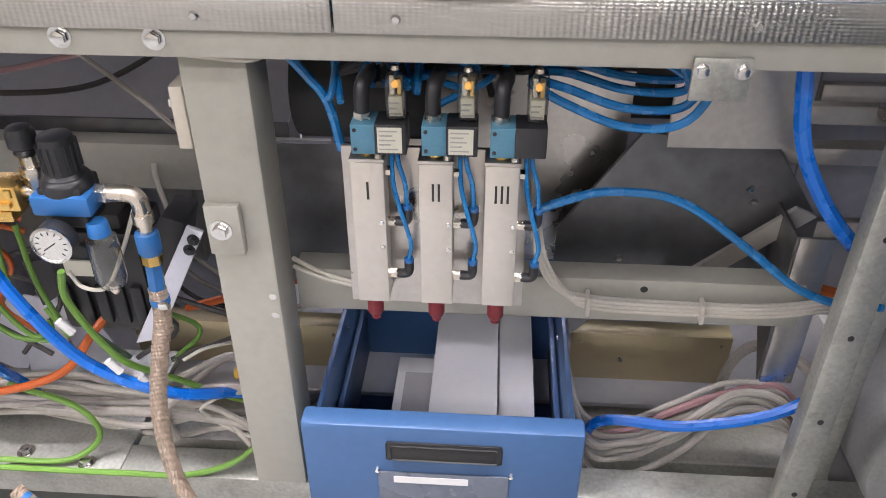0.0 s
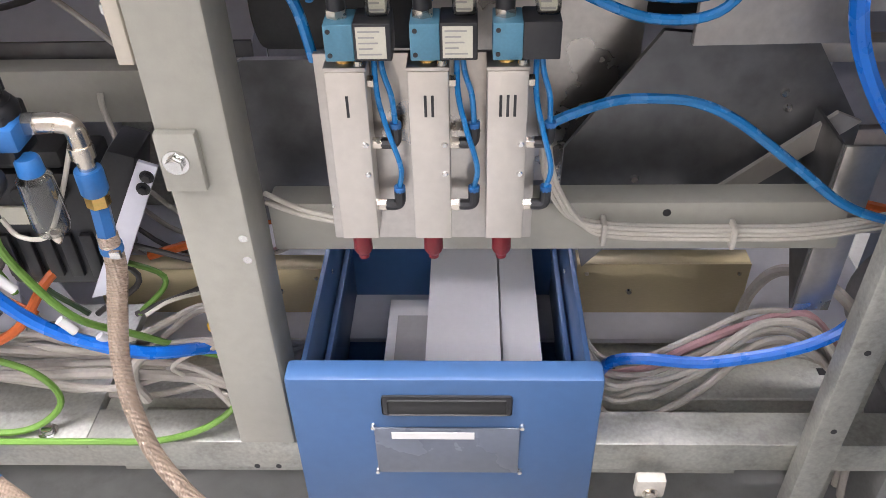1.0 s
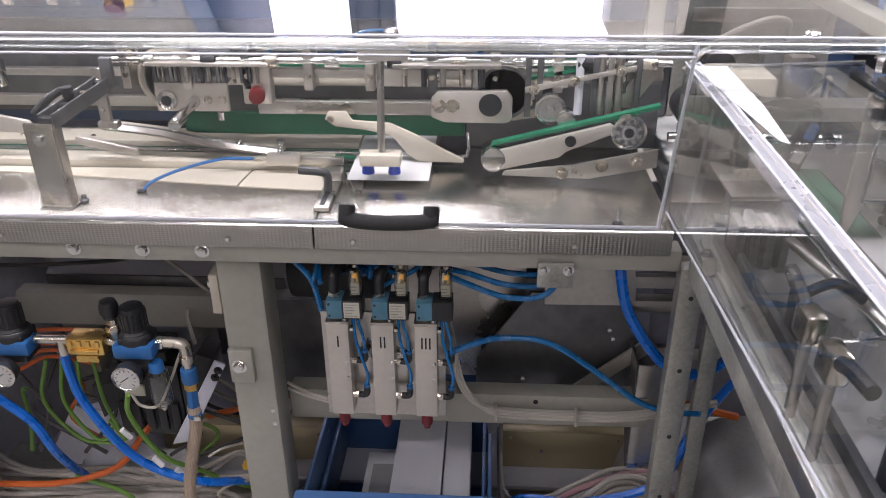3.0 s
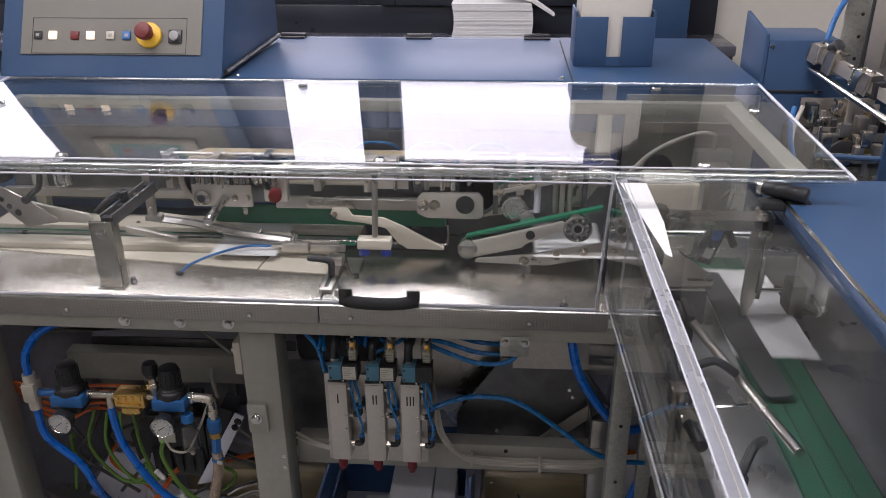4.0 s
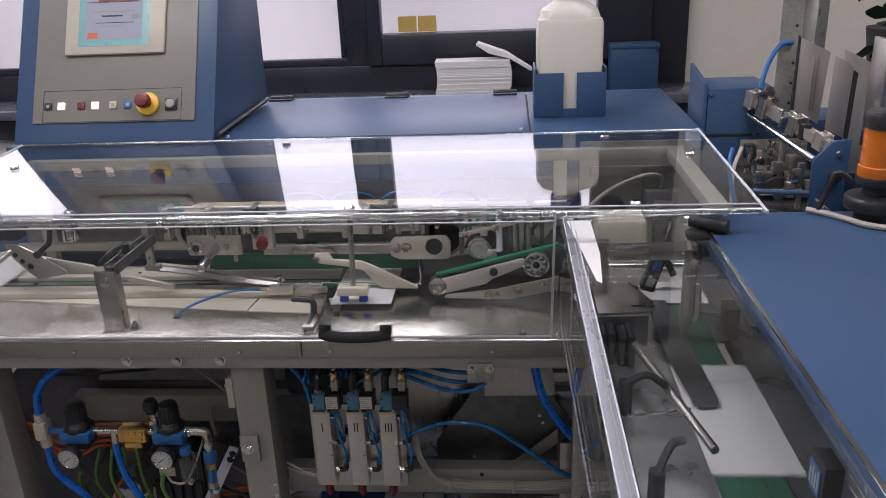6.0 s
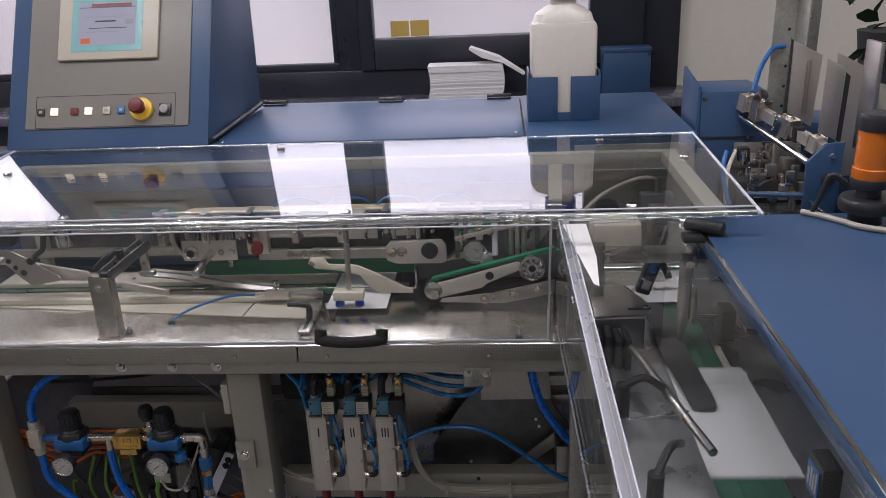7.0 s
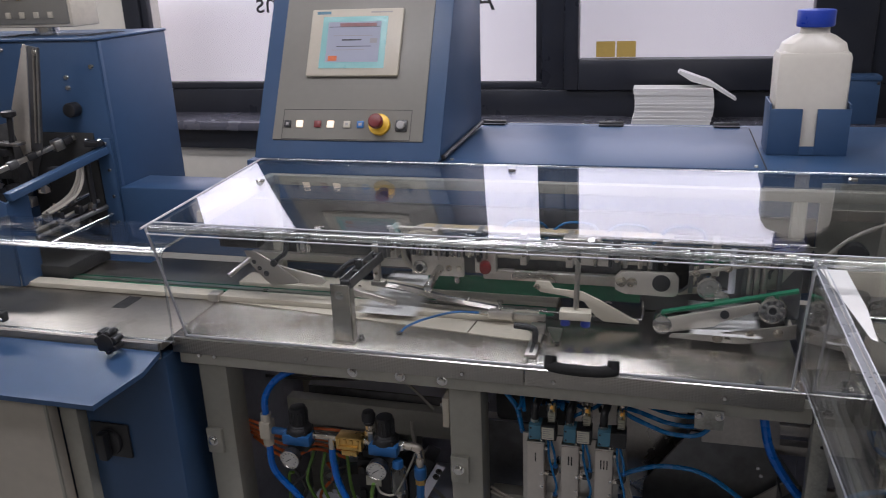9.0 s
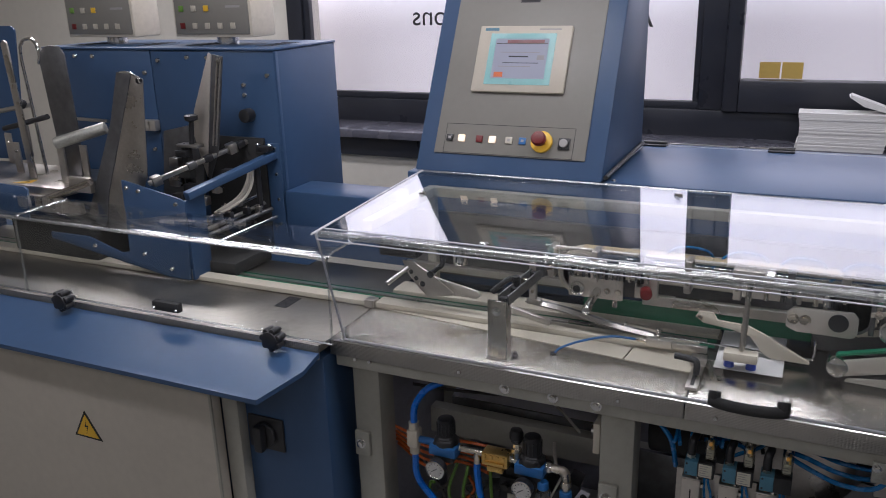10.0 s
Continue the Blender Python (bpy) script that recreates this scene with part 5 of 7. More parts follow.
part("shaft_block", B(-0.41, 1.0, 1.13, -0.29, 1.04, 1.18, 0.003), STEEL2, ra)
part("foot_pin", C((-0.305, 0.99, 1.083), (-0.305, 0.99, 1.07), 0.006, seg=10), CHROME, ra)
for k in range(5):
    part("spring", C((-0.38 + k * 0.02, 0.995, 1.138), (-0.38 + k * 0.02, 0.995, 1.165), 0.005, seg=10), CHROME, ra)
rb = thing("red_knob_block", "white block with a dark red knob", "knob", (-0.235, 0.98, 1.1))
part("block", B(-0.26, 0.985, 1.10, -0.21, 1.01, 1.17, 0.003), ALU, rb)
part("knob", C((-0.235, 0.985, 1.12), (-0.228, 0.955, 1.122), 0.0135, seg=20, bev=0.003), REDP, rb)
gb = thing("upper_belt_unit", "green transport belt with steel side rail", "belt conveyor", (-0.14, 1.05, 1.03))
part("belt", B(-0.395, 1.045, 1.024, 0.118, 1.06, 1.066, 0.005), GREENBELT, gb)
part("rail", B(-0.25, 1.03, 1.068, 0.12, 1.05, 1.092, 0.002), STEEL2, gb)
part("far_belt", B(-0.25, 1.10, 1.12, 0.10, 1.115, 1.16, 0.004), GREENBELT, gb)
part("wire_frame", tube([(-0.28, 1.0, 1.03), (-0.27, 0.995, 1.012), (-0.1, 0.995, 1.01), (0.10, 0.995, 1.006), (0.125, 0.995, 1.014), (0.125, 1.0, 1.05)], 0.003, 8), CHROME, gb)
fin = solid("deflector_fin", prism([(-0.122, 1.075), (-0.115, 1.088), (-0.085, 1.088), (-0.075, 1.072), (-0.01, 1.068), (0.03, 1.05), (0.118, 1.003), (0.118, 0.998), (0.04, 0.999), (0.02, 1.012), (-0.005, 1.045), (-0.05, 1.056), (-0.105, 1.062)], "y", 0.985, 0.993, 0.001), CREAM, "pale bent deflector fin beside the belt", "paper guide")
part("bolt", screw((-0.112, 0.985, 1.075), (0, -1, 0), 0.007, 0.004), NICKEL, fin)
bb = thing("pulley_block", "aluminium pulley block with black centre knob", "roller block", (0.13, 0.98, 1.1))
part("plate", prism([(0.064, 1.085), (0.064, 1.118), (0.075, 1.13), (0.19, 1.132), (0.20, 1.12), (0.20, 1.085), (0.19, 1.075), (0.085, 1.076)], "y", 0.972, 0.982, 0.002), ALU, bb)
part("knob", C((0.163, 0.972, 1.108), (0.163, 0.966, 1.108), 0.0195, seg=28, bev=0.002), BLACK, bb, "black centre cap")
for x in (0.077, 0.10):
    part("bolt", bolt((x, 0.972, 1.105), (0, -1, 0), 0.008, 0.005), NICKEL, bb)
pul = part("pulley", C((0.185, 0.985, 1.125), (0.185, 1.02, 1.125), 0.050, seg=40, bev=0.003), CREAM, bb, "cream toothed pulley")
for k in range(32):
    a = 2 * math.pi * k / 32
    part("tooth", C((0.185 + 0.0505 * math.cos(a), 0.986, 1.125 + 0.0505 * math.sin(a)), (0.185 + 0.0505 * math.cos(a), 1.019, 1.125 + 0.0505 * math.sin(a)), 0.003, seg=6), CREAM, pul)
part("rim_ring", RV([(0.046, 0), (0.046, 0.002), (0.041, 0.002), (0.040, 0.0)], (0.185, 0.985, 1.125), (0, -1, 0), 32), DARKSTEEL, pul)
part("shaft", C((0.0, 1.0, 1.15), (0.08, 1.0, 1.15), 0.012, seg=16), CHROME, bb)
part("spring", C((0.14, 0.99, 1.135), (0.14, 0.99, 1.165), 0.010, seg=14), CHROME, bb)
part("clamp", B(-0.03, 0.98, 1.135, 0.05, 1.02, 1.165, 0.003), ALU, bb)
ar = thing("inclined_belt_unit", "inclined aluminium roller unit with green belt", "belt conveyor", (0.29, 0.95, 1.0))
part("arm", prism([(0.165, 1.006), (0.155, 1.02), (0.163, 1.036), (0.36, 1.089), (0.372, 1.078), (0.365, 1.07), (0.29, 1.038), (0.28, 1.028), (0.18, 1.004)], "y", 0.938, 0.945, 0.002), ALU, ar)
part("end_roller", C((0.170, 0.937, 1.022), (0.170, 0.985, 1.022), 0.021, seg=28, bev=0.002), CHROME, ar, "polished end roller")
part("pin", C((0.172, 0.938, 1.016), (0.172, 0.934, 1.016), 0.006, seg=14), NICKEL, ar)
part("cap", C((0.297, 0.938, 1.058), (0.297, 0.935, 1.058), 0.0095, seg=16), BLACK, ar)
part("belt", prism([(0.165, 1.043), (0.168, 1.049), (0.44, 1.118), (0.44, 1.112)], "y", 0.948, 0.962), GREENBELT, ar, "green belt")
bear = part("bearing", RV([(0.029, 0), (0.029, 0.012), (0.024, 0.013), (0.022, 0.009), (0.015, 0.009), (0.013, 0.012), (0.009, 0.012)], (0.391, 0.945, 1.075), (0, -1, 0), 32), CHROME, ar, "large ball bearing")
for k in range(9):
    a = 2 * math.pi * k / 9
    part("ball", C((0.391 + 0.0185 * math.cos(a), 0.9365, 1.075 + 0.0185 * math.sin(a)), (0.391 + 0.0185 * math.cos(a), 0.9345, 1.075 + 0.0185 * math.sin(a)), 0.0038, seg=8), DARKSTEEL, bear)
part("core", C((0.391, 0.94, 1.075), (0.391, 0.931, 1.075), 0.008, seg=16), BLACK, bear)
part("upper_wheel", RV([(0.026, 0), (0.026, 0.012), (0.022, 0.013), (0.020, 0.009), (0.008, 0.009), (0.006, 0.014)], (0.264, 0.985, 1.10), (0, -1, 0), 28), CHROME, ar, "steel guide wheel")
part("lower_bar", prism([(0.185, 1.0), (0.19, 1.008), (0.30, 1.02), (0.44, 1.05), (0.44, 1.018), (0.33, 0.996)], "y", 0.925, 0.931, 0.001), STEEL2, ar)
for x, z in ((0.285, 1.006), (0.35, 1.02), (0.405, 1.028)):
    part("bolt", bolt((x, 0.925, z), (0, -1, 0), 0.007, 0.005), NICKEL, ar)
part("link", prism([(0.20, 1.075), (0.27, 1.085), (0.275, 1.10), (0.20, 1.088)], "y", 0.99, 0.996), CREAM, ar)
for x in (0.31, 0.345, 0.375):
    part("post", C((x, 0.985, 1.09), (x, 0.985, 1.19), 0.007, seg=12), (STEEL2, WHITEPLATE, DARKSTEEL)[int(x * 1000) % 3], ar)
part("small_wheel", C((0.29, 0.96, 1.085), (0.29, 0.99, 1.085), 0.016, seg=20, bev=0.002), CHROME, ar)
# added plate: its grey stands in for the wall reflected in the hood
ebp = thing("end_cover_plate", "added dull steel plate behind the gear box, hiding the blue housing", "steel plate", (0.63, 1.2, 0.99))
part("sheet", B(0.505, 1.196, 0.99, 0.79, 1.2045, 1.285, 0.001), GALV, ebp)
part("cover_strip", B(0.53, 1.190, 1.20, 0.77, 1.196, 1.225, 0.001), STEEL2, ebp)
part("motor_cap", C((0.585, 1.196, 1.12), (0.585, 1.165, 1.12), 0.032, seg=24, bev=0.004), RUBBER, ebp)
part("terminal_box", B(0.66, 1.16, 1.10, 0.74, 1.196, 1.17, 0.006), MOTORM, ebp, "grey cast terminal box")
part("lead", tube([(0.70, 1.178, 1.17), (0.69, 1.15, 1.21), (0.64, 1.12, 1.22), (0.56, 1.10, 1.19), (0.50, 1.08, 1.14)], 0.0045, 8), CABLE, ebp)
for x, z in ((0.52, 1.26), (0.77, 1.26), (0.52, 1.02), (0.77, 1.02)):
    part("screw", screw((x, 1.196, z), (0, -1, 0), 0.006, 0.004), CHROME, ebp)
solid("dark_backing", B(0.12, 1.10, DZ + 0.001, 0.47, 1.13, 1.11, 0.002), DARKSTEEL, "dark steel plate behind the roller arm", "steel plate")

plunger = thing("suction_plunger", "slim rod plunger with blue suction pads", "plunger", (-0.015, 0.905, 1.03))
part("rod", C((-0.015, 0.905, 1.045), (-0.010, 0.905, 1.20), 0.006, seg=14), STEEL2, plunger)
part("base", B(-0.050, 0.89, 1.022, 0.018, 0.92, 1.042, 0.002), CREAM, plunger)
for x in (-0.038, 0.006):
    part("pad", C((x, 0.905, 1.022), (x, 0.905, 1.006), 0.009, 0.011, seg=16), CAPBLUE, plunger, "blue suction pad")
solid("plunger_guide", B(-0.045, 0.895, 1.20, 0.035, 0.93, 1.225, 0.003), ALU, "aluminium guide block over the plunger", "guide block")
solid("pad_plate", prism([(-0.085, 0.955), (-0.055, 0.87), (-0.048, 0.87), (-0.05, 0.955)], "z", DZ + 0.0005, DZ + 0.004), STEEL2, "narrow steel strip beside the plunger", "steel strip")

fv = thing("flow_valve", "small aluminium flow valve with a thin blue tube", "flow valve", (-0.19, 0.955, 1.0))
part("block", B(-0.222, 0.945, 1.002, -0.165, 0.965, 1.022, 0.002), ALU, fv)
part("stem", C((-0.195, 0.955, 1.022), (-0.195, 0.955, 1.045), 0.004, seg=10), CHROME, fv)
part("stem_head", C((-0.195, 0.955, 1.042), (-0.195, 0.955, 1.046), 0.008, seg=12), CHROME, fv)
part("nipple", C((-0.245, 0.955, 1.012), (-0.222, 0.955, 1.012), 0.005, seg=10), NICKEL, fv)
part("tube", tube([(-0.245, 0.955, 1.012), (-0.30, 0.945, 1.014), (-0.36, 0.91, 1.008), (-0.40, 0.878, 0.998), (-0.414, 0.866, 0.984)], 0.0028, 8), REGBLUE, fv, "thin blue air tube")
part("rail", B(-0.165, 0.958, 1.0, -0.09, 0.97, 1.014, 0.001), STEEL2, fv)
solid("tube_grommet", RV([(0.008, 0), (0.008, 0.003), (0.005, 0.004)], (-0.414, 0.866, DZ), (0, 0, 1), 14), RUBBER, "black rubber grommet in the table", "grommet")
cl = thing("clamp_slide", "black clamping lever on a slotted steel slide", "clamp", (-0.1, 0.85, DZ))
part("slide", B(-0.112, 0.80, DZ + 0.0005, -0.088, 0.93, DZ + 0.008, 0.001), STEEL2, cl)
part("slot", B(-0.104, 0.81, DZ + 0.008, -0.096, 0.86, DZ + 0.0085), INK, cl)
part("lever", tube([(-0.098, 0.855, DZ + 0.012), (-0.098, 0.86, DZ + 0.035), (-0.108, 0.862, DZ + 0.042), (-0.145, 0.865, DZ + 0.044)], 0.007, 10, 5), BLACK, cl, "black clamping lever")
part("block", B(-0.118, 0.905, DZ + 0.008, -0.085, 0.935, DZ + 0.024, 0.002), STEEL2, cl)

bmh = tube([(-0.053, 0.736, 1.008), (-0.044, 0.732, 1.006), (-0.02, 0.729, 1.004), (0.016, 0.728, 1.003), (0.052, 0.729, 1.004), (0.076, 0.732, 1.006), (0.085, 0.736, 1.008)], 0.0115, 14, 5)
for x in (-0.047, 0.079):
    cyl(bmh, (x, 0.733, 1.004), (x, 0.744, 1.024), 0.0125, seg=18, bev=0.002)
part("handle", bmh, RUBBER, hood, "black plastic bow handle")
for x in (0.358, -0.905):
    pin = thing("stop_pin", "small black rubber stop with a steel pin", "stop", (x, 0.765, DZ), "stops")
    part("foot", C((x, 0.765, DZ), (x, 0.765, DZ + 0.009), 0.008, seg=14, bev=0.001), RUBBER, pin)
    part("pin", C((x, 0.765, DZ + 0.009), (x, 0.765, DZ + 0.03), 0.003, seg=10), CHROME, pin)

# small shafts, springs and collars above the belts
rnd = random.Random(31)
ms = thing("shaft_gallery", "row of small shafts, springs and collars over the belts", "shaft assembly", (0, 1.0, 1.14))
for k in range(9):
    x = -0.46 + 0.105 * k
    part("hanger", B(x - 0.008, 0.985, 1.125, x + 0.008, 1.035, 1.20, 0.002), (STEEL2, ALU, DARKSTEEL)[k % 3], ms)
    part("collar", C((x + 0.03, 0.99, 1.175), (x + 0.055, 0.99, 1.175), 0.012, seg=16, bev=0.002), (CHROME, BLACK, NICKEL)[k % 3], ms)
    part("screw", screw((x, 0.985, 1.15), (0, -1, 0), 0.006, 0.005), NICKEL, ms)
for k in range(14):
    x = -0.405 + 0.0135 * k
    part("spring_pin", C((x, 0.978, 1.140), (x, 0.978, 1.168), (0.0042, 0.003)[k % 2], seg=8), (BLACK, NICKEL, DARKSTEEL)[k % 3], ms)
for x0, x1, m in ((-0.42, -0.21, ALU), (0.0, 0.18, STEEL2)):
    part("spring_bar", B(x0, 0.972, 1.168, x1, 0.986, 1.174, 0.001), m, ms)
for k in range(5):
    x = 0.02 + 0.032 * k
    part("spring_pin", C((x, 0.974, 1.138), (x, 0.974, 1.168), 0.005, seg=8), (NICKEL, BLACK, STEEL2)[k % 3], ms)
for x in (0.225, 0.245, 0.335, 0.36, 0.405):
    part("stay", B(x - 0.005, 0.978, 1.085, x + 0.005, 0.984, 1.19, 0.001), (STEEL2, DARKSTEEL)[int(x * 200) % 2], ms)
part("cross_link", prism([(0.22, 1.128), (0.40, 1.168), (0.40, 1.176), (0.22, 1.138)], "y", 0.972, 0.977, 0.001), ALU, ms)
for x, z in ((0.235, 1.135), (0.30, 1.150), (0.375, 1.167)):
    part("link_bolt", bolt((x, 0.972, z), (0, -1, 0), 0.006, 0.005), NICKEL, ms)
part("shaft", C((-0.48, 0.99, 1.175), (0.46, 0.99, 1.175), 0.006, seg=12), CHROME, ms)
part("shaft", C((-0.48, 1.01, 1.195), (0.46, 1.01, 1.195), 0.005, seg=12), STEEL2, ms)
for k in range(4):
    part("air_line", tube([(-0.22 + 0.12 * k, 1.02, 1.18), (-0.18 + 0.12 * k, 1.05, 1.21), (-0.12 + 0.12 * k, 1.08, 1.20), (-0.10 + 0.12 * k, 1.12, 1.16)], 0.003, 8), TUBEBLUE, ms, "thin blue air line")
part("transverse_belt", prism([(0.22, 1.145), (0.22, 1.15), (0.34, 1.175), (0.34, 1.168)], "y", 0.985, 1.02), GREENBELT, ms, "narrow green belt")
part("guard", prism([(0.36, 1.10), (0.40, 1.10), (0.47, 1.20), (0.44, 1.20)], "y", 0.99, 0.995), STEEL2, ms)

# hood details: end edges, screws, inner frame
part("end_edge", tube([(-0.90, p[0], p[1]) for p in PROF], 0.0028, 6, 3), BRIGHT, hood)
part("end_edge", tube([(0.783, p[0], p[1]) for p in PROF[3:]], 0.0028, 6, 3), BRIGHT, hood)
# pale tube painting the highlight of the hood's lower edge
part("bottom_edge", tube([(-0.90, 0.751, 0.992), (0.415, 0.751, 0.992)], 0.0028, 8), BRIGHT, hood)
part("pane_edge", tube([(0.415, p[0], p[1]) for p in PROF[:4]], 0.0025, 8, 3), BRIGHT, hood)
part("back_edge", tube([(-0.90, 1.205, 1.307), (0.783, 1.205, 1.307)], 0.0025, 6), EDGE, hood)
for x, y, z in ((-0.515, 0.70, 1.2875), (0.034, 0.70, 1.2875), (0.563, 0.70, 1.2875), (-0.80, 1.0, 1.3), (0.557, 1.15, 1.306), (-0.2, 1.15, 1.306), (0.72, 1.0, 1.3)):
    part("screw", RV([(0.010, 0), (0.010, 0.004), (0.007, 0.007), (0.003, 0.007)], (x, y, z), (0, 0, 1), 16), CHROME, hood)
fr = thing("hood_carrier", "grey steel carrier frame under the hood", "frame", (0, 1.0, 1.24))
part("rear_bar", B(-0.86, 1.14, 1.255, 0.74, 1.165, 1.28, 0.002), GREY, fr)
part("side_bar", B(0.70, 0.72, 1.255, 0.735, 1.14, 1.28, 0.002), GREY, fr)
part("side_bar", B(-0.86, 0.80, 1.255, -0.835, 1.14, 1.28, 0.002), GREY, fr)
part("corner_strut", B(0.44, 1.14, DZ, 0.47, 1.17, 1.255, 0.002), GREY, fr)
part("corner_strut", B(-0.86, 1.14, DZ, -0.835, 1.165, 1.255, 0.002), GREY, fr)
# flat coil of machinery under the right end of the hood
mc = thing("gear_box", "cream gear box with pulleys under the hood", "gear box", (0.6, 1.05, 1.0))
part("case", B(0.53, 1.0, 0.99, 0.64, 1.10, 1.15, 0.01), CREAM, mc)
part("pulley", C((0.50, 0.98, 1.10), (0.50, 1.03, 1.10), 0.03, seg=24, bev=0.003), BLACK, mc)
part("shaft", C((0.46, 0.96, 1.06), (0.74, 0.96, 1.06), 0.008, seg=12), CHROME, mc)
part("column", B(0.66, 1.02, 0.99, 0.70, 1.06, 1.18, 0.003), STEEL2, mc)

# ---- side conveyor details ----
cb = thing("conveyor_bridge", "steel bridge bracket over the side conveyor", "bracket", (0.58, 0.72, 0.99))
part("cross_bar", B(0.515, 0.70, 1.176, 0.682, 0.745, 1.196, 0.002), STEEL2, cb)
part("bar_end", B(0.500, 0.72, 1.10, 0.520, 0.745, 1.205, 0.002), STEEL2, cb)
part("bar_block", B(0.668, 0.70, 1.165, 0.690, 0.745, 1.205, 0.003), NICKEL, cb)
part("hanger", prism([(0.662, 1.176), (0.684, 1.176), (0.684, 1.035), (0.674, 1.000), (0.668, 1.000), (0.662, 1.035)], "y", 0.722, 0.728, 0.001), STEEL2, cb)
part("hanger_side", B(0.684, 0.722, 1.05, 0.688, 0.75, 1.176, 0.001), DARKSTEEL, cb)
part("foot_loop", tube([(0.690, 0.74, 1.09), (0.700, 0.76, 1.10), (0.706, 0.77, 1.06), (0.700, 0.76, 1.02)], 0.006, 8, 5), STEEL2, cb)
pl = part("plate", prism([(0.503, 0.716), (0.505, 0.85), (0.549, 0.877), (0.581, 0.876), (0.617, 0.776), (0.617, 0.745), (0.608, 0.725)], "z", 1.055, 1.060, 0.001), STEEL2, cb)
part("slot", B(0.572, 0.745, 1.060, 0.605, 0.753, 1.0606), INK, pl)
part("slot_bolt", bolt((0.608, 0.749, 1.060), (0, 0, 1), 0.006, 0.005), CHROME, pl)
part("plate_skirt", B(0.503, 0.712, 0.99, 0.600, 0.716, 1.055, 0.001), DARKSTEEL, cb)
part("corner_plate", B(0.455, 0.86, 0.985, 0.54, 0.866, 1.16, 0.001), STEEL2, cb)
se0 = part("sensor", B(-0.014, -0.012, -0.04, 0.014, 0.012, 0.045, 0.003, Matrix.Translation((0.622, 0.815, 1.105)) @ Matrix.Rotation(radians(18), 4, "Y")), BLACK, cb, "black optical sensor")
part("sensor_lens", B(-0.008, -0.0128, 0.010, 0.008, -0.012, 0.035, 0.0, Matrix.Translation((0.622, 0.815, 1.105)) @ Matrix.Rotation(radians(18), 4, "Y")), REGBLUE, se0)
part("sensor_print", B(-0.008, -0.0128, -0.028, 0.008, -0.012, -0.008, 0.0, Matrix.Translation((0.622, 0.815, 1.105)) @ Matrix.Rotation(radians(18), 4, "Y")), GREYCARD, se0)
part("sensor_lead", tube([(0.636, 0.815, 1.148), (0.650, 0.83, 1.18), (0.66, 0.86, 1.19), (0.66, 0.92, 1.15)], 0.004, 8), DARKC, se0)
part("short_arm", B(-0.007, -0.005, -0.03, 0.007, 0.005, 0.03, 0.003, Matrix.Translation((0.648, 0.80, 1.13)) @ Matrix.Rotation(radians(-25), 4, "Y")), BLACK, cb)
gr = thing("guide_rod", "brushed steel guide rod above the green belt", "guide rod", (0.59, 0.5, 1.03))
part("rod", C((0.548, 0.702, 1.035), (0.630, 0.300, 1.035), 0.0075, seg=14, bev=0.001), STEEL2, gr)
part("wire", tube([(0.52, 0.414, 1.02), (0.57, 0.41, 1.028), (0.62, 0.42, 1.03)], 0.003, 8), CHROME, gr)
for (a, b), (c, d) in (((0.525, 0.482), (0.59, 0.466)), ((0.535, 0.235), (0.585, 0.31))):
    part("lever", tube([(a, b, 1.04), ((a + c) / 2, (b + d) / 2, 1.062), (c, d, 1.045)], 0.0065, 8, 4), BLACK, gr, "black clamp lever")
    part("lever_base", C((a, b, 0.985), (a, b, 1.045), 0.012, seg=14), BLACK, gr)
for i in range(4):
    part("clamp", B(0.50 + 0.017 * i, 0.655 - 0.008 * i, 0.985, 0.513 + 0.017 * i, 0.70, 1.045 + 0.006 * (i % 2), 0.004), BLACK, gr)
for cy, cs in ((0.325, 1), (0.262, -1)):
    sc = thing("rod_clamp", "cast clamp with black lever behind the clear cover", "clamp", (0.47, cy, 0.99), "rod clamps behind the cover")
    part("block", B(0.460, cy - 0.017, 1.085, 0.482, cy + 0.017, 1.118, 0.005), NICKEL, sc, "cast metal clamp block")
    part("bore", C((0.459, cy, 1.102), (0.4615, cy, 1.102), 0.007, seg=14), INK, sc)
    part("spindle", C((0.472, cy, 0.99), (0.472, cy, 1.087), 0.006, seg=12), STEEL2, sc)
    part("lever", tube([(0.470, cy + 0.012 * cs, 1.11), (0.470, cy + 0.035 * cs, 1.118), (0.472, cy + 0.07 * cs, 1.122)], 0.0075, 10, 4), BLACK, sc, "black plastic lever")
solid("guide_plate", prism([(0.628, 0.90), (0.668, 0.90), (0.676, 0.76), (0.684, 0.50), (0.682, 0.482), (0.676, 0.476), (0.648, 0.474), (0.641, 0.480), (0.626, 0.66)], "z", 1.0, 1.003), DARKSTEEL, "dark steel hold-down plate over the belt", "guide plate")
dp = solid("dotted_plate", B(0.722, 0.62, 0.9855, 0.75, 0.725, 0.988, 0.001), CREAM, "cream plate with punched dots beside the belt", "plate")
for r in range(6):
    for c in range(2):
        part("dot", C((0.730 + 0.012 * c, 0.63 + 0.017 * r, 0.988), (0.730 + 0.012 * c, 0.63 + 0.017 * r, 0.9885), 0.003, seg=8), PAPER, dp)
se = thing("edge_sensor", "small black edge sensor at the conveyor rim", "sensor", (0.775, 0.26, 0.985))
part("case", B(0.762, 0.235, 0.985, 0.79, 0.29, 1.05, 0.003), BLACK, se)
part("face", B(0.760, 0.242, 0.995, 0.7625, 0.283, 1.04), REGBLUE, se)
for k in range(4):
    part("print_bar", B(0.7595, 0.247 + 0.009 * k, 1.001, 0.7602, 0.252 + 0.009 * k, 1.034 - 0.007 * (k % 2)), LABEL, se)
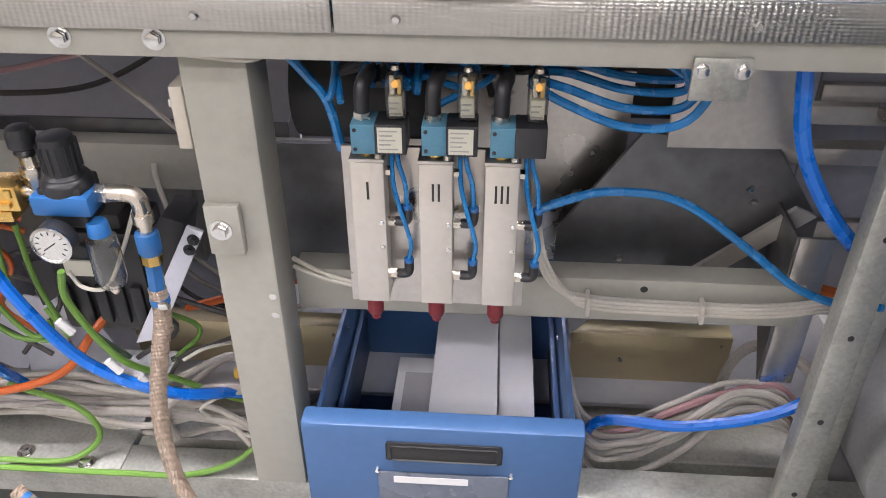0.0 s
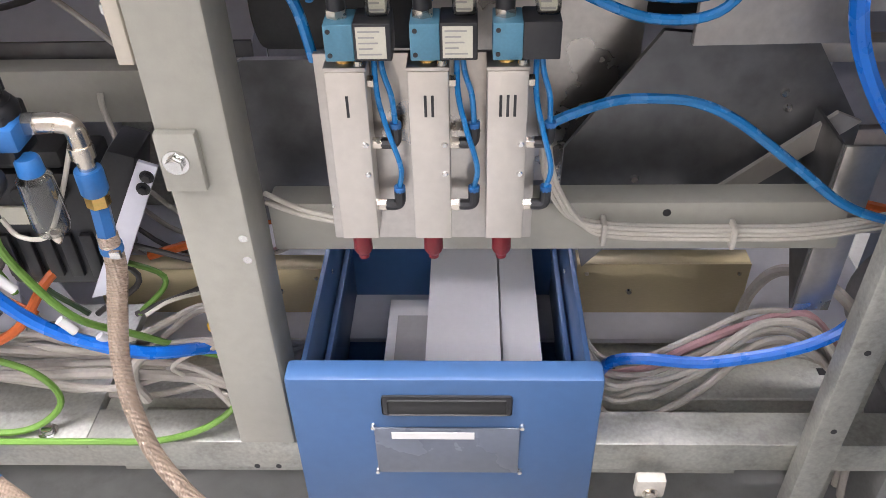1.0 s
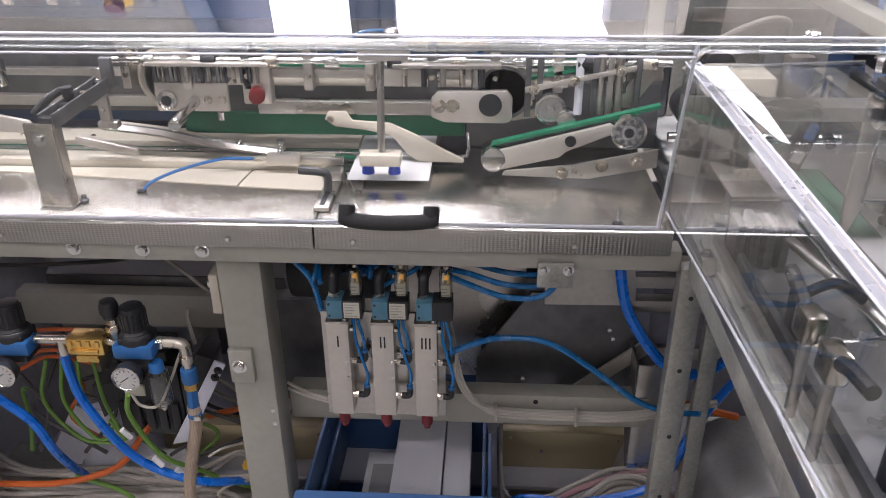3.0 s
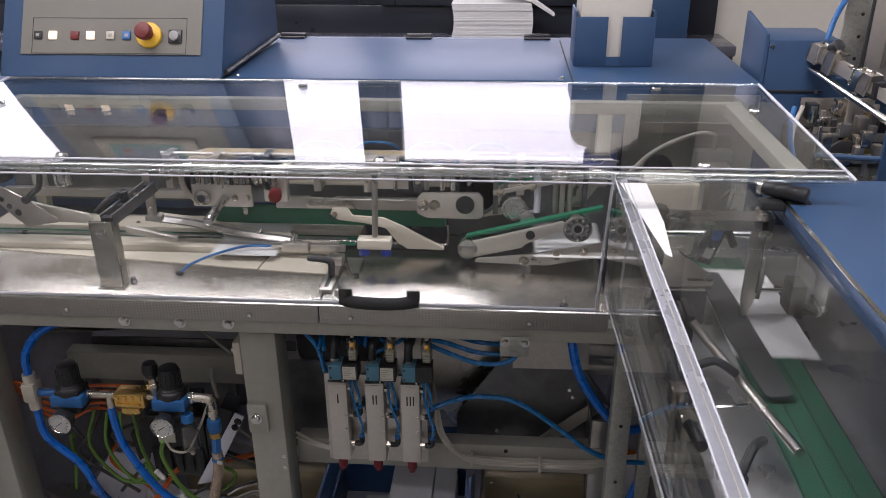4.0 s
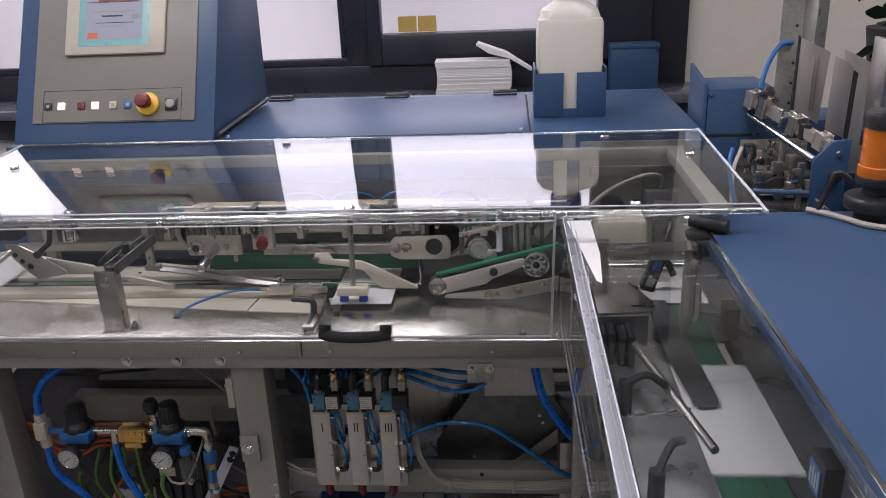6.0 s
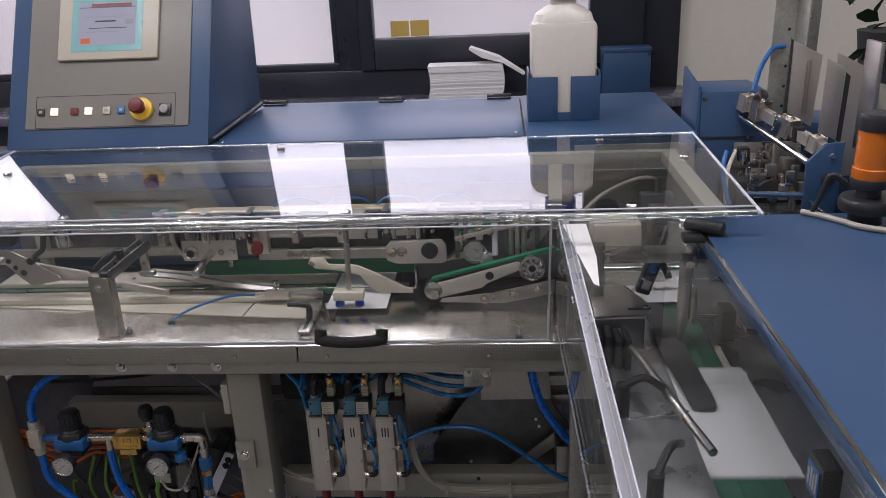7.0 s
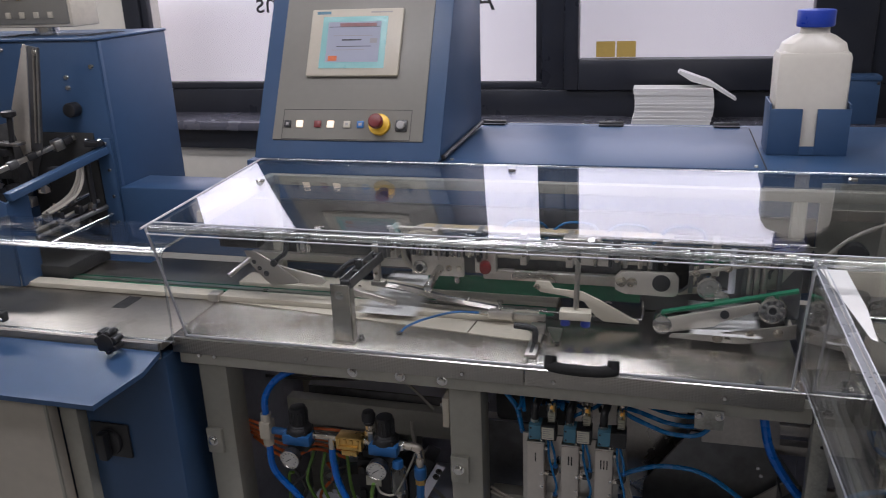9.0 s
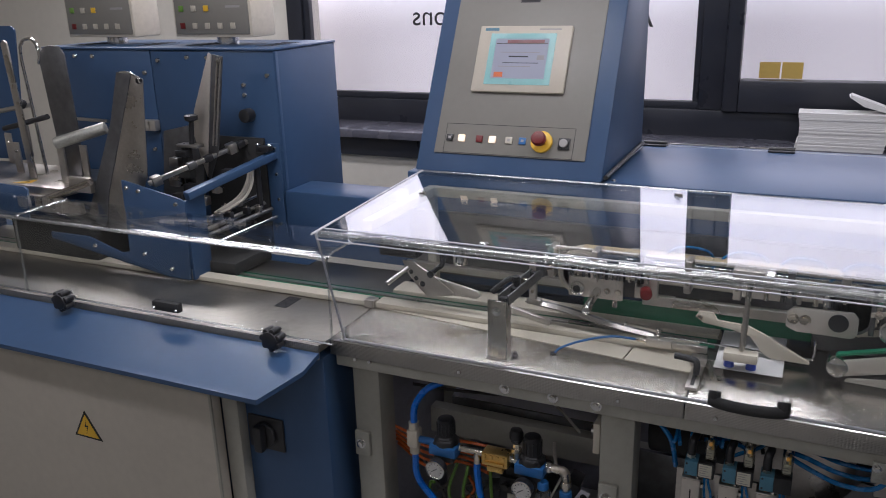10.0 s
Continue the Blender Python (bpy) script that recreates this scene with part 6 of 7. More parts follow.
se = thing("edge_sensor", "small sensor with a steel rod at the conveyor rim", "sensor", (0.77, 0.77, 0.985))
part("case", B(0.757, 0.75, 0.985, 0.785, 0.80, 1.05, 0.003), RUBBER, se)
part("rod", C((0.70, 0.775, 1.03), (0.76, 0.775, 1.03), 0.004, seg=10), CHROME, se)
part("lead", tube([(0.785, 0.76, 1.0), (0.795, 0.72, 1.01), (0.79, 0.70, 1.03), (0.785, 0.73, 1.045)], 0.003, 8), DARKC, se)
part("rim", B(0.94, -1.2, 0.985, 0.95, 1.0, 1.0, 0.001), STEEL2, conv)
for y in (0.62,):
    part("stay", B(0.449, y, 0.985, 0.469, y + 0.03, 1.01, 0.003), STEEL2, conv)
    part("stay_bolt", bolt((0.458, y + 0.015, 1.01), (0, 0, 1), 0.006, 0.005), CHROME, conv)
part("foot_edge", tube([(0.437, -1.2, 1.16), (0.437, 0.80, 0.994)], 0.0018, 6), BRIGHT, conv)
for rx, rm in ((0.470, GALV), (0.488, STEEL2), (0.505, DARKSTEEL)):
    part("side_rail", B(rx, -1.2, 0.985, rx + 0.010, 0.72, 0.992 + (rx - 0.47) * 0.3, 0.001), rm, conv)
part("cross_edge", tube([(0.437, 0.752, 0.99), (0.50, 0.752, 0.99)], 0.003, 6), EDGE, conv)
part("side_beam", B(0.466, -1.2, 0.915, 0.50, 0.74, 0.954, 0.003), GALV, conv)
part("end_edge", tube([(0.437, 0.80, 0.95), (0.437, 0.80, 1.22), (0.692, 0.83, 1.222)], 0.003, 6, 1), EDGE, conv)
pp = solid("paper_label", prism([(0.446, 0.80), (0.492, 0.80), (0.492, 0.62), (0.482, 0.49), (0.474, 0.50)], "z", 1.2215, 1.2225), PAPER, "folded white paper on the conveyor cover", "paper")
kn = thing("toggle_clamp", "black cover clamp on the blue table edge", "clamp", (0.685, 0.70, 1.235))
part("base", B(0.655, 0.675, 1.2225, 0.735, 0.705, 1.237, 0.004), RUBBER, kn)
part("lever", C((0.665, 0.715, 1.25), (0.725, 0.675, 1.25), 0.013, seg=14, bev=0.003), BLACK, kn)
part("tip", C((0.66, 0.719, 1.25), (0.675, 0.708, 1.25), 0.0125, seg=14), CHROME, kn)
part("edge_strip", B(0.690, -1.2, 1.2352, 0.696, 0.80, 1.2375), CHROME, rt, "bright metal edge strip")


# ---- console details ----
tp = part("touch_panel", face_box(-0.131, 0.224, 0.131, 0.414, 0.004, 0.016, 0.005), IVORY, con, "ivory touch panel bezel")
part("screen_border", face_box(-0.095, 0.245, 0.09, 0.39, 0.016, 0.0168), mat("turquoise_film", (0.13, 0.34, 0.34), 0.35, 0, 0.05, 20), tp, "turquoise screen border")
part("screen", face_box(-0.078, 0.262, 0.072, 0.375, 0.0168, 0.0172), glow("screen_glow", (0.26, 0.27, 0.33), 0.3), tp, "lit grey screen")
for u0, v0, u1, v1, m in ((-0.075, 0.36, 0.07, 0.362, INK), (-0.045, 0.362, 0.06, 0.371, REDP), (-0.035, 0.322, 0.02, 0.326, INK), (-0.06, 0.335, 0.05, 0.337, GREYCARD), (-0.05, 0.305, 0.05, 0.307, INK), (0.045, 0.315, 0.065, 0.328, GREYCARD), (-0.07, 0.266, -0.045, 0.28, ORANGE), (-0.06, 0.295, 0.03, 0.297, GREYCARD)):
    part("screen_bar", face_box(u0, v0, u1, v1, 0.0172, 0.0174), m, tp)
part("logo_bar", face_box(-0.115, 0.398, -0.075, 0.406, 0.016, 0.0164), TEAL, tp)
part("print_bar", face_box(0.04, 0.400, 0.10, 0.404, 0.016, 0.0164), GREYCARD, tp)
part("print_bar", face_box(-0.03, 0.485, 0.025, 0.495, 0.004, 0.0044), INK, con)
for u0, v0, u1, v1 in ((-0.185, 0.052, 0.178, 0.0532), (-0.185, 0.1338, 0.178, 0.135), (-0.185, 0.052, -0.1838, 0.135), (0.1768, 0.052, 0.178, 0.135)):
    part("outline", face_box(u0, v0, u1, v1, 0.004, 0.0046), INK, con)
for u, m in ((-0.170, BLACK), (-0.135, LIT), (-0.083, REDP), (-0.046, LIT), (0.001, IVORY), (0.039, REGBLUE)):
    b = part("push_button", face_box(u - 0.0095, 0.084, u + 0.0095, 0.103, 0.004, 0.009, 0.0015), m, con, "square push button")
    if m in (BLACK, IVORY, REGBLUE):
        part("symbol", face_box(u - 0.004, 0.09, u + 0.004, 0.097, 0.009, 0.0094), GREYCARD, b)
n = face(0, 0, 1) - face(0, 0, 0)
es = part("emergency_stop", C(face(0.093, 0.093, 0.004), face(0.093, 0.093, 0.016), 0.029, seg=28, bev=0.003), YELLOW, con, "yellow emergency stop with red knob")
part("stop_knob", RV([(0.012, 0), (0.012, 0.014), (0.019, 0.018), (0.0195, 0.028), (0.016, 0.033), (0.006, 0.034)], face(0.093, 0.093, 0.016), n, 24), REDP, es)
rs = part("rotary_switch", face_box(0.137, 0.076, 0.168, 0.107, 0.004, 0.010, 0.002), BLACK, con, "black rotary switch")
part("switch_dial", C(face(0.1525, 0.0915, 0.010), face(0.1525, 0.0915, 0.018), 0.011, seg=20, bev=0.001), GREYCARD, rs)
part("side_hinge", C((-0.392, 1.22, 1.32), (-0.392, 1.68, 1.325), 0.006, seg=10), BLACK, con)

# bottle in its holder, small box
ho = thing("bottle_holder", "blue sheet holder with a slotted front", "holder", (0.495, 1.46, 1.302))
for x0, x1 in ((0.402, 0.478), (0.512, 0.588)):
    part("front", B(x0, 1.405, 1.303, x1, 1.409, 1.418, 0.001), BLUE, ho)
part("front_base", B(0.478, 1.405, 1.303, 0.512, 1.409, 1.325), BLUE, ho)
part("side", B(0.402, 1.409, 1.303, 0.406, 1.53, 1.43, 0.001), BLUE, ho)
part("side", B(0.584, 1.409, 1.303, 0.588, 1.53, 1.43, 0.001), BLUE, ho)
part("back", B(0.402, 1.53, 1.303, 0.588, 1.534, 1.43, 0.001), BLUE, ho)
bo = thing("plastic_bottle", "square translucent white plastic bottle with blue cap", "bottle", (0.495, 1.47, 1.303))
bmb = B(0.41, 1.414, 1.305, 0.58, 1.526, 1.555, 0.016)
prof = [((0.08, 0.052), 1.548), ((0.072, 0.046), 1.572), ((0.05, 0.036), 1.588), ((0.034, 0.034), 1.595)]
part("body", bmb, BOTTLE, bo)
bmb = bmesh.new()
rings = []
for (rx, ry), z in prof:
    k = 4.0 if rx > 0.05 else 2.0
    rings.append([bmb.verts.new((0.495 + rx * math.copysign(abs(math.cos(a)) ** (2 / k), math.cos(a)), 1.47 + ry * math.copysign(abs(math.sin(a)) ** (2 / k), math.sin(a)), z)) for a in [2 * math.pi * i / 28 for i in range(28)]])
for a, b in zip(rings, rings[1:]):
    for i in range(28):
        bmb.faces.new((a[i], a[(i + 1) % 28], b[(i + 1) % 28], b[i]))
part("shoulder", bmb, BOTTLE, bo)
part("neck", C((0.495, 1.47, 1.59), (0.495, 1.47, 1.61), 0.034, seg=24), BOTTLE, bo)
cap = part("cap", C((0.495, 1.47, 1.61), (0.495, 1.47, 1.65), 0.044, seg=36, bev=0.003), CAPBLUE, bo, "dark blue screw cap")
wb = thing("sill_box", "dark blue sheet box standing on the window sill", "box", (0.91, 3.1, 1.075))
part("case", B(0.80, 3.05, 1.0755, 1.014, 3.15, 1.277, 0.003), BLUE, wb)
part("lid_lip", B(0.797, 3.046, 1.262, 1.017, 3.153, 1.281, 0.002), BLUE, wb)
part("latch", B(1.000, 3.043, 1.245, 1.010, 3.05, 1.258, 0.002), RUBBER, wb)

# window sill things
st = thing("envelope_stack", "stack of pale envelopes on the window sill", "paper stack", (0.17, 3.08, 1.075))
rnd = random.Random(3)
for k in range(22):
    dx, dy = rnd.uniform(-0.0015, 0.0015) + 0.012 * math.sin(k * 0.14), rnd.uniform(-0.0018, 0.0018)
    part("sheet", B(0.0 + dx, 3.0 + dy, 1.0755 + 0.0072 * k, 0.34 + dx, 3.13 + dy, 1.0825 + 0.0072 * k), PAPER, st)
part("loose_sheet", prism([(0.192, 1.300), (0.20, 1.309), (0.33, 1.262), (0.446, 1.185), (0.440, 1.178), (0.345, 1.236), (0.25, 1.262)], "y", 3.03, 3.12), PAPER, st, "bent loose sheet on top")
solid("sill_rod", B(-0.55, 2.95, 1.0755, -0.02, 2.965, 1.085, 0.002), STEEL2, "thin steel bar lying on the sill", "bar")
for x in (-0.185, -0.09):
    solid("sticky_note", B(x, 3.243, 1.348, x + 0.088, 3.249, 1.42), mat("yellow_note", (0.48, 0.33, 0.08), 0.7, 0, 0.08, 10), "yellowed paper note on the window pane", "note", "window notes")


def mirrored_text(body, x, z, size):
    data = bpy.data.curves.new("window_lettering", "FONT")
    data.body, data.size, data.extrude = body, size, 0.0006
    data.materials.append(INK)
    ob = new("window_lettering", data)
    ob.parent = win
    ob.matrix_parent_inverse = Matrix.Translation(-win.location)
    ob.matrix_basis = Matrix.Translation((x, 3.246, z)) @ Matrix.Rotation(radians(90), 4, "X") @ Matrix.Diagonal((-1, 1, 1, 1))
    return tagged(ob, "dark mirrored lettering on the pane")


mirrored_text("Al", -0.672, 1.576, 0.15)
mirrored_text("ons", -1.735, 1.59, 0.145)

# ---- left machine details ----
for x in (-1.054, -1.753, -2.46):
    kb = thing("star_knob", "black star knob on the conveyor front rail", "knob", (x, 0.70, 0.998), "star knobs")
    part("stem", C((x, 0.712, 0.995), (x, 0.69, 0.995), 0.008, seg=12), CHROME, kb)
    grip = part("grip", C((x, 0.659, 1.0), (x, 0.692, 1.0), 0.022, seg=24, bev=0.003), BLACK, kb)
    for k in range(7):
        a = 2 * math.pi * k / 7 + 0.3
        part("lobe", C((x + 0.022 * math.cos(a), 0.662, 1.0 + 0.022 * math.sin(a)), (x + 0.022 * math.cos(a), 0.692, 1.0 + 0.022 * math.sin(a)), 0.0085, seg=12, bev=0.003), BLACK, grip)
    part("plate", B(x - 0.024, 0.7085, 0.99, x + 0.024, 0.712, 1.03, 0.001), CLEAR, kb)
    part("washer", C((x, 0.7085, 1.012), (x, 0.706, 1.012), 0.005, seg=10), CHROME, kb)
la = thing("latch_block", "dark grip block on the clear low cover", "latch", (-1.40, 0.705, 1.01))
part("block", B(-1.447, 0.694, 1.010, -1.360, 0.714, 1.036, 0.004), RUBBER, la)
for x in (-1.44, -1.367):
    part("screw", screw((x, 0.694, 1.018), (0, -1, 0), 0.004, 0.003), CHROME, la)
lc = thing("low_cover", "low clear acrylic cover with bent front edge", "machine cover", (-1.9, 0.72, 0.99))
LP = [(0.714, 0.99), (0.716, 1.19), (0.72, 1.205), (0.735, 1.213), (0.80, 1.214), (0.90, 1.215)]
for x0, x1 in ((-1.935, -0.91), (-3.2, -1.94)):
    part("shell", hood_shell(x0, x1, LP, 0.005), CLEAR, lc)
    part("bend", tube([(x0, 0.722, 1.206), (x1, 0.722, 1.206)], 0.005, 8), EDGE, lc)
    for x in (x0, x1):
        part("end_edge", tube([(x, p[0], p[1]) for p in LP], 0.0025, 6, 2), EDGE, lc)
    part("lower_edge", tube([(x0, 0.713, 0.992), (x1, 0.713, 0.992)], 0.0025, 6), EDGE, lc)
part("lip_slot", B(-1.20, 0.88, 0.9845, -1.16, 0.955, 0.9852), INK, lm)
sw = part("main_switch", B(-1.19, 0.712, 0.655, -1.08, 0.72, 0.75, 0.004), BLACK, lm, "black main switch")
part("switch_collar", C((-1.137, 0.712, 0.70), (-1.137, 0.70, 0.70), 0.036, seg=28, bev=0.003), BLACK, sw)
part("switch_handle", B(-1.15, 0.675, 0.664, -1.124, 0.70, 0.738, 0.006), BLACK, sw)
tri = part("warning_sign", prism([(-1.783, 0.584), (-1.676, 0.584), (-1.7295, 0.672)], "y", 0.6585, 0.66), INK, lm, "yellow warning triangle with a lightning bolt")
part("sign_field", prism([(-1.772, 0.590), (-1.687, 0.590), (-1.7295, 0.660)], "y", 0.6577, 0.6585), YELLOW, tri)
part("lightning", prism([(-1.727, 0.645), (-1.736, 0.619), (-1.727, 0.621), (-1.733, 0.598), (-1.722, 0.626), (-1.731, 0.625)], "y", 0.657, 0.6577), INK, tri)
# grey strip painting the shade along the door's edge
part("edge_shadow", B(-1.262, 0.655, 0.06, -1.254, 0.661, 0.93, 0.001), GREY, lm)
part("plinth", B(-3.5, 0.72, 0.0, -1.25, 1.2, 0.06), RUBBER, lm)
part("back_wall", B(-3.5, 1.2, 0.0, -1.3, 1.25, 0.985), BLUE, lm)

towers = [o for o in scene.objects if o.name.startswith("feeder_tower")]
for fd, x1 in zip(towers, (-1.405, -1.887)):
    x0 = x1 - 0.479
    part("lid_edge", B(x0, 1.255, 1.622, x1 + 0.003, 1.605, 1.63, 0.003), BLUE, fd)
    for u, z in ((0.03, 1.55), (0.03, 1.30), (0.03, 1.20), (0.12, 1.52), (0.12, 1.49), (0.45, 1.59), (0.25, 1.60), (0.33, 1.60), (0.45, 1.20)):
        part("screw", screw((x1 - u, 1.26, z), (0, -1, 0), 0.0085, 0.005), CHROME, fd)
    part("knob", C((x1 - 0.105, 1.26, 1.43), (x1 - 0.105, 1.225, 1.43), 0.021, seg=24, bev=0.004), BLACK, fd, "round black knob")
    if x1 < -1.5:
        continue
    part("side_flange", B(x1 - 0.055, 1.252, 1.06, x1 - 0.004, 1.2585, 1.345, 0.001), BLUE, fd)
    for z in (1.33, 1.25, 1.17, 1.09):
        part("screw", screw((x1 - 0.022, 1.252, z), (0, -1, 0), 0.006, 0.004), CHROME, fd)
    part("edge_fold", B(x1 + 0.0005, 1.262, 0.995, x1 + 0.004, 1.275, 1.62, 0.001), BLUE, fd)
    part("cheek_return", prism([(0.952, 1.229), (1.03, 1.255), (1.03, 1.0), (0.952, 0.992)], "x", -1.536, -1.528), BLUE, fd)
    ch = part("cheek", prism([(-1.756, 1.277), (-1.547, 1.238), (-1.526, 1.229), (-1.540, 0.992), (-1.62, 0.992), (-2.09, 1.065), (-2.09, 1.085), (-1.93, 1.085), (-1.80, 1.048), (-1.765, 1.055)], "y", 0.945, 0.952, 0.001), BLUE, fd, "blue front cheek plate")
    for u, z in ((0.335, 1.255), (0.29, 1.248), (0.155, 1.22), (0.335, 1.14), (0.30, 1.055), (0.20, 1.02), (0.50, 1.06)):
        part("screw", screw((x1 - u, 0.945, z), (0, -1, 0), 0.0075, 0.005), CHROME, ch)
    # first guide: one folded sheet with a clip at its top; dark and light steel paint the fold's shading
    gp = part("guide_plate", prism([(-1.754, 1.584), (-1.699, 1.580), (-1.861, 1.212), (-1.89, 1.10), (-1.962, 1.136), (-1.805, 1.441)], "y", 0.985, 0.9885, 0.001), DARKSTEEL, fd, "tall brushed steel guide plate")
    part("guide_fold", prism([(-1.6985, 1.580), (-1.66, 1.566), (-1.695, 1.28), (-1.80, 1.10), (-1.888, 1.10), (-1.860, 1.212)], "y", 0.987, 0.9905, 0.001), STEEL2, gp)
    part("clip_wire", tube([(-1.735, 0.980, 1.584), (-1.70, 0.976, 1.585), (-1.668, 0.976, 1.572), (-1.662, 0.978, 1.555)], 0.0028, 8, 5), CHROME, gp)
    part("clip_nut", C((-1.668, 0.976, 1.562), (-1.668, 0.986, 1.562), 0.009, seg=6), BLACK, gp)
    # second guide: narrow bright flank, channelled face; light and dark metal paint its lit and shaded sides
    gq = part("guide_plate", prism([(-1.556, 1.626), (-1.545, 1.621), (-1.592, 1.37), (-1.612, 1.25), (-1.645, 1.377), (-1.635, 1.452)], "y", 1.15, 1.154, 0.001), ALU, fd, "tall brushed steel guide plate")
    part("guide_face", prism([(-1.5445, 1.621), (-1.507, 1.614), (-1.562, 1.33), (-1.606, 1.240), (-1.611, 1.25), (-1.591, 1.37)], "y", 1.153, 1.157, 0.001), DARKSTEEL, gq)
    for o in (0.012, 0.024):
        part("guide_rib", C((-1.535 + o, 1.150, 1.612), (-1.588 + o, 1.150, 1.35), 0.0028, seg=8), STEEL2, gq)
    part("guide_bolt", bolt((-1.522, 1.153, 1.602), (0, -1, 0), 0.006, 0.005), CHROME, gq)
    # dark carrier behind with thumb screw and stepped blocks
    part("black_carrier", prism([(-1.833, 1.371), (-1.70, 1.40), (-1.665, 1.38), (-1.70, 1.16), (-1.868, 1.16)], "y", 1.22, 1.232, 0.002), DARKSTEEL, fd)
    # flat black sheet on the case, painted shade of an opening
    part("recess", B(x1 - 0.30, 1.252, 1.0, x1 - 0.06, 1.2595, 1.36, 0.001), RUBBER, fd, "dark sheet painting the shaded machine opening")
    part("thumb_screw", C((-1.632, 1.12, 1.35), (-1.622, 1.12, 1.43), 0.008, seg=12), BLACK, fd)
    part("thumb_head", RV([(0.012, 0), (0.020, 0.004), (0.021, 0.016), (0.016, 0.019), (0.006, 0.02)], (-1.622, 1.12, 1.428), (0, 0, 1), 14), BLACK, fd)
    part("screw_bridge", B(-1.680, 1.105, 1.348, -1.60, 1.14, 1.358, 0.002), STEEL2, fd)
    part("screw_post", B(-1.668, 1.112, 1.20, -1.645, 1.135, 1.348, 0.002), RUBBER, fd)
    for k, (px, py, pz, sx, sz) in enumerate(((-1.66, 1.11, 1.33, 0.020, 0.010), (-1.70, 1.12, 1.30, 0.018, 0.014), (-1.645, 1.10, 1.27, 0.024, 0.012), (-1.69, 1.10, 1.245, 0.020, 0.016), (-1.63, 1.09, 1.225, 0.016, 0.018), (-1.60, 1.10, 1.19, 0.024, 0.014), (-1.675, 1.09, 1.19, 0.018, 0.02), (-1.56, 1.13, 1.23, 0.014, 0.02), (-1.53, 1.15, 1.27, 0.016, 0.012))):
        part("carrier_piece", B(px - sx, py - 0.014, pz - sz, px + sx, py + 0.014, pz + sz, 0.003), (BLACK, STEEL2, RUBBER, NICKEL)[k % 4], fd)
    a, b = Vector((-1.670, 0.965, 1.268)), Vector((-1.527, 1.25, 1.348))
    q = (b - a).to_track_quat("Y", "Z").to_matrix().to_4x4()
    part("carrier_bar", B(-0.007, 0, -0.007, 0.007, (b - a).length, 0.007, 0.0015, Matrix.Translation(a) @ q), STEEL2, fd)
    for f, w, m in ((0.03, 0.015, STEEL2), (0.40, 0.011, DARKSTEEL), (0.58, 0.010, BLACK), (0.84, 0.016, STEEL2), (0.94, 0.010, BLACK)):
        part("bar_clamp", B(-w, f * 0.31, -w, w, f * 0.31 + 0.028, w, 0.003, Matrix.Translation(a) @ q), m, fd)
    a, b = Vector((-1.525, 0.955, 1.245)), Vector((-1.428, 1.25, 1.312))
    q = (b - a).to_track_quat("Y", "Z").to_matrix().to_4x4()
    part("blue_bar", B(-0.015, 0, -0.011, 0.015, (b - a).length, 0.011, 0.002, Matrix.Translation(a) @ q), BLUE, fd, "blue cross bar")
    part("bar_head", B(-1.470, 1.215, 1.325, -1.425, 1.245, 1.342, 0.003), BLACK, fd)
    for dx in (-0.012, 0.03):
        part("head_screw", RV([(0.007, 0), (0.008, 0.004), (0.004, 0.009)], (-1.455 + dx, 1.225, 1.342), (0, 0, 1), 12), CHROME, fd)
    for k, (p0, p1, r) in enumerate((((-1.572, 1.00, 1.133), (-1.50, 1.235, 1.180), 0.0075), ((-1.545, 1.00, 1.118), (-1.47, 1.235, 1.160), 0.006), ((-1.50, 1.00, 1.118), (-1.445, 1.235, 1.142), 0.0075), ((-1.47, 1.02, 1.100), (-1.43, 1.235, 1.118), 0.006), ((-1.60, 1.02, 1.09), (-1.53, 1.235, 1.13), 0.006))):
        part("shaft", C(p0, p1, r, seg=12), (CHROME, STEEL2, DARKSTEEL)[k % 3], fd)
    for k, (px, py, pz) in enumerate(((-1.515, 1.07, 1.155), (-1.500, 1.10, 1.150), (-1.485, 1.08, 1.135), (-1.53, 1.12, 1.165), (-1.51, 1.16, 1.175), (-1.475, 1.15, 1.155), (-1.46, 1.19, 1.150), (-1.55, 1.06, 1.14))):
        part("clamp_block", B(px - 0.010, py - 0.008, pz - 0.010, px + 0.010, py + 0.008, pz + 0.012, 0.002), (STEEL2, BLACK, NICKEL, CHROME)[k % 4], fd)
        part("clamp_screw", screw((px, py, pz + 0.012), (0, 0, 1), 0.004, 0.005), NICKEL, fd)
    part("roller", C((-1.46, 1.20, 1.15), (-1.46, 1.20, 1.30), 0.009, seg=12), BLACK, fd)
    part("yellow_tag", B(-1.590, 1.02, 1.128, -1.555, 1.03, 1.155, 0.002), YELLOW, fd)
    for k in range(3):
        part("hose", tube([(-1.445 - 0.012 * k, 1.235, 1.30), (-1.470 - 0.006 * k, 1.20, 1.285), (-1.462 - 0.01 * k, 1.17, 1.235), (-1.475 - 0.012 * k, 1.14, 1.195), (-1.52 - 0.01 * k, 1.08, 1.16)], 0.0045, 8, 5), (WHITEC, CABLE, WHITEC)[k], fd)
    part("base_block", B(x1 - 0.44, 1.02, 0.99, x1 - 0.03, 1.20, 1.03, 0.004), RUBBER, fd)
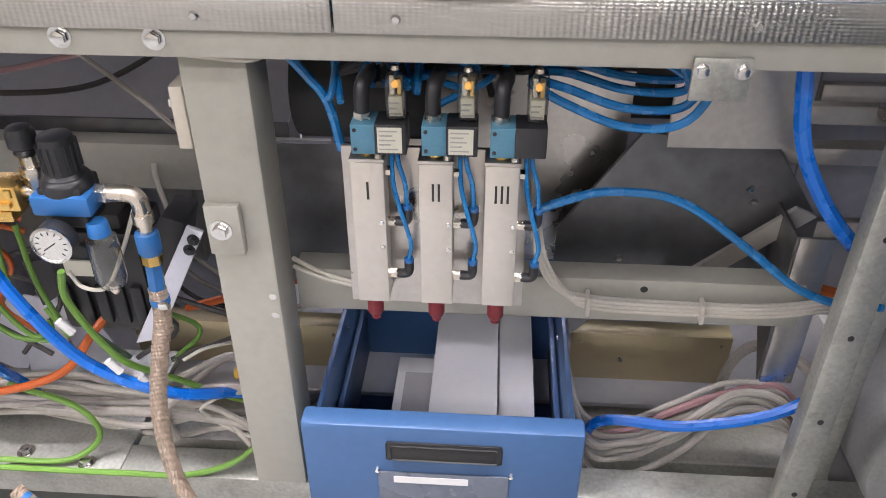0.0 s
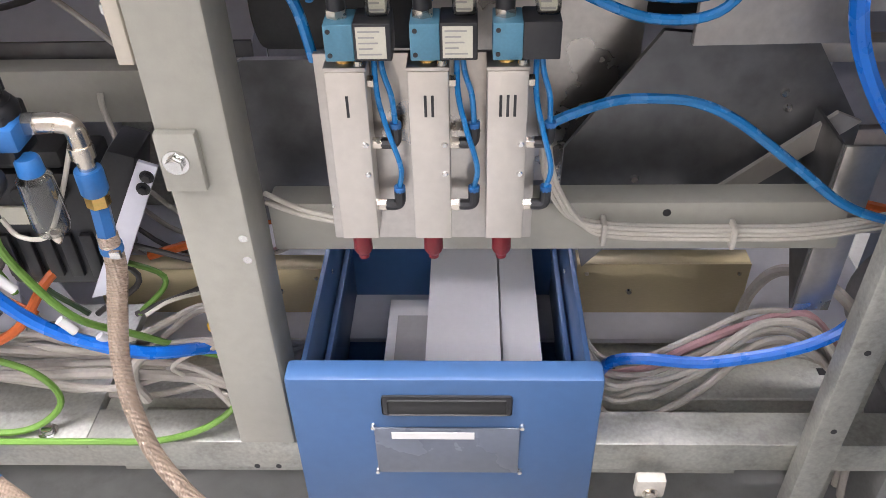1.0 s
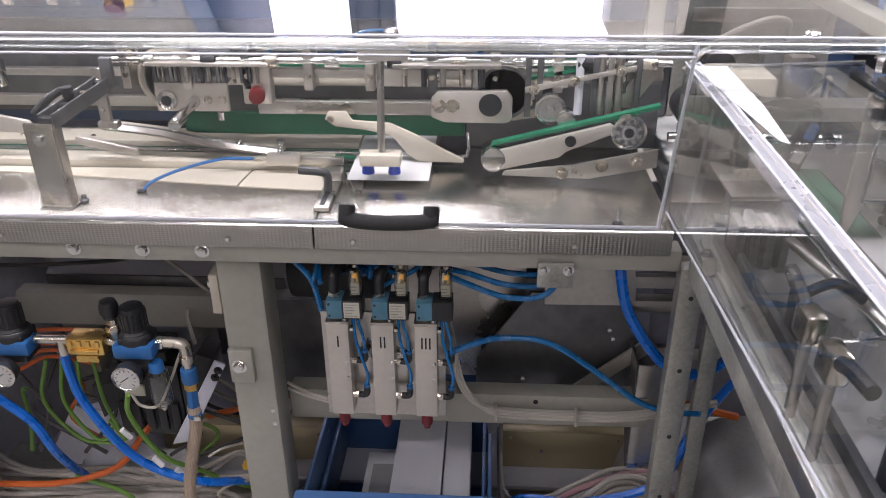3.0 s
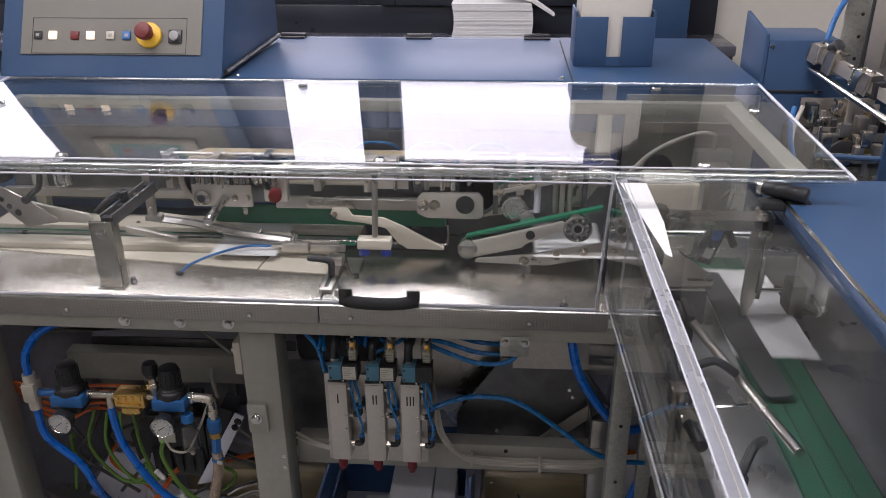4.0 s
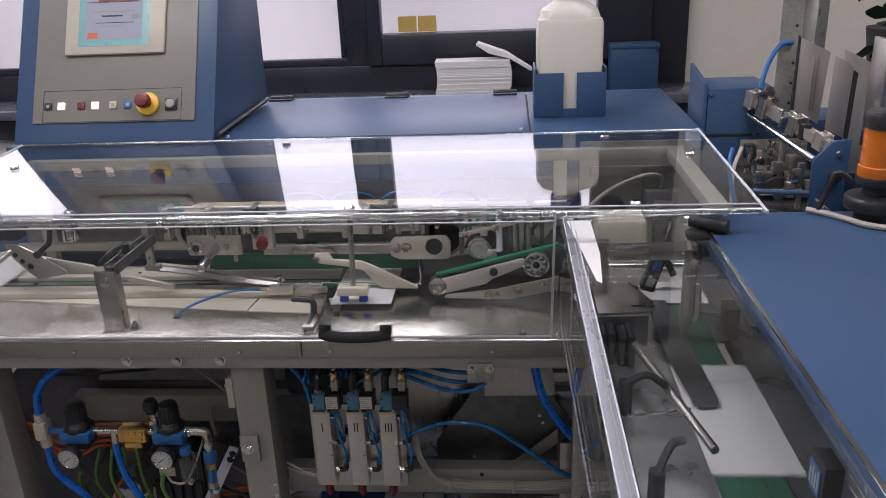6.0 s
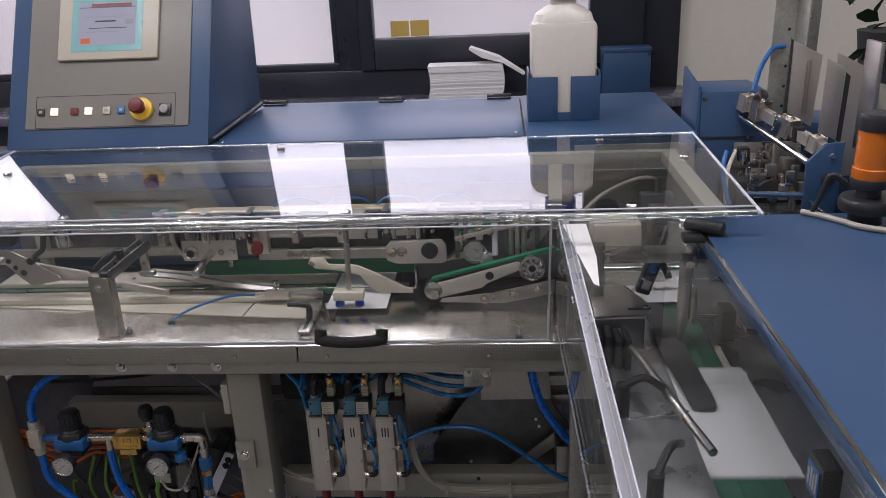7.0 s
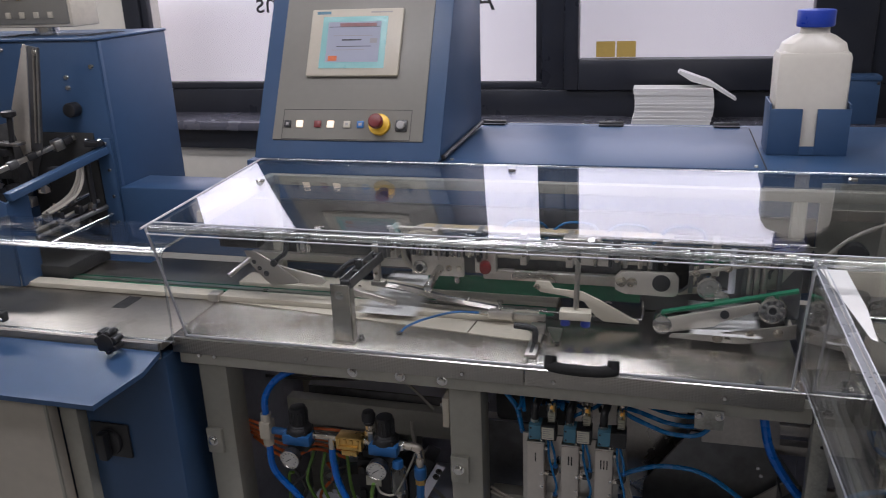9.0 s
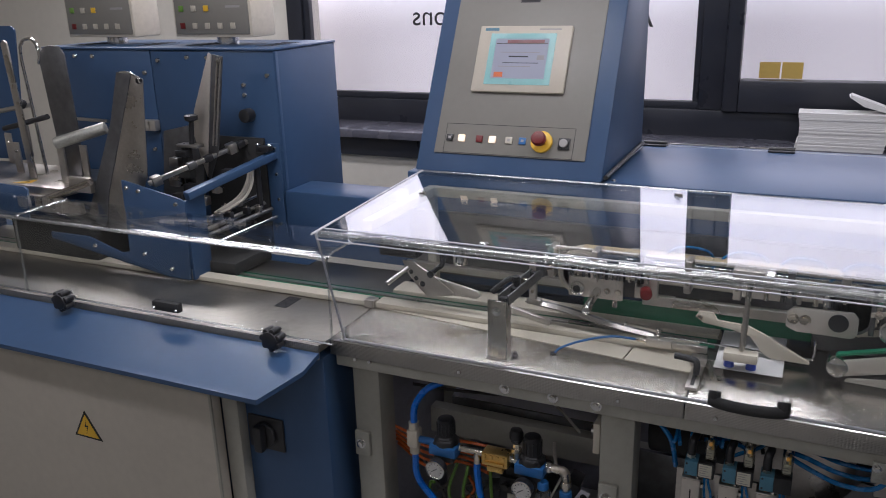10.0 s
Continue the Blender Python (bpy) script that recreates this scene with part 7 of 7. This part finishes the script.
for fd, x1 in zip(towers, (-1.405, -1.887)):
    for g in (0.09, 0.36):
        for k in range(5):
            part("top_slot", B(x1 - g - 0.03, 1.33 + 0.035 * k, 1.6302, x1 - g + 0.03, 1.345 + 0.035 * k, 1.6312), RUBBER, fd)
    part("wall_clip", B(x1 - 0.045 - (0.46 if x1 > -1.5 else 0.0), 1.235, 1.365, x1 - 0.015 - (0.46 if x1 > -1.5 else 0.0), 1.26, 1.40, 0.003), ALU, fd)
for x1 in (-1.405, -1.887):
    cx = x1 - 0.29
    pn = thing("feeder_control_box", "beige feeder control box with small square buttons", "control box", (cx, 1.42, 1.63), "feeder control boxes")
    part("neck", C((cx, 1.42, 1.63), (cx, 1.42, 1.655), 0.035, seg=24), CHROME, pn)
    part("case", B(cx - 0.155, 1.35, 1.655, cx + 0.155, 1.47, 1.79, 0.006), CREAM, pn)
    part("front_plate", B(cx - 0.145, 1.347, 1.665, cx + 0.145, 1.35, 1.78, 0.001), CONSOLE, pn)
    for k, m in enumerate((REDP, IVORY, IVORY, IVORY, IVORY)):
        part("button", B(cx - 0.125 + 0.05 * k, 1.343, 1.682, cx - 0.107 + 0.05 * k, 1.347, 1.70, 0.001), m, pn)
    for k, m in enumerate((GREENC, IVORY, YELLOW)):
        part("button", B(cx - 0.125 + 0.05 * k, 1.343, 1.735, cx - 0.107 + 0.05 * k, 1.347, 1.753, 0.001), m, pn)
    part("print_bar", B(cx + 0.06, 1.3463, 1.745, cx + 0.115, 1.347, 1.752), GREYCARD, pn)
part("arm_bridge", B(-1.402, 1.25, 1.0, -0.955, 1.40, 1.20, 0.006), BLUE, lm, "blue bridge between the machines")
tb = thing("infeed_table", "steel infeed table with rails beside the feeder", "table", (-2.3, 1.0, 0.99))
part("plate", B(-2.75, 0.96, 1.20, -2.02, 1.22, 1.225, 0.003), STEEL2, tb)
part("rail", B(-2.75, 0.94, 1.15, -2.02, 0.958, 1.20, 0.003), STEEL2, tb)
part("support", B(-2.70, 1.0, 0.985, -2.64, 1.2, 1.20, 0.003), BLUE, tb)
part("support", B(-2.12, 1.0, 0.985, -2.06, 1.2, 1.20, 0.003), BLUE, tb)
part("side_cheek", prism([(-2.90, 1.70), (-2.49, 1.70), (-2.474, 1.685), (-2.543, 1.226), (-2.90, 1.226)], "y", 1.25, 1.256, 0.001), BLUE, tb, "blue rear cheek plate")
part("low_cheek", prism([(-2.60, 1.245), (-2.15, 1.230), (-2.138, 1.222), (-2.156, 1.12), (-2.60, 1.12)], "y", 0.925, 0.932, 0.001), BLUE, tb, "low blue front cheek")
part("cheek_screw", screw((-2.20, 0.925, 1.196), (0, -1, 0), 0.007, 0.005), CHROME, tb)
part("dark_guide", prism([(-2.197, 1.606), (-2.185, 1.635), (-2.146, 1.648), (-2.10, 1.645), (-2.083, 1.62), (-2.075, 1.376), (-2.09, 1.226), (-2.17, 1.226)], "y", 1.10, 1.105, 0.001), DARKSTEEL, tb, "dark steel guide with rounded top")
part("roller", C((-2.093, 1.02, 1.353), (-1.951, 1.10, 1.397), 0.019, seg=20, bev=0.005), GALV, tb)
for px, py in ((-2.085, 1.03), (-2.02, 1.06)):
    part("roller_post", B(px - 0.014, py - 0.004, 1.225, px + 0.014, py + 0.004, 1.345, 0.002), STEEL2, tb)
part("upright", prism([(-2.290, 1.655), (-2.278, 1.668), (-2.262, 1.660), (-2.238, 1.226), (-2.268, 1.226)], "y", 1.045, 1.051, 0.001), STEEL2, tb)
part("hook", tube([(-2.252, 1.10, 1.226), (-2.270, 1.10, 1.50), (-2.276, 1.10, 1.617), (-2.262, 1.10, 1.655), (-2.228, 1.10, 1.668), (-2.200, 1.10, 1.655), (-2.190, 1.10, 1.618), (-2.200, 1.10, 1.59)], 0.0055, 10, 6), CHROME, tb, "bent chrome wire hook")
part("cross_rod", C((-2.50, 1.15, 1.420), (-2.336, 1.15, 1.448), 0.008, seg=12), STEEL2, tb)
part("black_rod", C((-2.42, 1.10, 1.372), (-2.203, 1.10, 1.421), 0.009, seg=12), BLACK, tb)
part("rear_rod", C((-2.30, 1.24, 1.393), (-2.09, 1.24, 1.389), 0.006, seg=12), STEEL2, tb)
for px, pz in ((-2.40, 1.33), (-2.37, 1.30), (-2.31, 1.36)):
    part("rod_bracket", B(px - 0.016, 1.09, pz - 0.075, px + 0.016, 1.096, pz + 0.03, 0.002), STEEL2, tb)
    part("rod_screw", screw((px, 1.09, pz), (0, -1, 0), 0.006, 0.004), CHROME, tb)
part("rod_knob", C((-2.33, 1.12, 1.452), (-2.33, 1.10, 1.462), 0.016, seg=14, bev=0.003), BLACK, tb)
part("lower_rail", C((-2.20, 0.945, 1.155), (-1.88, 0.945, 1.262), 0.010, seg=10), STEEL, tb)
part("rail_block", B(-1.975, 0.944, 1.225, -1.885, 0.962, 1.272, 0.003), STEEL2, tb)
part("rail_block", B(-2.07, 0.950, 1.15, -1.95, 0.97, 1.185, 0.003), ALU, tb)
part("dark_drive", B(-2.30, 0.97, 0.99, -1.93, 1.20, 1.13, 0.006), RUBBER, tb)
sg = part("table_sign", prism([(-2.262, 0.970), (-2.195, 0.985), (-2.215, 1.03)], "z", 1.2252, 1.2258), YELLOW, tb, "yellow warning sign lying flat")
part("sign_mark", prism([(-2.236, 0.985), (-2.212, 0.990), (-2.219, 1.006)], "z", 1.2258, 1.2262), INK, sg)

# ---- right-hand feeder and beacon ----
rf = thing("right_feeder", "blue and steel sheet feeder beside the side table", "feeder", (1.0, 1.3, 0.99))
part("case", B(0.822, 1.30, 0.99, 0.98, 1.47, 1.385, 0.003), BLUE, rf)
part("case_flange", prism([(1.298, 0.99), (1.298, 1.398), (1.47, 1.425), (1.47, 0.99)], "x", 0.812, 0.821, 0.002), BLUE, rf)
part("case_side", B(0.981, 1.31, 0.99, 1.25, 1.46, 1.30, 0.003), BLUE, rf)
part("case_seam", B(0.825, 1.297, 1.270, 0.955, 1.2995, 1.274), RUBBER, rf)
for x, z in ((0.83, 1.37), (0.94, 1.27)):
    part("screw", screw((x, 1.30, z), (0, -1, 0), 0.006, 0.004), CHROME, rf)
part("column", prism([(1.005, 1.27), (1.005, 1.75), (1.058, 1.75), (1.058, 1.27)], "y", 1.38, 1.385), GALV, rf)
part("column_side", B(1.0585, 1.30, 1.27, 1.063, 1.385, 1.75, 0.001), GALV, rf)
part("rear_column", B(1.075, 1.42, 1.27, 1.13, 1.426, 1.75, 0.001), GALV, rf)
for z in (1.545, 1.60):
    part("rear_bolt", bolt((1.10, 1.42, z), (0, -1, 0), 0.007, 0.005), CHROME, rf)
for z in (1.33, 1.38, 1.43, 1.52, 1.6):
    part("hole", C((1.043, 1.38, z), (1.043, 1.3792, z), 0.004, seg=10), INK, rf)
gp = part("guide_plate", prism([(1.013, 1.507), (1.082, 1.472), (1.073, 1.303), (1.014, 1.339)], "y", 1.25, 1.254, 0.001), ALU, rf, "brushed steel guide plate")
for gx in (1.046, 1.054):
    part("groove", B(gx, 1.2465, 1.335, gx + 0.004, 1.25, 1.462, 0.001), STEEL2, gp)
# black strip painting the shade in the gap beside the plate
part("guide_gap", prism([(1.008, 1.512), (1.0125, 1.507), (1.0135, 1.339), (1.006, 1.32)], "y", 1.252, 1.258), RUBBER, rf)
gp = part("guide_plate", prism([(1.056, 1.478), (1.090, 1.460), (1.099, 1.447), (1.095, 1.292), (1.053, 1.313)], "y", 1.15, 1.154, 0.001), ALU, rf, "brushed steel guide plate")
# black strip painting the shadow along the plate's right side
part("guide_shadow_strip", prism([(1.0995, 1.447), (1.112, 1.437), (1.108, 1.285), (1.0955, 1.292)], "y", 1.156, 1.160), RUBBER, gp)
part("guide_plate", prism([(1.095, 1.484), (1.18, 1.44), (1.215, 1.33), (1.255, 1.193), (1.122, 1.193)], "y", 1.20, 1.204, 0.001), ALU, rf, "brushed steel guide plate")
part("wing_plate", B(0.90, 1.265, 1.13, 1.06, 1.27, 1.265, 0.001), STEEL2, rf)
part("wing_plate", B(0.915, 1.205, 1.13, 1.04, 1.21, 1.215, 0.001), STEEL2, rf)
part("cross_slide", B(0.905, 1.095, 1.175, 1.0, 1.105, 1.188, 0.001), ALU, rf)
fw = part("feed_wheel", C((0.950, 1.105, 1.175), (0.950, 1.118, 1.175), 0.040, seg=32, bev=0.002), BLACK, rf, "black feed wheel")
part("wheel_hub", C((0.950, 1.100, 1.175), (0.950, 1.105, 1.175), 0.014, seg=18), NICKEL, fw)
rnd4 = random.Random(12)
for k in range(34):
    px, py, pz = 0.895 + 0.14 * rnd4.random(), 1.08 + 0.14 * rnd4.random(), 1.165 + 0.085 * rnd4.random()
    w, h = 0.004 + 0.007 * rnd4.random(), 0.006 + 0.014 * rnd4.random()
    if k % 3 == 0:
        part("stud", C((px, py, pz - h), (px, py, pz + h * 1.4), w * 0.7, seg=10), (CHROME, NICKEL, BRASS)[k // 3 % 3], rf)
    else:
        part("link_block", B(px - w, py - w, pz - h, px + w, py + w, pz + h, 0.0015), (STEEL2, DARKSTEEL, ALU, BLACK, NICKEL)[k % 5], rf)
part("hose", tube([(0.865, 1.20, 1.26), (0.852, 1.17, 1.235), (0.851, 1.15, 1.20), (0.86, 1.12, 1.15)], 0.0055, 8), REGBLUE, rf, "blue air hose")
part("lower_bar", C((0.87, 1.05, 1.20), (0.995, 1.045, 1.195), 0.006, seg=10), BLUE, rf)
rnd3 = random.Random(5)
for k in range(16):
    px, pz, ps = 0.925 + 0.13 * rnd3.random(), 1.16 + 0.10 * rnd3.random(), 0.005 + 0.006 * rnd3.random()
    part("fitting", C((px, 1.215, pz), (px, 1.205 - 0.02 * rnd3.random(), pz), ps, seg=12, bev=0.001), (CHROME, NICKEL, BLACK, BRASS)[k % 4], rf)
for k in range(3):
    part("vertical_guide", B(0.965 + 0.035 * k, 1.17 - 0.04 * k, 1.13, 0.977 + 0.035 * k, 1.18 - 0.04 * k, 1.30 - 0.015 * k, 0.002), (ALU, STEEL2, ALU)[k], rf)
part("guide_bar", B(1.09, 0.98, 1.30, 1.10, 1.05, 1.53, 0.002), STEEL2, rf)
part("top_rod", C((1.10, 1.05, 1.52), (1.22, 1.03, 1.49), 0.006, seg=10), CHROME, rf)
a, b = Vector((0.925, 1.30, 1.360)), Vector((1.034, 1.05, 1.296))
q = (b - a).to_track_quat("Y", "Z").to_matrix().to_4x4()
part("carrier_bar", B(-0.010, 0, -0.010, 0.010, (b - a).length, 0.010, 0.002, Matrix.Translation(a) @ q), ALU, rf)
for f, w, m in ((0.0, 0.016, ALU), (0.05, 0.019, STEEL2), (0.13, 0.014, CHROME), (0.155, 0.017, STEEL2), (0.24, 0.014, ALU)):
    part("bar_clamp", B(-w, f, -w, w, f + 0.022, w * 1.2, 0.003, Matrix.Translation(a) @ q), m, rf)
    part("clamp_screw", C(Matrix.Translation(a) @ q @ Vector((0, f + 0.011, w)), Matrix.Translation(a) @ q @ Vector((0, f + 0.011, w + 0.012)), 0.0045, seg=10), NICKEL, rf)
part("carrier_bar", C((0.921, 1.30, 1.321), (1.0, 1.05, 1.269), 0.0075, seg=12), CHROME, rf)
for k, (x, y, z) in enumerate(((0.945, 1.28, 1.352), (0.975, 1.2, 1.33), (1.0, 1.13, 1.315), (0.96, 1.2, 1.26), (0.985, 1.14, 1.24), (0.94, 1.22, 1.22), (0.92, 1.25, 1.24), (0.97, 1.1, 1.21))):
    part("clamp_block", B(x - 0.012, y - 0.014, z - 0.018, x + 0.012, y + 0.014, z + 0.018, 0.003), (STEEL2, CHROME, BLACK, NICKEL)[k % 4], rf)
part("knob", C((0.948, 1.27, 1.37), (0.955, 1.25, 1.385), 0.014, seg=14, bev=0.003), BLACK, rf)
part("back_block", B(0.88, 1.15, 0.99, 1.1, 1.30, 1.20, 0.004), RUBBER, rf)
part("end_plate", prism([(0.995, 1.15), (0.993, 1.271), (1.03, 1.312), (1.069, 1.316), (1.065, 1.15)], "y", 1.035, 1.045, 0.001), BLUE, rf, "blue end plate")
part("end_knob", C((1.04, 1.035, 1.235), (1.04, 1.022, 1.235), 0.013, seg=18, bev=0.002), BLACK, rf)
part("end_screw", screw((1.045, 1.035, 1.285), (0, -1, 0), 0.007, 0.005), CHROME, rf)
part("hose", tube([(1.035, 1.375, 1.48), (1.0, 1.36, 1.475), (0.965, 1.33, 1.43), (0.945, 1.31, 1.36), (0.94, 1.305, 1.35)], 0.006, 8), REGBLUE, rf, "blue air hose")
part("hose", tube([(0.90, 1.25, 1.25), (0.87, 1.2, 1.20), (0.85, 1.1, 1.12), (0.86, 1.05, 1.05)], 0.005, 8), WHITEC, rf)
part("cap_block", B(1.015, 1.372, 1.60, 1.035, 1.38, 1.63, 0.002), IVORY, rf)
part("stand", B(0.85, 1.32, 0.0, 1.2, 1.45, 0.99, 0.004), BLUE, rf)
part("clear_tray", B(0.80, 0.86, 1.20, 0.98, 0.96, 1.206), CLEAR, rf, "small clear acrylic tray")
part("tray_edge", tube([(0.80, 0.86, 1.208), (0.98, 0.86, 1.208), (0.98, 0.96, 1.208)], 0.003, 6, 1), EDGE, rf)
bc = thing("signal_beacon", "amber signal beacon with black base on the blue table", "beacon", (1.0, 0.74, 1.235))
part("base", RV([(0.048, 0), (0.05, 0.006), (0.05, 0.018), (0.046, 0.024), (0.022, 0.026), (0.020, 0.05)], (1.0, 0.745, 1.2592), (0, 0, 1), 32), BLACK, bc)
part("lens", RV([(0.033, 0), (0.034, 0.004), (0.0335, 0.02), (0.031, 0.022), (0.031, 0.085), (0.030, 0.09)], (1.0, 0.745, 1.3190), (0, 0, 1), 32), BEACON, bc, "amber ribbed lens")
part("foot", C((1.0, 0.745, 1.2352), (1.0, 0.745, 1.261), 0.03, seg=24), BLACK, bc)
part("collar", C((1.0, 0.745, 1.3040), (1.0, 0.745, 1.3210), 0.035, seg=32, bev=0.002), BLACK, bc)
part("cap", RV([(0.033, 0), (0.034, 0.02), (0.030, 0.03), (0.012, 0.032)], (1.0, 0.745, 1.4090), (0, 0, 1), 32), BLACK, bc)
part("lead", tube([(0.97, 0.76, 1.30), (0.94, 0.77, 1.3190), (0.925, 0.775, 1.27), (0.915, 0.78, 1.24)], 0.005, 8), BLACK, bc)
solid("table_cable", tube([(0.90, 0.79, 1.242), (0.93, 0.765, 1.241), (0.955, 0.73, 1.241), (0.975, 0.70, 1.241), (1.02, 0.67, 1.241)], 0.0055, 8), CABLE, "pale grey cable on the blue table", "cable")
pt = thing("potted_plant", "dark green trailing plant leaves near the wall", "plant", (1.5, 1.9, 1.0))
part("pot", RV([(0.07, 0), (0.09, 0.14), (0.092, 0.15), (0.08, 0.15)], (1.52, 1.9, 1.30), (0, 0, 1), 24), RUBBER, pt)
part("stand", B(1.46, 1.84, 0.0, 1.58, 1.96, 1.30, 0.004), GREY, pt)
rnd = random.Random(21)
for k in range(26):
    c = Vector((1.50 + rnd.uniform(-0.13, 0.12), 1.9 + rnd.uniform(-0.12, 0.12), 1.44 + rnd.uniform(-0.06, 0.28)))
    m = Matrix.Translation(c) @ Euler((rnd.uniform(-1, 1), rnd.uniform(-1, 1), rnd.uniform(0, 6))).to_matrix().to_4x4()
    bml = bmesh.new()
    vs = [bml.verts.new(m @ Vector(p)) for p in ((-0.05, 0, 0), (-0.02, 0.022, 0.006), (0.02, 0.02, 0.008), (0.055, 0, -0.008), (0.02, -0.02, 0.008), (-0.02, -0.022, 0.006))]
    bml.faces.new(vs)
    bmesh.ops.solidify(bml, geom=bml.faces[:], thickness=0.001)
    part("leaf", bml, LEAFM, pt)
part("stem", tube([(1.52, 1.9, 1.44), (1.51, 1.9, 1.55), (1.48, 1.88, 1.68)], 0.005, 6), LEAFM, pt)

# ---- sheets on their way ----
SHEETS = []
smesh = mesh_of("sheet", B(-0.069, -0.03, 0, 0.069, 0.30, 0.0012), PAPER)
for k in range(30):
    so = new("paper_sheet", smesh)
    tagged(so, "white printed sheet travelling along the belts", "paper", "travelling sheets")
    SHEETS.append(so)


# ---- moving things ----
def motions():
    plunger_rows = [(0, pose(-0.015, 0.905, 1.03))]
    for k, so in enumerate(SHEETS):
        t = 0.10 + 0.359 * k + (0.10 if k == 16 else 0.0)
        z = DZ + 0.017
        start = (-3.1, 0.90, DZ + 0.02 + 0.0015 * (30 - k))
        steps = [(-1.65, start), (-1.05, (-1.4, 0.96, z)), (-0.76, (-0.30, 0.955, z)), (-0.716, (-0.12, 0.945, z)), (-0.68, (-0.006, 0.935, z - 0.006)), (-0.53, (0.0, 0.935, z - 0.006)), (-0.46, (0.20, 0.94, 1.012)),
                 (-0.37, (0.45, 0.945, 1.02)), (-0.28, (0.67, 0.94, 1.0)), (-0.14, (0.697, 0.90, DZ + 0.007)), (-0.07, (0.697, 0.74, DZ + 0.007)),
                 (0.0, (0.697, 0.53, DZ + 0.007)), (0.10, (0.697, 0.23, DZ + 0.007)), (0.20, (0.697, -0.07, DZ + 0.007)), (0.40, (0.697, -0.67, DZ + 0.007)), (0.52, (0.697, -0.97, DZ + 0.008 + 0.0015 * k))]
        rows = []
        for dt, (x, y, zz) in steps:
            rows.append((t + dt, pose(x, y, zz)))
        inside = [r for r in rows if 0 <= r[0] <= 10]
        early = [r for r in rows if r[0] < 0]
        late = [r for r in rows if r[0] > 10]
        if early and inside and inside[0][0] > 0.05:
            a, b = early[-1], inside[0]
            inside.insert(0, (0, a[1].lerp(b[1], (0 - a[0]) / (b[0] - a[0]))))
        elif not early and inside[0][0] > 0:
            inside.insert(0, (0, inside[0][1]))
        if late and inside:
            a, b = inside[-1], late[0]
            if a[0] < 9.97:
                inside.append((10, a[1].lerp(b[1], (10 - a[0]) / (b[0] - a[0]))))
        elif inside[-1][0] < 10:
            inside.append((10, inside[-1][1]))
        walk(so, inside)
        for dt, dz in ((-0.74, 0.016), (-0.66, 0.0), (-0.54, 0.0), (-0.47, 0.016)):
            if 0.02 < t + dt < 9.95:
                plunger_rows.append((t + dt, pose(-0.015, 0.905, 1.03 + dz)))
    plunger_rows.sort(key=lambda r: r[0])
    plunger_rows.append((10, plunger_rows[-1][1]))
    walk(plunger, plunger_rows)


motions()
